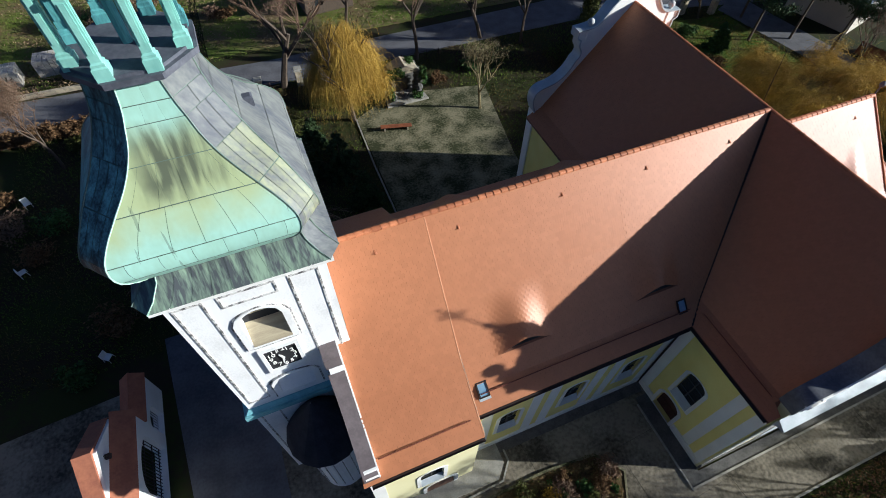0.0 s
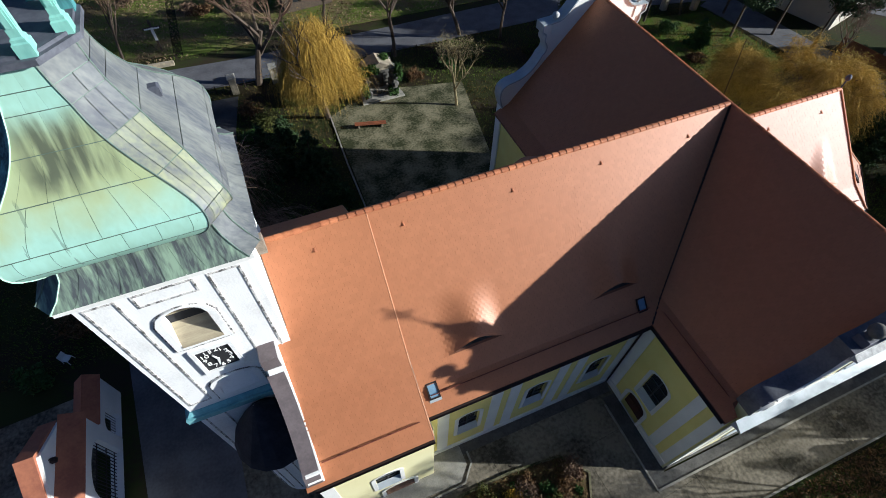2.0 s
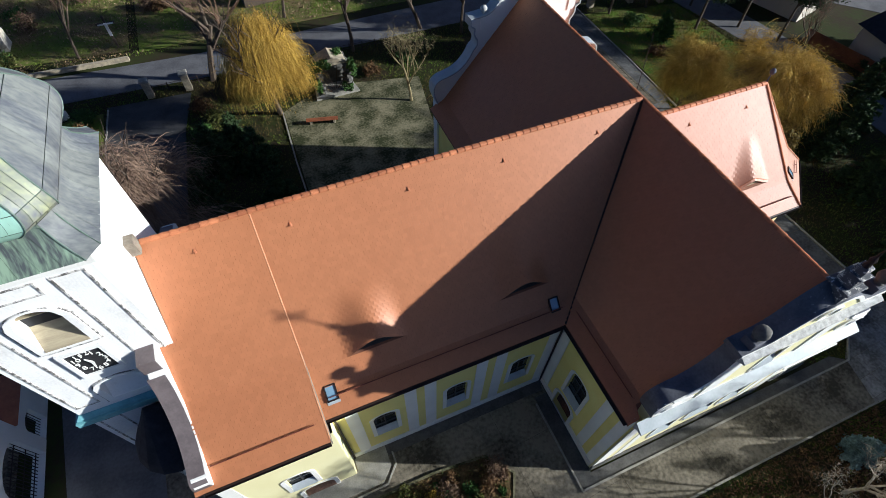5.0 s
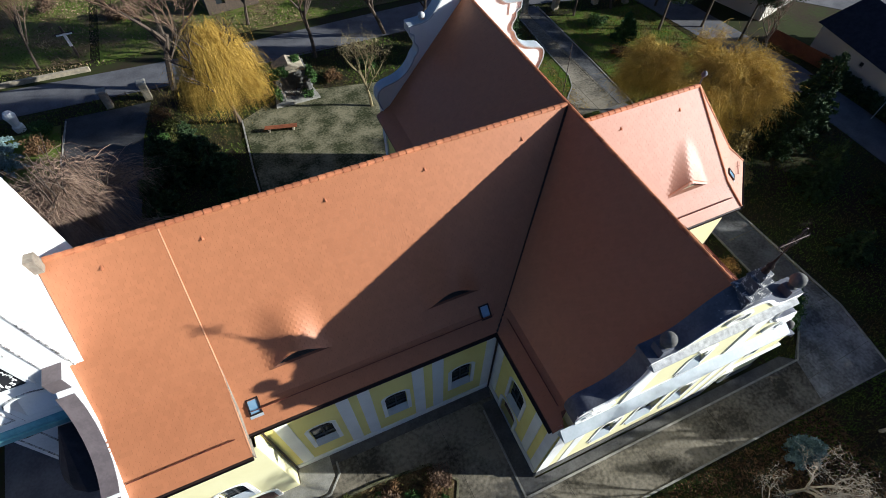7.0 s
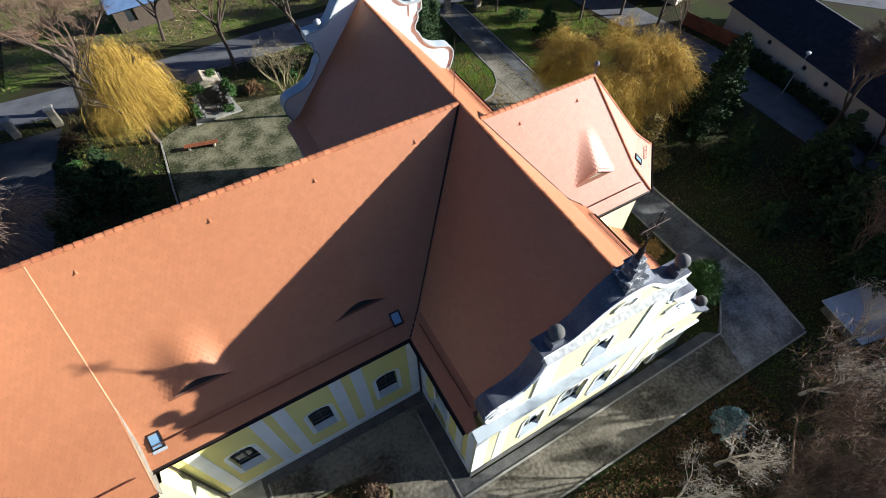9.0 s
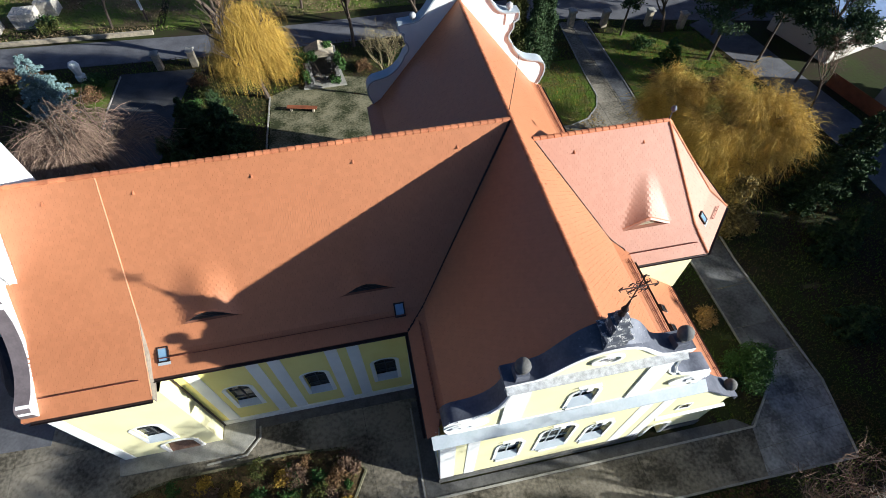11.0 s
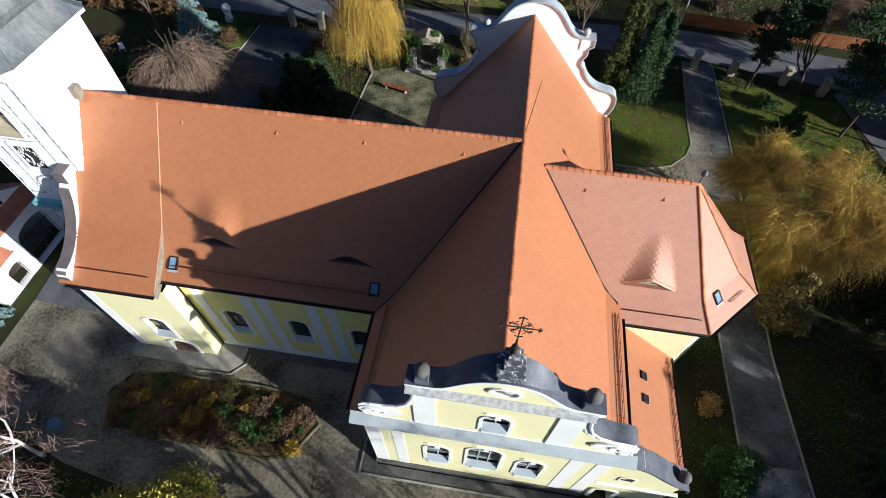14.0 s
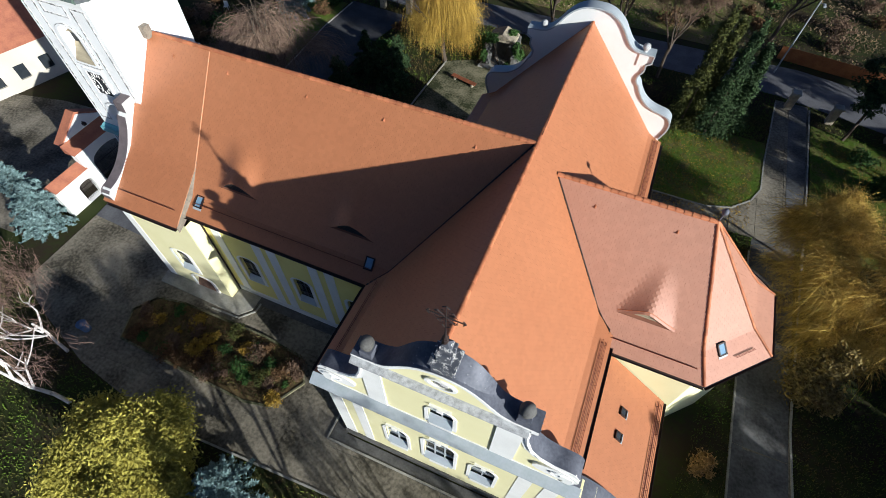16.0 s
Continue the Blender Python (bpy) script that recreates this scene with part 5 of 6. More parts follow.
skylight((0, 0), X, (0, -1), ZR, prof, -18.2, 5.6, 0.27, 0.38, roofs["nave_roof"])
skylight((0, 0), X, (0, -1), ZR, prof, -6.75, 5.5, 0.27, 0.38, roofs["nave_roof"])
for y in (-6.75, -8.05):
    skylight((6.0, 0), Y, (1, 0), 8.25, lean, y, 2.3, 0.22, 0.25, roofs["annex_roof"], "glass")
p, r, c = Vector(AP[0]), Vector(AP[1]), Vector((XA, 0))
e2 = (r - p).normalized()
n2 = Vector((e2.y, -e2.x))
reach = (p - c).dot(n2)
facet = lambda q: prof_apse(np.asarray(q) * 4.75 / reach)
skylight((XA, 0), tuple(e2), tuple(n2), ZA, facet, -0.2, reach * 0.78, 0.24, 0.34, roofs["apse_roof"])
snow_guard((XA, 0), tuple(e2), tuple(n2), ZA, facet, reach * 0.88, 0.5, 1.7, roofs["apse_roof"])


def eyebrow_front(base, e, n, zr, f, s0, q0, half, high, peak, parent, mat):
    """The upright louvred face of a curved dormer."""
    V, k = [], 18
    form = lambda u: high * (max(0, math.cos(u * math.pi / 2)) ** peak if peak > 0 else max(0, 1 - math.sqrt(u * u + 0.012)) ** -peak)
    P = lambda u, h, q: (base[0] + e[0] * (s0 + u * half) + n[0] * q, base[1] + e[1] * (s0 + u * half) + n[1] * q, zr - float(f(q0)) + h)
    for i in range(k + 1):
        u = -1 + 2 * i / k
        h = form(u)
        V += [P(u, -0.05, q0 - 0.03), P(u, max(h - 0.03, -0.04), q0 - 0.03)]
    d = new("eyebrow_dormer")
    d.parent = parent
    make("louvre_face", V, [(2 * i, 2 * i + 2, 2 * i + 3, 2 * i + 1) for i in range(k)], M[mat], d)
    for j in (0.25, 0.45, 0.65):
        w = math.acos(j ** (1 / peak)) * 2 / math.pi * 0.96 if peak > 0 else (1 - j ** (-1 / peak)) * 0.96
        solid("louvre_slat", tube([P(-w, high * j - 0.03, q0), P(w, high * j - 0.03, q0)], 0.018, 0.018, 4), M["darkbar" if mat == "black" else mat], d)
    if mat != "black":
        # flat black triangle: the opening's inner dark is painted, not cut
        solid("louvre_opening", ([P(-0.2, high * 0.62, q0 - 0.01), P(0.2, high * 0.62, q0 - 0.01), P(0.0, high * 0.93, q0 - 0.01)], [(0, 1, 2)]), M["black"], d)
    rim = [P(-1 + i / 9, form(-1 + i / 9), q0 + 0.02) for i in range(19)]
    solid("rim", tube(rim, 0.016, 0.016, 5), M["ridge"], d)


for s0 in (-15.65, -8.15):
    eyebrow_front((0, 0), X, (0, 1), ZR, prof, s0, 4.68, 1.6, 0.76, 2.0, roofs["nave_roof"], "black")
    eyebrow_front((0, 0), X, (0, -1), ZR, prof, s0, 4.68, 1.6, 0.76, 2.0, roofs["nave_roof"], "black")
eyebrow_front((0, 0), X, (0, -1), ZA, prof_apse, 7.65, 3.2, 1.45, 0.75, -1.15, roofs["apse_roof"], "louvre")
solid("finial", joined(tube([(XA, 0, ZA), (XA, 0, ZA + 0.9)], 0.035), lathe([(0.02, ZA + 0.5), (0.13, ZA + 0.6), (0.16, ZA + 0.72), (0.1, ZA + 0.85), (0.02, ZA + 0.9)], XA, 0)), M["slate"], roofs["apse_roof"])
solid("lightning_rod", tube([(0.05, 0.6, ZR + 0.05), (0.4, 1.2, ZR + 2.6)], 0.02, 0.012, 5), M["iron"], roofs["transept_roof"])


# ---- plants ----
def quads(C, size, rng, flat=0.0, aspect=1.6):
    """Loose leaves: a small bent quad at each centre."""
    n = len(C)
    a = rng.normal(size=(n, 3))
    a[:, 2] *= 1 - flat
    a /= np.linalg.norm(a, axis=1, keepdims=True) + 1e-9
    b = np.cross(a, rng.normal(size=(n, 3)))
    b /= np.linalg.norm(b, axis=1, keepdims=True) + 1e-9
    s = size * (0.6 + 0.8 * rng.random((n, 1)))
    V = np.stack((C - a * s * aspect, C - b * s * 0.55, C + a * s * aspect, C + b * s * 0.55), 1).reshape(-1, 3)
    F = np.arange(4 * n).reshape(n, 4)
    return V.tolist(), F.tolist()


def limb_tree(rng, base, h, r, spread, levels=4, n0=5, lean_out=0.7, up=0.25, start=0.3):
    """Tapering limbs that fork; returns tubes and the tips."""
    tubes, tips = [], []

    def grow_limb(p, d, ln, rad, lev):
        pts = [p]
        cur = d.copy()
        for _ in range(3):
            cur = (cur + Vector(rng.normal(scale=0.13, size=3)) + Vector((0, 0, up * 0.2))).normalized()
            pts.append(pts[-1] + cur * ln / 3)
        tubes.append((tube([tuple(q) for q in pts], rad, rad * 0.55, 6 if lev < 2 else 4 if lev < 3 else 3), lev))
        if lev >= levels:
            tips.append(pts[-1])
            return
        for k in range(3 if lev else n0):
            f = 0.4 + 0.6 * rng.random()
            q = pts[1].lerp(pts[3], f) if lev else pts[0].lerp(pts[3], start + (1 - start) * f)
            side = Vector(rng.normal(size=3)).cross(cur).normalized()
            nd = (cur * (1 - lean_out * 0.6) + side * lean_out * spread + Vector((0, 0, up))).normalized()
            grow_limb(q, nd, ln * (0.62 + 0.2 * rng.random()), rad * (0.55 if lev < 2 else 0.38), lev + 1)
        if lev:
            tips.append(pts[-1])
    grow_limb(Vector(base), Vector((0, 0, 1)), h * 0.5, r, 0)
    return tubes, tips


def bare_tree(name, label, x, y, h, seed, bark="bark", twig="twig", spread=0.9, r=None, levels=None, lift=0.5):
    rng = np.random.default_rng(seed)
    t = thing(name, label, "tree", (x, y, 0))
    tubes, tips = limb_tree(rng, (0, 0, -0.1), h, r or h * 0.022, spread, levels or (5 if h >= 8 else 4), up=lift)
    for q, l in tubes:
        if l < (3 if bark == "birch" else 2):
            solid("limb" if l else "trunk", q, M[bark], t)
    V, F = joined(*[q for q, l in tubes if l >= (3 if bark == "birch" else 2)])
    T = []
    for p in tips:
        for _ in range(3 if h < 6.5 else 7 if bark == "birch" else 16):
            d = Vector(rng.normal(size=3)) + Vector((0, 0, 0.6))
            a = d.orthogonal().normalized() * 0.011
            q = p + Vector(rng.normal(scale=0.12, size=3))
            m = q + d.normalized() * h * (0.03 + 0.04 * rng.random())
            e = m + Vector(rng.normal(scale=0.25, size=3)) + d.normalized() * h * 0.02 - Vector((0, 0, 0.15))
            T.append(([tuple(q - a), tuple(q + a), tuple(m + a * 0.6), tuple(m - a * 0.6), tuple(e)], [(0, 1, 2, 3), (3, 2, 4)]))
    make("crown", *joined((V, F), *T), M[twig], t)
    return t


def conifer(name, label, x, y, h, r, seed, mat="needle", n=2600, size=0.11, droop=0.25, base=0.06):
    rng = np.random.default_rng(seed)
    t = thing(name, label, "tree", (x, y, 0))
    solid("trunk", tube([(0, 0, -0.1), (0, 0, h * 0.5), (0, 0, h * 0.97)], h * 0.018, 0.02, 7), M["bark"], t)
    C = []
    tiers = max(8, int(h * 2.2))
    for i in range(tiers):
        f = base + (1 - base) * (i / tiers)
        reach = r * (1 - f) ** 0.85 + 0.12
        for k in range(max(5, int(13 * (1 - f)) + 4)):
            a = rng.random() * math.tau
            ln = reach * (0.7 + 0.45 * rng.random())
            m = max(6, int(n / tiers / 11 * (0.4 + ln / r)))
            w = np.sqrt(rng.random(m))
            sp = rng.normal(scale=0.10 + 0.07 * ln, size=m) * (1.15 - w)
            C.append(np.stack((np.cos(a) * w * ln - np.sin(a) * sp, np.sin(a) * w * ln + np.cos(a) * sp, f * h - droop * ln * w ** 1.4 + rng.normal(scale=0.07, size=m)), 1))
    V, F = quads(np.concatenate(C), size if h < 7 else size * 1.4, rng, 0.3)
    make("crown", V, F, M[mat], t)
    return t


def leafy(name, label, x, y, clumps, n, size, seed, mat, trunk=None, category="bush", ragged=0.2):
    """Clumps of small leaves with gaps between them, on a few stems."""
    rng = np.random.default_rng(seed)
    t = thing(name, label, category, (x, y, 0))
    C = []
    for cx, cy, cz, rx, rz in clumps:
        m = int(n / len(clumps))
        sub = rng.normal(size=(14, 3))
        sub /= np.linalg.norm(sub, axis=1, keepdims=True)
        sub *= (0.5 + 0.4 * rng.random((14, 1)))
        pick = sub[rng.integers(0, 14, m)] + rng.normal(scale=ragged, size=(m, 3))
        C.append(np.array((cx, cy, cz)) + pick * np.array((rx, rx, rz)))
    C = np.concatenate(C)
    C[:, 2] = np.maximum(C[:, 2], 0.03)
    V, F = quads(C, size, rng, 0.2)
    make("crown", V, F, M[mat], t)
    if category == "tree":
        top = max(c[2] for c in clumps)
        solid("trunk", tube([(0, 0, -0.1), (0.1, 0.05, top * 0.5), (0, 0, top * 0.97)], trunk or 0.1, 0.03, 7), M["bark"], t)
        for cx, cy, cz, rx, rz in clumps[:12]:
            if cx or cy:
                solid("limb", tube([(0, 0, cz * 0.72), (cx * 0.5, cy * 0.5, cz * 0.9), (cx, cy, cz)], (trunk or 0.1) * 0.4, 0.015, 5), M["bark"], t)
        return t
    st = [tube([(0, 0, -0.1), (cx * 0.6, cy * 0.6, cz * 0.6), (cx, cy, cz)], trunk or 0.03, 0.015, 5) for cx, cy, cz, rx, rz in clumps[:12]]
    solid("trunk", joined(*st), M["bark"], t)
    return t


def willow(name, label, x, y, h, r, seed, mat="willow", strands=1500, low=0.12, width=0.022, tufts=46, loose=0.5, wide=1.0, arc=0.2):
    """Fine hanging twigs in uneven tufts round a forked trunk."""
    rng = np.random.default_rng(seed)
    t = thing(name, label, "tree", (x, y, 0))
    tubes, tips = limb_tree(rng, (0, 0, -0.1), h * 1.0, h * 0.03, 0.9, 3, 6, 0.6, 0.45)
    solid("trunk", joined(*[q for q, l in tubes]), M["bark"], t)
    V, F = [], []
    tops = []
    for _ in range(tufts):
        a, u = rng.random() * math.tau, math.sqrt(rng.random())
        rr = r * (0.8 + 0.3 * rng.random()) * u * 0.78
        tops.append((a, u, Vector((math.cos(a) * rr * wide, math.sin(a) * rr, h * (1 - 0.5 * u ** 2.2) * (0.86 + 0.18 * rng.random()))), 0.2 + 0.7 * rng.random()))
    for i in range(strands):
        a, u, top, hang = tops[rng.integers(tufts)]
        g = rng.normal(scale=loose, size=3)
        q = top + Vector((g[0], g[1], g[2] * 0.6))
        d = Vector((math.cos(a) * u + rng.normal(scale=0.45), math.sin(a) * u + rng.normal(scale=0.45), 0.5 + rng.normal(scale=0.3)))
        if arc > 0.3:
            d.z *= 0.35
        ln = max(0.5, (q.z - h * low) * (1.4 if arc > 0.3 else 1.0) * hang * (0.45 + 0.6 * rng.random()))
        w = Vector(rng.normal(size=3)).normalized() * width * (0.6 + 0.8 * rng.random())
        k0, seg = len(V), 5
        for j in range(seg + 1):
            f = j / seg
            p = q + d * (r * arc * math.sin(f * math.pi / 2)) + Vector((0, 0, -ln * f ** 1.8))
            p.z = max(p.z, 0.05)
            ww = w * (1 - 0.7 * f)
            V += [tuple(p - ww), tuple(p + ww)]
        F += [(k0 + 2 * j, k0 + 2 * j + 1, k0 + 2 * j + 3, k0 + 2 * j + 2) for j in range(seg)]
    make("crown", V, F, M[mat], t)
    return t


def spray_willow(name, label, x, y, h, r, seed, mat, n=10, per=42, wide=0.013):
    """Forked limbs whose tips carry sprays of fine drooping twigs, uneven and half bare."""
    rng = np.random.default_rng(seed)
    t = thing(name, label, "tree", (x, y, 0))
    tubes, tips = limb_tree(rng, (0, 0, -0.1), h, h * 0.03, 1.15, 4, n, 0.85, 0.3, 0.25)
    m = max(max(math.hypot(p.x, p.y) for p in tips), 0.1)
    grown = r / m
    for q, l in tubes:
        if l < 2:
            solid("limb" if l else "trunk", ([(a * grown, b * grown, c) for a, b, c in q[0]], q[1]), M["bark"], t)
    parts = [([(a * grown, b * grown, c) for a, b, c in q[0]], q[1]) for q, l in tubes if l >= 2]
    make("branching", *joined(*parts), M["twig"], t)
    V, F = [], []
    for p in tips:
        p = Vector((p.x * grown, p.y * grown, p.z))
        full = rng.random() ** 2 * 2.2
        for _ in range(int(per * full)):
            q = p + Vector(rng.normal(scale=0.28, size=3))
            d = Vector((p.x, p.y, 0)).normalized() * 0.5 + Vector(rng.normal(scale=0.85, size=3)) + Vector((0, 0, 0.3))
            ln = 0.35 + 0.95 * rng.random()
            w = Vector(rng.normal(size=3)).normalized() * wide * (0.6 + 0.8 * rng.random())
            k0 = len(V)
            for j in range(5):
                f = j / 4
                c = q + d * ln * f * 0.7 + Vector((0, 0, -ln * 0.75 * f * f))
                c.z = max(c.z, 0.1)
                V += [tuple(c - w * (1 - 0.6 * f)), tuple(c + w * (1 - 0.6 * f))]
            F += [(k0 + 2 * j, k0 + 2 * j + 1, k0 + 2 * j + 3, k0 + 2 * j + 2) for j in range(4)]
    make("crown", V, F, M[mat], t)
    return t


willow("weeping_willow", "golden weeping willow with hanging yellow twigs", -16.0, 27.0, 9.2, 3.5, 5, strands=15000, low=0.05, tufts=90, width=0.010, loose=0.6)
spray_willow("large_willow", "wide ochre willow, half bare", 22.8, 8.2, 8.0, 6.6, 8, "willowdull", 12, 120, 0.012)
spray_willow("young_willow", "smaller ochre willow beside the path", 20.2, 13.0, 6.0, 3.2, 9, "willowdull", 8, 80, 0.012)
willow("weeping_tree", "bare grey-brown weeping tree", -27.0, 12.8, 9.8, 5.2, 12, "greytwig", 6500, 0.2, 0.014, 44, 0.5, 1.2, 0.42)
leafy("yellow_thuja", "yellow-green evergreen beside the apse path", 20.0, 2.0, [(0, 0, 1.6, 1.5, 1.6), (0.3, 0.2, 3.4, 1.3, 1.6), (-0.7, -0.5, 2.2, 1.3, 1.7), (0.8, -0.8, 1.4, 1.2, 1.3), (0, 0.3, 4.6, 0.8, 1.1)], 9000, 0.1, 4, "goldthuja", 0.08, "tree")
for i, (x, y, h) in enumerate(((9.2, 26.5, 11.5), (11.6, 26.2, 11), (13.2, 27.2, 9.0), (10.4, 28.2, 10))):
    leafy("thuja", "tall dark olive thuja by the lawn", x, y, [(0, 0, h * f, 1.35 * (1.05 - f) + 0.25, h * 0.16) for f in (0.1, 0.26, 0.42, 0.58, 0.74, 0.88)], 13000, 0.075, 20 + i, "thuja" if i in (0, 3) else "needle", 0.12, "tree")
# the far eastern conifers, x over 40, stand out of view to cast shade
for i, (x, y, h, r, m) in enumerate(((-19.0, 20.5, 4.6, 2.0, "needle"), (-22.3, 21.5, 5.2, 2.2, "needle"), (-20.5, 24.5, 3.5, 1.6, "needle"), (-23.8, 18.0, 4.2, 1.8, "needle"), (-18.0, 16.0, 3.8, 1.8, "needle"),
                                     (-36.6, 29.4, 6.2, 2.7, "bluespruce"), (-36.5, 24.5, 2.5, 1.5, "needle"), (-37.0, -7.0, 7.5, 2.3, "bluespruce"), (-10.6, -17.9, 4.6, 2.5, "bluespruce"),
                                     (26.5, 24.0, 3.4, 1.5, "leaf"), (9.4, -17.5, 2.2, 1.1, "bluespruce"),
                                     (27.5, -1.5, 5.5, 2.2, "needle"), (29.0, 3.5, 6, 2.4, "needle"), (24.5, -8.0, 3, 1.8, "needle"), (33, -6, 7, 2.8, "needle"), (33.5, -11, 13, 4.0, "needle"), (42, -17, 15, 4.4, "needle"), (34.5, -23, 12, 3.8, "needle"), (46, -26, 16, 4.6, "needle"), (47, -9, 13, 4.0, "needle"), (52, -15, 15, 4.4, "needle"), (32, -16, 9, 3.2, "needle"), (56, -22, 16, 4.6, "needle"), (32.5, 5, 8, 3.0, "needle"), (29.5, -11, 8, 3.0, "needle"), (30, -20, 11, 3.6, "needle"), (26.5, -15, 7, 2.8, "needle"))):
    conifer("blue_spruce" if m == "bluespruce" else "conifer", "blue-grey spruce with short stiff boughs" if m == "bluespruce" else "dark green conifer with layered drooping boughs", x, y, h, r, 40 + i, m, 16000 if m == "bluespruce" else 4500 if h < 5 else 9500, 0.075 if m == "bluespruce" else 0.11)
for i, (x, y, h, r) in enumerate(((24.0, 30.5, 10, 2.6), (31.5, 24.0, 11, 3.4), (36.5, 22.5, 12, 3.6), (41.5, 31, 12, 3.6), (34.5, 28.5, 11, 3.0), (38.5, 18.5, 11, 3.2))):
    pr = random.Random(500 + i)
    r *= 1.2
    leafy("pine", "dark pine with a bare lower trunk", x, y, [(pr.uniform(-r, r) * 0.75, pr.uniform(-r, r) * 0.75, h * pr.uniform(0.5, 0.95), r * pr.uniform(0.3, 0.5), h * 0.07) for _ in range(18)], 17000, 0.1, 520 + i, "needle", 0.16, "tree")
# mostly unseen conifers, added to throw shade on paths, paving and drive
for i, (x, y, h, r) in enumerate(((29, -24, 10, 3.4), (33, -29, 12, 3.8), (26, -29, 9, 3.2), (39, -33, 13, 4.0), (24, -22.5, 7, 2.8), (44, -36, 14, 4.2), (50, -18, 20, 5), (44, -21, 17, 4.6), (57, -16, 21, 5), (60, -20, 22, 5), (53, -25, 19, 5), (39.5, -15, 13, 4), (-3, -22.5, 9, 2.8), (24.5, -20.4, 7.2, 3.2), (27.8, -22.2, 9, 3.4), (32, -24.5, 10.5, 3.8))):
    conifer("conifer", "dark green conifer with layered drooping boughs", x, y, h, r, 540 + i, "needle", 6500)
leafy("evergreen_bush", "dark green rounded bush at the path corner", 15.0, -9.6, [(0, 0, 1.1, 1.3, 1.1), (0.6, 0.5, 1.7, 1.0, 0.9), (-0.6, 0.3, 1.5, 1.0, 1.0), (0.2, -0.7, 1.0, 1.1, 0.9), (0.1, 0.1, 2.3, 0.8, 0.7)], 12000, 0.055, 61, "leaf")
leafy("brown_bush", "round dry brown bush on the grass", 14.6, -5.4, [(0, 0, 0.55, 0.75, 0.6), (0.2, 0.2, 0.7, 0.5, 0.5)], 2600, 0.06, 62, "goldleaf")
leafy("yellow_green_tree", "bushy tree with yellow-green leaves", -16.2, -18.5, [(0, 0, 3.2, 2.2, 1.7), (2.0, 0.6, 3.0, 1.7, 1.4), (-2.2, 0.4, 3.0, 1.8, 1.5), (0.3, 1.9, 2.8, 1.7, 1.3), (-1.6, -1.6, 3.4, 1.7, 1.3), (1.6, -1.5, 3.3, 1.7, 1.3), (0.2, 0.4, 4.3, 1.4, 1.0), (3.4, -0.6, 2.2, 1.2, 1.1)], 130000, 0.07, 63, "yellowgreen", 0.1, "tree", 0.24)
bare_tree("birch", "bare white-barked birch beside the drive", -26.5, -15.0, 8, 71, "birch", "redtwig", 1.0, 0.12)
bare_tree("birch", "bare white-barked birch beside the drive", -23.5, -17.6, 9, 72, "birch", "redtwig", 1.1, 0.14)
bare_tree("birch", "bare white-barked birch beside the drive", -29.5, -17.5, 9, 73, "birch", "redtwig", 1.0, 0.12)
# the tree at (4, -22.5) is out of view, added for its branch shadows
for i, (x, y, h) in enumerate(((-21.3, 34.8, 12), (-6.5, 34.5, 10), (2, 36, 11), (-12, 44, 9), (-34, 44, 8), (6, 33.5, 9), (29, 30, 8), (-3.6, 24.1, 6.2), (20.0, -17.5, 5.0), (15.0, -18.5, 5.0), (7.0, -18.8, 4.8), (26, -13, 6), (37, 14, 6), (-42, 30, 7), (17, 46, 10), (33, 42, 9), (4, -22.5, 10), (3.0, -18.6, 4.2), (39.6, -3.0, 8.5), (38.0, -7.6, 8))):
    if i in (7, 8, 9, 10, 17):
        bare_tree("bare_tree", "small leafless tree with crooked olive-brown branches" if i == 7 else "small leafless tree with pale crooked branches", x, y, h, 90 + i, "olivebark" if i == 7 else "palebark", "olivebark" if i == 7 else "palebark", 0.6, h * 0.026, 4, 0.4)
    else:
        bare_tree("bare_tree", "leafless brown tree in winter", x, y, h, 90 + i, "bark", "twig", 0.8, h * 0.03 if i == 0 else None)

hedge = random.Random(21)
for i in range(44):
    if i < 30:
        x, y = hedge.uniform(-58, 50), hedge.uniform(43.5, 60)
    else:
        x, y = hedge.uniform(-60, -38), hedge.uniform(6, 34)
    k = hedge.choice(["leafbrown", "leafbrown", "leaf", "thuja", "twig"])
    h = hedge.uniform(0.6, 1.6)
    leafy("garden_shrub", {"leafbrown": "dry brown garden shrub beyond the road", "leaf": "green garden shrub beyond the road", "thuja": "olive evergreen shrub in a garden", "twig": "bare twiggy shrub in a garden"}[k], x, y,
          [(hedge.uniform(-0.7, 0.7), hedge.uniform(-0.7, 0.7), h * 0.6, h * 0.8, h * 0.55) for _ in range(4)], 700, 0.1, 300 + i, k)
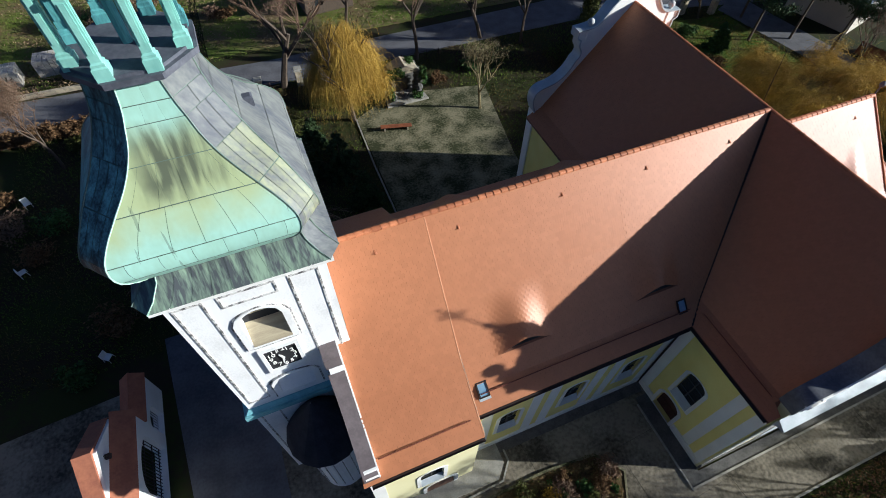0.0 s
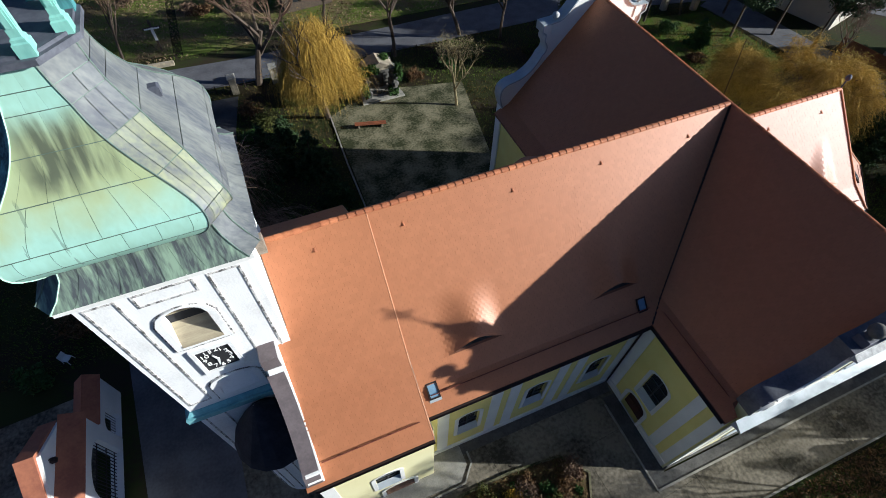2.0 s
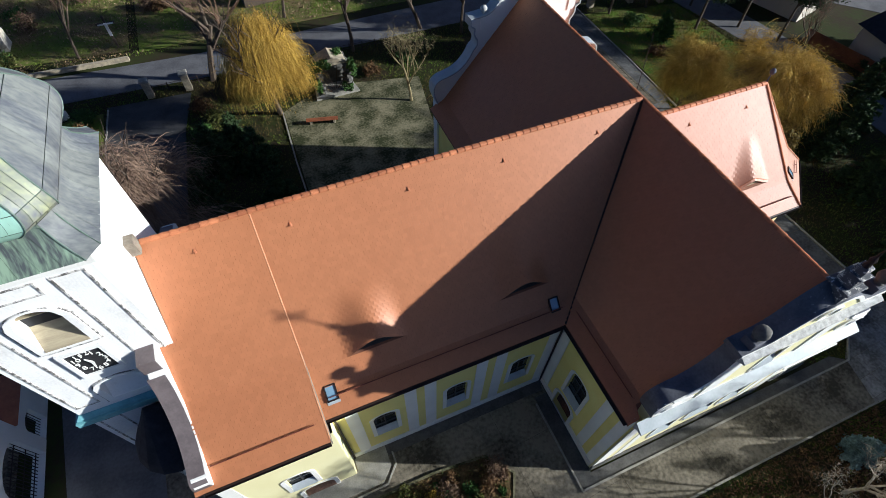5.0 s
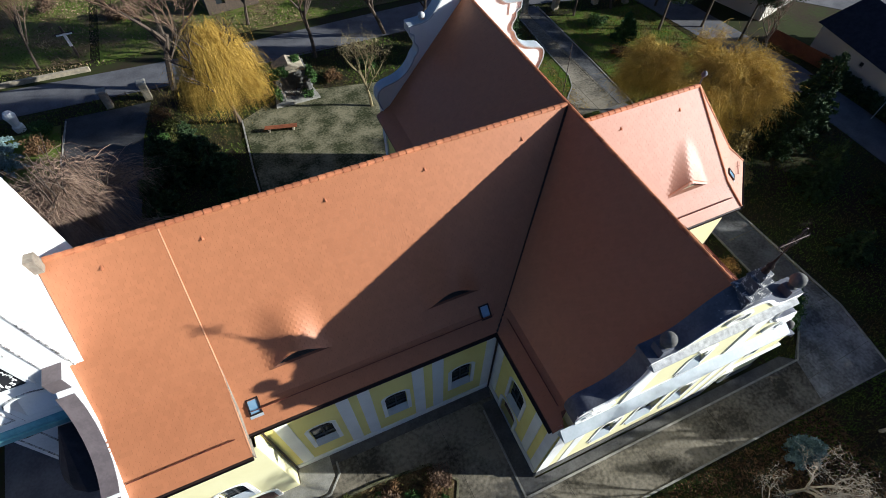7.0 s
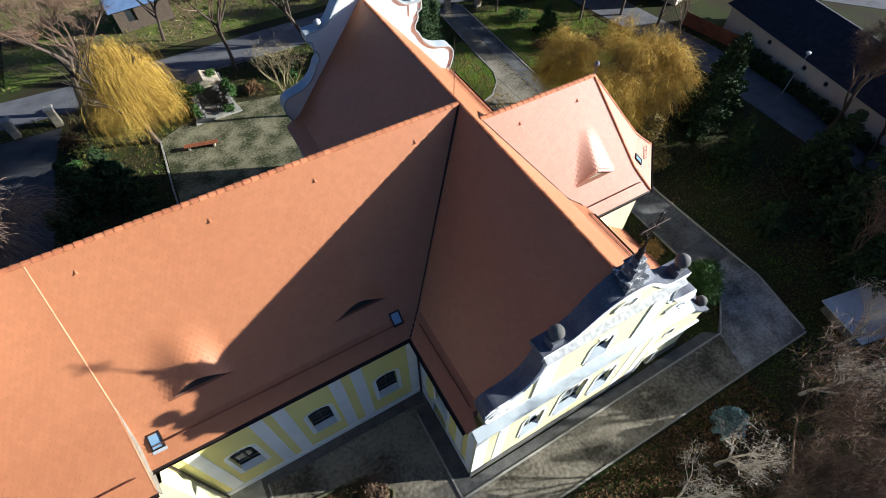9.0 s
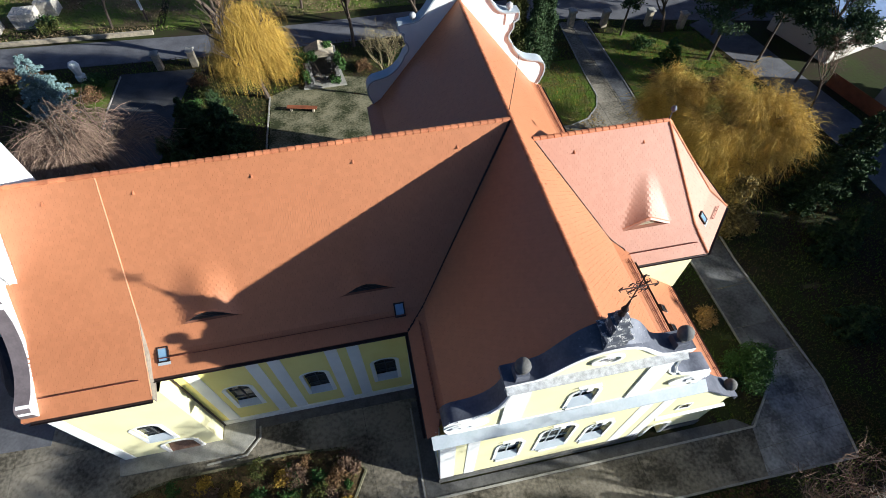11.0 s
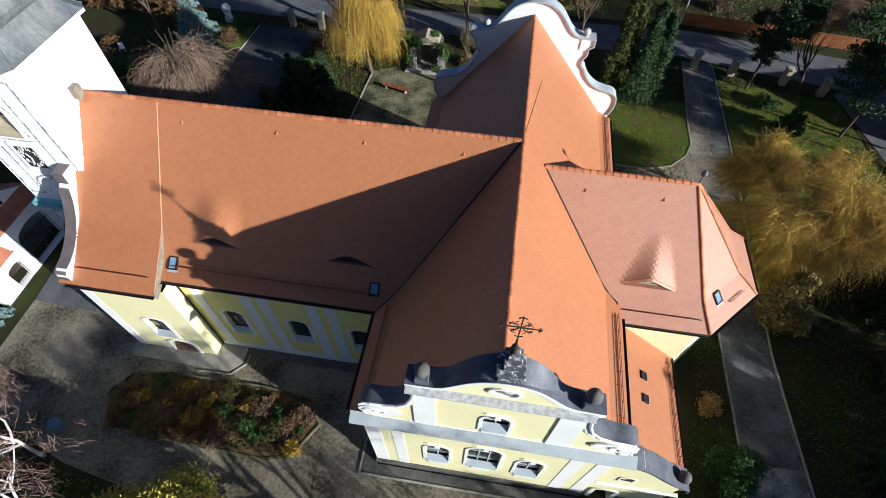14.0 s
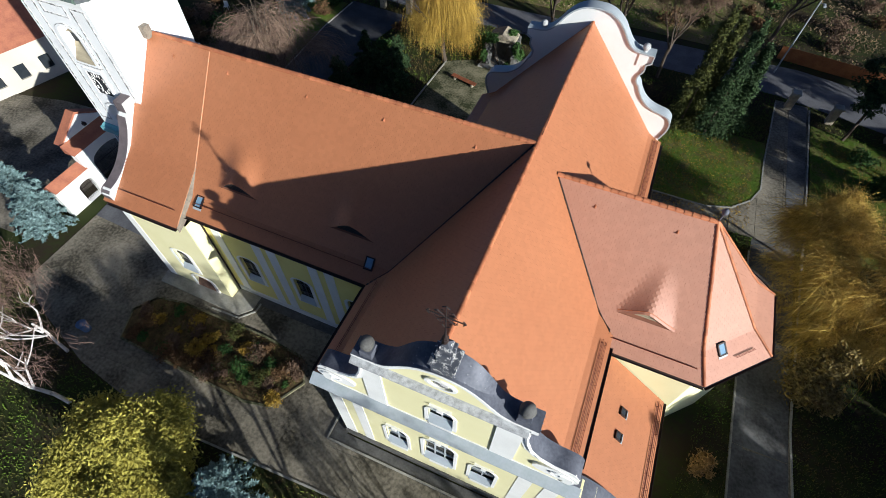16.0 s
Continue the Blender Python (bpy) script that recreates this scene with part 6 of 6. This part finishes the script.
for i, (x, y, m, h) in enumerate(((-22.6, 30.5, "leafbrown", 0.9), (-33.2, 30.2, "leafbrown", 1.0), (-33.6, 32.2, "leaf", 1.1), (-23.2, 26.5, "leaf", 0.7), (-18.5, 30.5, "leaf", 0.9), (-13.5, 30.8, "leaf", 0.8), (-6, 30, "leafbrown", 0.7), (-1.5, 30.5, "leaf", 1.0),
                                   (24.3, 21.5, "leafbrown", 0.8), (25.5, 27.5, "leaf", 1.0), (29.5, 19, "leafbrown", 0.9), (31, 12, "twig", 1.2), (30, -12, "leafbrown", 0.9), (26, 17.5, "leafbrown", 0.7), (-21.5, 28.5, "thuja", 1.0), (-22.5, 24.5, "leaf", 0.8))):
    leafy("churchyard_shrub", {"leafbrown": "dry brown shrub in the churchyard", "leaf": "green shrub in the churchyard grass", "leafyellow": "yellow-leaved shrub in the churchyard", "twig": "bare twiggy shrub in the churchyard", "thuja": "olive evergreen shrub in the churchyard"}[m], x, y,
          [(hedge.uniform(-0.6, 0.6), hedge.uniform(-0.6, 0.6), h * 0.6, h * 0.9, h * 0.6) for _ in range(4)], 1100, 0.08, 400 + i, m)

hd = random.Random(88)
leafy("hedge", "brown-green clipped hedge along the road", -46.5, 34.6, [(-6.5 + 1.1 * k, hd.uniform(-0.3, 0.3), 0.8, 0.9, 0.75) for k in range(13)], 14000, 0.09, 430, "leafbrown")
leafy("hedge", "dark clipped hedge along the side road house", 41.3, 2.0, [(0.17 * (k - 9), 1.0 * (k - 9), 0.7, 0.8, 0.65) for k in range(19)], 15000, 0.09, 432, "needle")
leafy("hedge", "low green hedge beside the drive", -39.5, 32.5, [(-1.6 + 1.0 * k, hd.uniform(-0.3, 0.3), 0.5, 0.8, 0.5) for k in range(4)], 4500, 0.08, 431, "thuja")

# flower bed
BED = [(-24.6, -10.7), (-23.6, -9.2), (-21.5, -8.8), (-14.6, -8.7), (-11.4, -9.0), (-10.2, -10.5), (-11.4, -12.7), (-13.2, -13.1), (-23.8, -12.8)]
bed = tagged(solid("flower_bed", plate(BED, "z", -0.1, 0.12), M["soil"]), "dark soil of the planted bed", "flower bed", kind="structure")
tagged(solid("kerb", ribbon(BED + BED[:2], 0.14, -0.1, 0.17), M["court"]), "weathered concrete kerb round the flower bed", "kerb", kind="structure")
rng = random.Random(9)
for i in range(58):
    x, y = rng.uniform(-23.8, -11.0), rng.uniform(-12.5, -9.2)
    m = rng.choice(["leaf", "leaf", "leafyellow", "leafyellow", "leafbrown", "leafbrown", "leafbrown", "thuja", "twig", "twig"])
    h = rng.uniform(0.2, 0.85)
    leafy("shrub", {"leaf": "small green shrub in the bed", "leafyellow": "yellow-leaved shrub in the bed", "leafbrown": "withered brown perennial in the bed", "thuja": "olive green shrub in the bed", "twig": "bare brown stems in the bed"}[m], x, y,
          [(rng.uniform(-0.25, 0.25), rng.uniform(-0.25, 0.25), h * 0.6, h * 0.75, h * 0.5) for _ in range(3)], 650, 0.05, 200 + i, m)

lr = np.random.default_rng(31)
LC = np.stack((lr.uniform(-24.2, -10.8, 3500), lr.uniform(-12.8, -8.9, 3500), 0.13 + 0.06 * lr.random(3500)), 1)
LC = LC[(LC[:, 0] > -24.0 + np.abs(LC[:, 1] + 10.8) * 0.3) & (LC[:, 0] < -10.5 - np.abs(LC[:, 1] + 10.7) * 0.55)]
tagged(make("green_litter", *quads(LC[::2] + np.array((0.05, 0.05, 0.02)), 0.05, lr, 0.3), M["thuja"]), "low green weeds over the bed", "weeds", kind="stuff")
tagged(make("leaf_litter", *quads(LC, 0.045, lr, 0.6), M["leafbrown"]), "dead brown stems and leaves over the bed", "leaf litter", kind="stuff")
GC = np.concatenate((np.stack((lr.uniform(7.2, 16.3, 3500), lr.uniform(15.2, 26.5, 3500), np.full(3500, 0.06)), 1), np.stack((lr.uniform(22, 33, 3500), lr.uniform(16, 29.5, 3500), np.full(3500, 0.06)), 1)))
SC = np.stack((lr.uniform(-2, 13, 9000), lr.uniform(-22, -15.9, 9000), 0.03 + 0.1 * lr.random(9000)), 1)
tagged(make("dead_leaves", *quads(SC, 0.07, lr, 0.6), M["leafbrown"]), "thick brown leaf litter under the small trees", "leaf litter", kind="stuff")
QC = np.stack((lr.uniform(-75, 46, 60000), lr.uniform(42.5, 68, 60000), 0.05 + 0.25 * lr.random(60000) ** 2), 1)
thick = np.sin(QC[:, 0] * 0.55) + np.sin(QC[:, 1] * 0.8 + QC[:, 0] * 0.2) + lr.normal(scale=0.7, size=len(QC)) > 0.2
tagged(make("dry_stalks", *quads(QC[thick], 0.065, lr, 0.1, 2.4), M["drystalk"]), "dry brown stalks and weeds in the gardens", "weeds", kind="stuff")
tagged(make("green_weeds", *quads(QC[~thick][::2], 0.07, lr, 0.1), M["blade"]), "green weeds in the gardens", "weeds", kind="stuff")
tagged(make("fallen_leaves", *quads(GC, 0.05, lr, 0.8), M["leafyellow"]), "pale fallen leaves scattered on the lawn", "leaves", kind="stuff")



def outside(P, poly):
    """Which of the points lie outside a polygon."""
    odd = np.zeros(len(P), bool)
    for (x0, y0), (x1, y1) in zip(poly, poly[1:] + poly[:1]):
        if y0 != y1:
            odd ^= ((y0 > P[:, 1]) != (y1 > P[:, 1])) & (P[:, 0] < (x1 - x0) * (P[:, 1] - y0) / (y1 - y0) + x0)
    return ~odd


LAWNS = [p for p in PAVED if p[0] in ((7, 16.6), (20.9, 14), (-36.2, 19))]
GP = np.concatenate([np.stack((lr.uniform(x0, x1, n), lr.uniform(y0, y1, n)), 1) for x0, x1, y0, y1, n in ((-46, 36, 8, 36, 95000), (10, 46, -30, 14, 75000), (-36, 22, -34, -12, 60000), (7, 34, 14, 31, 30000), (-75, 20, 42, 70, 60000))])
for poly in [p for p in PAVED if p not in LAWNS and p[0][1] < 42.5] + [BED, [(-29, -7), (-29, 7), (6, 7), (6, 13), (14, 5), (14, -5), (11, -13), (-6, -13), (-6, -7)]]:
    GP = GP[outside(GP, poly)]
n = len(GP)
hgt = (0.07 + 0.2 * lr.random(n) ** 2)[:, None]
ang = lr.random(n) * math.tau
side = np.stack((np.cos(ang), np.sin(ang), np.zeros(n)), 1) * (0.018 + 0.03 * lr.random((n, 1)))
foot = np.concatenate((GP, np.zeros((n, 1))), 1)
tip = foot + np.concatenate((lr.normal(scale=0.07, size=(n, 2)), hgt), 1)
make_grass = make("grass_blades", np.stack((foot - side, foot + side, tip), 1).reshape(-1, 3).tolist(), np.arange(3 * n).reshape(n, 3).tolist(), M["blade"])
tagged(make_grass, "short winter grass blades round the church", "grass", kind="stuff")

# ---- grounds ----
grotto = thing("grotto", "stone grotto with a pale slab roof and ivy", "grotto", (-10.1, 28.6, 0))
solid("grotto_floor", plate([(-2.2, -1.2), (2.2, -1.2), (1.8, 1.4), (-1.8, 1.4)], "z", 0.0, 0.22), M["kerb"], grotto)
rs = random.Random(5)
for sx in (-1, 1):
    for j in range(7):
        for k in range(2):
            a, w = rs.uniform(0.3, 0.45), rs.uniform(0.25, 0.4)
            x0, y0, z0 = sx * 1.45 - w + rs.uniform(-0.12, 0.12), -0.5 + k * 0.8, 0.2 + j * 0.42
            solid("boulder", lathe([(0.05, z0 - 0.05), (w * 0.9, z0 + 0.05), (w * 1.15, z0 + a * 0.5), (w * 0.8, z0 + a), (0.05, z0 + a + 0.06)], x0 + w, y0 + rs.uniform(-0.1, 0.1), 7), M["darkstone"], grotto)
solid("back_wall", box(-1.6, 0.9, 0.1, 1.6, 1.3, 3.2, 0.1), M["darkstone"], grotto)
solid("slab_roof", joined(box(-1.4, -0.6, 3.1, 1.4, 1.3, 3.3, 0.06), ([(-1.4, -0.6, 3.3), (1.4, -0.6, 3.3), (1.4, 1.3, 3.3), (-1.4, 1.3, 3.3), (0, -0.6, 3.9), (0, 1.3, 3.9)], [(0, 1, 4), (2, 3, 5), (1, 2, 5, 4), (3, 0, 4, 5)])), M["stone"], grotto)
leafy("ivy", "dark ivy hanging over the grotto", -10.1, 28.4, [(-1.8, 0, 2.4, 0.5, 1.0), (1.9, 0, 2.2, 0.5, 1.0), (-1.6, -0.5, 3.4, 0.6, 0.4), (1.2, -0.5, 0.6, 0.6, 0.4), (-1.7, -0.7, 1.2, 0.4, 0.9), (1.7, -0.7, 2.8, 0.4, 0.8), (-0.9, -0.6, 3.5, 0.7, 0.35), (0.9, 0.9, 3.6, 0.6, 0.3)], 7500, 0.07, 66, "leaf")
bench = thing("bench", "red-brown wooden bench on the court", "bench", (-12.6, 24.1, 0.02))
bench.rotation_euler = (0, 0, -0.25)
for k in range(3):
    solid("seat_slat", box(-1.5, -0.25 + 0.18 * k, 0.4, 1.5, -0.1 + 0.18 * k, 0.45, 0.01), M["wood"], bench)
for sx in (-1.1, 1.1):
    solid("leg", box(sx - 0.08, -0.2, 0, sx + 0.08, 0.25, 0.4), M["stone"], bench)
pl = None
for x, y in ((-27.3, 34.3), (-23.7, 34.2), (-19.6, 34.6), (19.0, 33.6), (22.8, 32.8), (28.0, 32.0), (31.5, 30.6)):
    if pl is None:
        pl = thing("gate_pillar", "stone gate pillar with a flat cap by the road", "pillar", (x, y, 0), "gate pillars")
        solid("shaft", box(-0.32, -0.32, -0.1, 0.32, 0.32, 1.75), M["stone"], pl)
        solid("cap", box(-0.42, -0.42, 1.75, 0.42, 0.42, 1.95, 0.06), M["kerb"], pl)
    else:
        copy_thing(pl, pose(x, y, 0))
post = None
for k in range(24):
    f = k / 23
    x, y = -37 + 33 * f, 34.2 + 0.5 * math.sin(f * 3)
    if post is None:
        post = thing("fence_post", "dark iron fence post along the road", "fence post", (x, y, 0), "road fence")
        solid("shaft", tube([(0, 0, -0.1), (0, 0, 1.0)], 0.04, 0.04, 6), M["iron"], post)
        solid("rail", joined(tube([(0, 0, 0.85), (1.43, 0.02, 0.85)], 0.02), tube([(0, 0, 0.4), (1.43, 0.02, 0.4)], 0.02)), M["iron"], post)
    else:
        copy_thing(post, pose(x, y, 0))
lamp = thing("street_lamp", "leaning grey street lamp on a tall pole", "street lamp", (17.6, 39.6, 0))
solid("pole", tube([(0, 0, -0.1), (0.1, -0.3, 8.0)], 0.09, 0.06, 8), M["zinc"], lamp)
solid("arm", tube([(0.1, -0.3, 7.8), (0.2, -1.6, 8.3)], 0.04), M["zinc"], lamp)
solid("lamp_head", box(0.1, -2.1, 8.22, 0.32, -1.5, 8.36, 0.04), M["zinc"], lamp)

side_lamp = thing("street_lamp", "slim street lamp with a white head by the side road", "street lamp", (40.4, 2.8, 0))
solid("pole", tube([(0, 0, -0.1), (0.05, 0, 4.4)], 0.06, 0.04, 8), M["zinc"], side_lamp)
solid("lamp_head", lathe([(0.05, 4.35), (0.2, 4.45), (0.22, 4.6), (0.05, 4.7)], 0.05, 0, 10), M["white"], side_lamp)
hut = thing("low_shed", "low shed with a flat blue-grey sheet roof on the grass", "shed", (23.2, -17.0, 0))
hut.rotation_euler = (0, 0, -0.2)
solid("shed_wall", box(-1.9, -1.5, -0.1, 1.9, 1.5, 0.95), M["darkstone"], hut)
solid("shed_roof", box(-2.2, -1.8, 0.95, 2.2, 1.8, 1.06, 0.03), M["sill"], hut)
cross = thing("wayside_cross", "pale wayside cross on a dark post by the road", "cross", (-30.0, 44.5, 0))
solid("post", box(-0.1, -0.1, -0.1, 0.1, 0.1, 3.6, 0.02), M["bark"], cross)
solid("arm", box(-0.9, -0.09, 2.7, 0.9, 0.09, 2.9, 0.02), M["bark"], cross)
solid("relief", joined(box(-0.14, -0.2, 1.5, 0.14, -0.1, 2.9, 0.03), box(-0.75, -0.18, 2.72, 0.75, -0.1, 2.86, 0.02)), M["white"], cross)
tagged(solid("garden_stone", lathe([(0.5, -0.1), (0.5, 0.5), (0.35, 0.6), (0.45, 1.2), (0.55, 1.6), (0.35, 2.0), (0.05, 2.15)], -35.2, 34.0, 9), M["white"]), "pale carved garden stone beside the spruce", "stone")
for x, y, a in ((-44.5, 26.0, 0.4), (-44.3, 18.5, 2.0), (-38.5, 8.8, 1.0)):
    ch = thing("plastic_chair", "white plastic garden chair on the grass", "chair", (x, y, 0), "garden chairs")
    ch.rotation_euler = (0, 0, a)
    solid("seat", box(-0.25, -0.25, 0.4, 0.25, 0.25, 0.45, 0.02), M["white"], ch)
    solid("backrest", box(-0.25, 0.21, 0.45, 0.25, 0.26, 0.9, 0.02), M["white"], ch)
    for lx in (-0.22, 0.22):
        for ly in (-0.22, 0.22):
            solid("leg", tube([(lx, ly, 0.42), (lx * 1.15, ly * 1.15, 0)], 0.025, 0.02, 5), M["white"], ch)
bs = random.Random(77)
for x, y, n in ((-43.5, 46.5, 5), (-48.0, 45.5, 6), (-41.5, 49.0, 4)):
    st = thing("block_stack", "stack of pale building blocks", "stack", (x, y, 0), "block stacks")
    for i in range(n):
        for j in range(4):
            for k in range(4):
                solid("block", box(-1.2 + 0.5 * i + bs.uniform(-0.03, 0.03), -1 + 0.5 * j, 0.45 * k, -0.74 + 0.5 * i, -0.54 + 0.5 * j, 0.45 * k + 0.42, 0.02), M["farwall"], st)
tagged(solid("garden_wall", ribbon([(-60, 42.6), (-38, 42.0), (-29, 41.6)], 0.3, -0.1, 0.45), M["stone"]), "low pale garden wall along the road", "wall", kind="structure")
can = thing("blue_bin", "dark blue bin beside the drive", "bin", (-26.5, -13.2, 0))
solid("bin_body", lathe([(0.28, 0.0), (0.33, 0.75), (0.35, 0.8)], 0, 0, 12), M["bluesheet"], can)
solid("bin_lid", lathe([(0.37, 0.8), (0.35, 0.87), (0.05, 0.95)], 0, 0, 12), M["bluesheet"], can)

# gatehouse and houses
gate = thing("gatehouse", "white gatehouse wall with arched openings and red tile caps", "gatehouse", (-35.45, 0, 0))


def gabled(x0, y0, x1, y1, z0, z1, ridge_along, mat, over=0.25):
    x0, y0, x1, y1 = x0 - over, y0 - over, x1 + over, y1 + over
    if ridge_along == "y":
        xm = (x0 + x1) / 2
        V = [(x0, y0, z0), (x1, y0, z0), (xm, y0, z1), (x0, y1, z0), (x1, y1, z0), (xm, y1, z1)]
    else:
        ym = (y0 + y1) / 2
        V = [(x0, y1, z0), (x0, y0, z0), (x0, ym, z1), (x1, y1, z0), (x1, y0, z0), (x1, ym, z1)]
    return V, [(0, 1, 2), (5, 4, 3), (0, 3, 4, 1), (1, 4, 5, 2), (2, 5, 3, 0)]


solid("gate_wall", plate(rect(-2.7, -0.2, 2.1, 4.35), "x", -0.7, 0.0, [arch(-1.9, 0.0, 1.3, 3.4, 0.8)]), M["white"], gate)
solid("skirt_roof", ([(-0.85, -2.9, 4.95), (0.2, -2.9, 4.3), (0.2, 2.3, 4.3), (-0.85, 2.3, 4.95), (-0.85, -2.9, 4.25), (-0.85, 2.3, 4.25)], [(0, 1, 2, 3), (0, 4, 1), (3, 2, 5), (4, 5, 2, 1), (0, 3, 5, 4)]), M["farroof"], gate)
solid("gate_gable", plate([(-2.6, 4.3), (2.0, 4.3), (2.0, 4.75), (-0.3, 6.2), (-2.6, 4.75)], "x", -1.1, -0.85), M["white"], gate)
solid("gate_roof", gabled(-1.75, -2.6, -1.12, 2.0, 4.75, 6.4, "x", M, 0.12), M["farroof"], gate)
solid("gate_lamp", joined(box(-0.85, -0.42, 5.2, -0.6, -0.18, 5.45, 0.04), tube([(-0.86, -0.3, 5.5), (-0.7, -0.3, 5.5)], 0.03)), M["iron"], gate)
for y0, y1, a0, a1 in ((2.1, 5.2, 2.15, 3.55), (-5.8, -2.7, -4.15, -2.75)):
    solid("side_wall", plate(rect(y0, -0.2, y1, 2.75), "x", -0.65, -0.02, [arch(a0, 0.0, a1, 1.95, 0.3)]), M["white"], gate)
    solid("wall_cap", ([(0.12, y0, 2.72), (0.12, y1 + 0.1, 2.72), (-0.6, y1 + 0.1, 3.3), (-0.6, y0, 3.3), (-1.3, y0, 2.72), (-1.3, y1 + 0.1, 2.72)], [(0, 1, 2, 3), (3, 2, 5, 4), (0, 3, 4), (1, 5, 2), (0, 4, 5, 1)]), M["farroof"], gate)
    solid("gate_leaf", joined(*[tube([(-0.35, a0 + 0.17 * k, 0.05), (-0.35, a0 + 0.17 * k, 1.7)], 0.02, 0.02, 4) for k in range(9)], tube([(-0.35, a0, 1.3), (-0.35, a1, 1.3)], 0.025, 0.025, 4)), M["iron"], gate)
solid("gate_leaf", joined(*[tube([(-0.35, -1.9 + 0.2 * k, 0.05), (-0.35, -1.9 + 0.2 * k, 2.5)], 0.025, 0.025, 4) for k in range(17)], *[tube([(-0.35, -1.9, z), (-0.35, 1.3, z)], 0.03, 0.03, 4) for z in (0.3, 1.2, 2.2)]), M["iron"], gate)


def house(x, y, rot, w, d, h, top, label, wall="farwall", roof="farroof", openings=True):
    t = thing("house", label, "house", (x, y, 0))
    t.rotation_euler = (0, 0, rot)
    holes = [rect(-w / 2 + 1.2 + 2.4 * k, 1.0, -w / 2 + 2.2 + 2.4 * k, 2.5) for k in range(int((w - 1.5) / 2.4))] if openings else [rect(u, 1.7, u + 0.5, 2.2) for u in (-7.0, -2.2, 0.6, 5.5)]
    for yy, s in ((-d / 2, 1), (d / 2 - 0.4, -1)):
        solid("wall", plate(rect(-w / 2, -0.2, w / 2, h), "y", yy, yy + 0.4, holes), M[wall], t)
        for hp in holes:
            solid("pane", plate(hp, "y", yy + 0.2, yy + 0.24), M["glass"], t)
    for xx in (-w / 2, w / 2 - 0.4):
        solid("wall", plate([(-d / 2 + 0.4, -0.2), (d / 2 - 0.4, -0.2), (d / 2 - 0.4, h), (0, top - 0.3), (-d / 2 + 0.4, h)], "x", xx, xx + 0.4), M[wall], t)
    solid("roof", gabled(-w / 2, -d / 2, w / 2, d / 2, h, top, "x", M, 0.45), M[roof], t)
    return t


house(-56, 9.5, 1.25, 14, 8, 4.2, 7.5, "pale house with an orange tile roof across the drive")
house(46.9, 1.6, 1.4, 24, 9, 2.9, 5.2, "long grey house with a dark roof beside the side road", "farwall", "blackslate", False)
house(49.3, 26.4, 0.265, 13.8, 8, 4, 6.5, "pale house behind the conifers", roof="bluesheet")
house(-13, 50, 0.1, 6, 4, 2.6, 4.2, "small dark shed with a blue sheet roof", "bark", "bluesheet")
house(-60, 58, 0.2, 12, 9, 4, 7.5, "village house with a red tile roof")
house(8, 60, 0.0, 14, 9, 4, 7.5, "village house with a red tile roof")
house(52, 62, -0.3, 12, 9, 4, 7.5, "village house with a red tile roof")
for k in range(3):
    t = thing("board_fence", "red-brown board fence beside the grey house", "fence", (41.6 + 0.43 * k, 16.2 - 2.4 * k, 0), "side road fence")
    t.rotation_euler = (0, 0, -1.39)
    for j in range(12):
        solid("board", box(-1.26 + 0.211 * j, -0.02, -0.05, -1.06 + 0.211 * j, 0.02, 1.5), M["wood"], t)
for k in range(9):
    f = k / 8
    t = thing("board_fence", "orange-brown board fence along the road", "fence", (19 + 20 * f, 42.4 - 2.6 * f, 0), "board fence")
    t.rotation_euler = (0, 0, math.atan2(-2.6, 20))
    for j in range(12):
        solid("board", box(-1.26 + 0.211 * j, -0.02, -0.05, -1.06 + 0.211 * j, 0.02, 1.5), M["fence"], t)
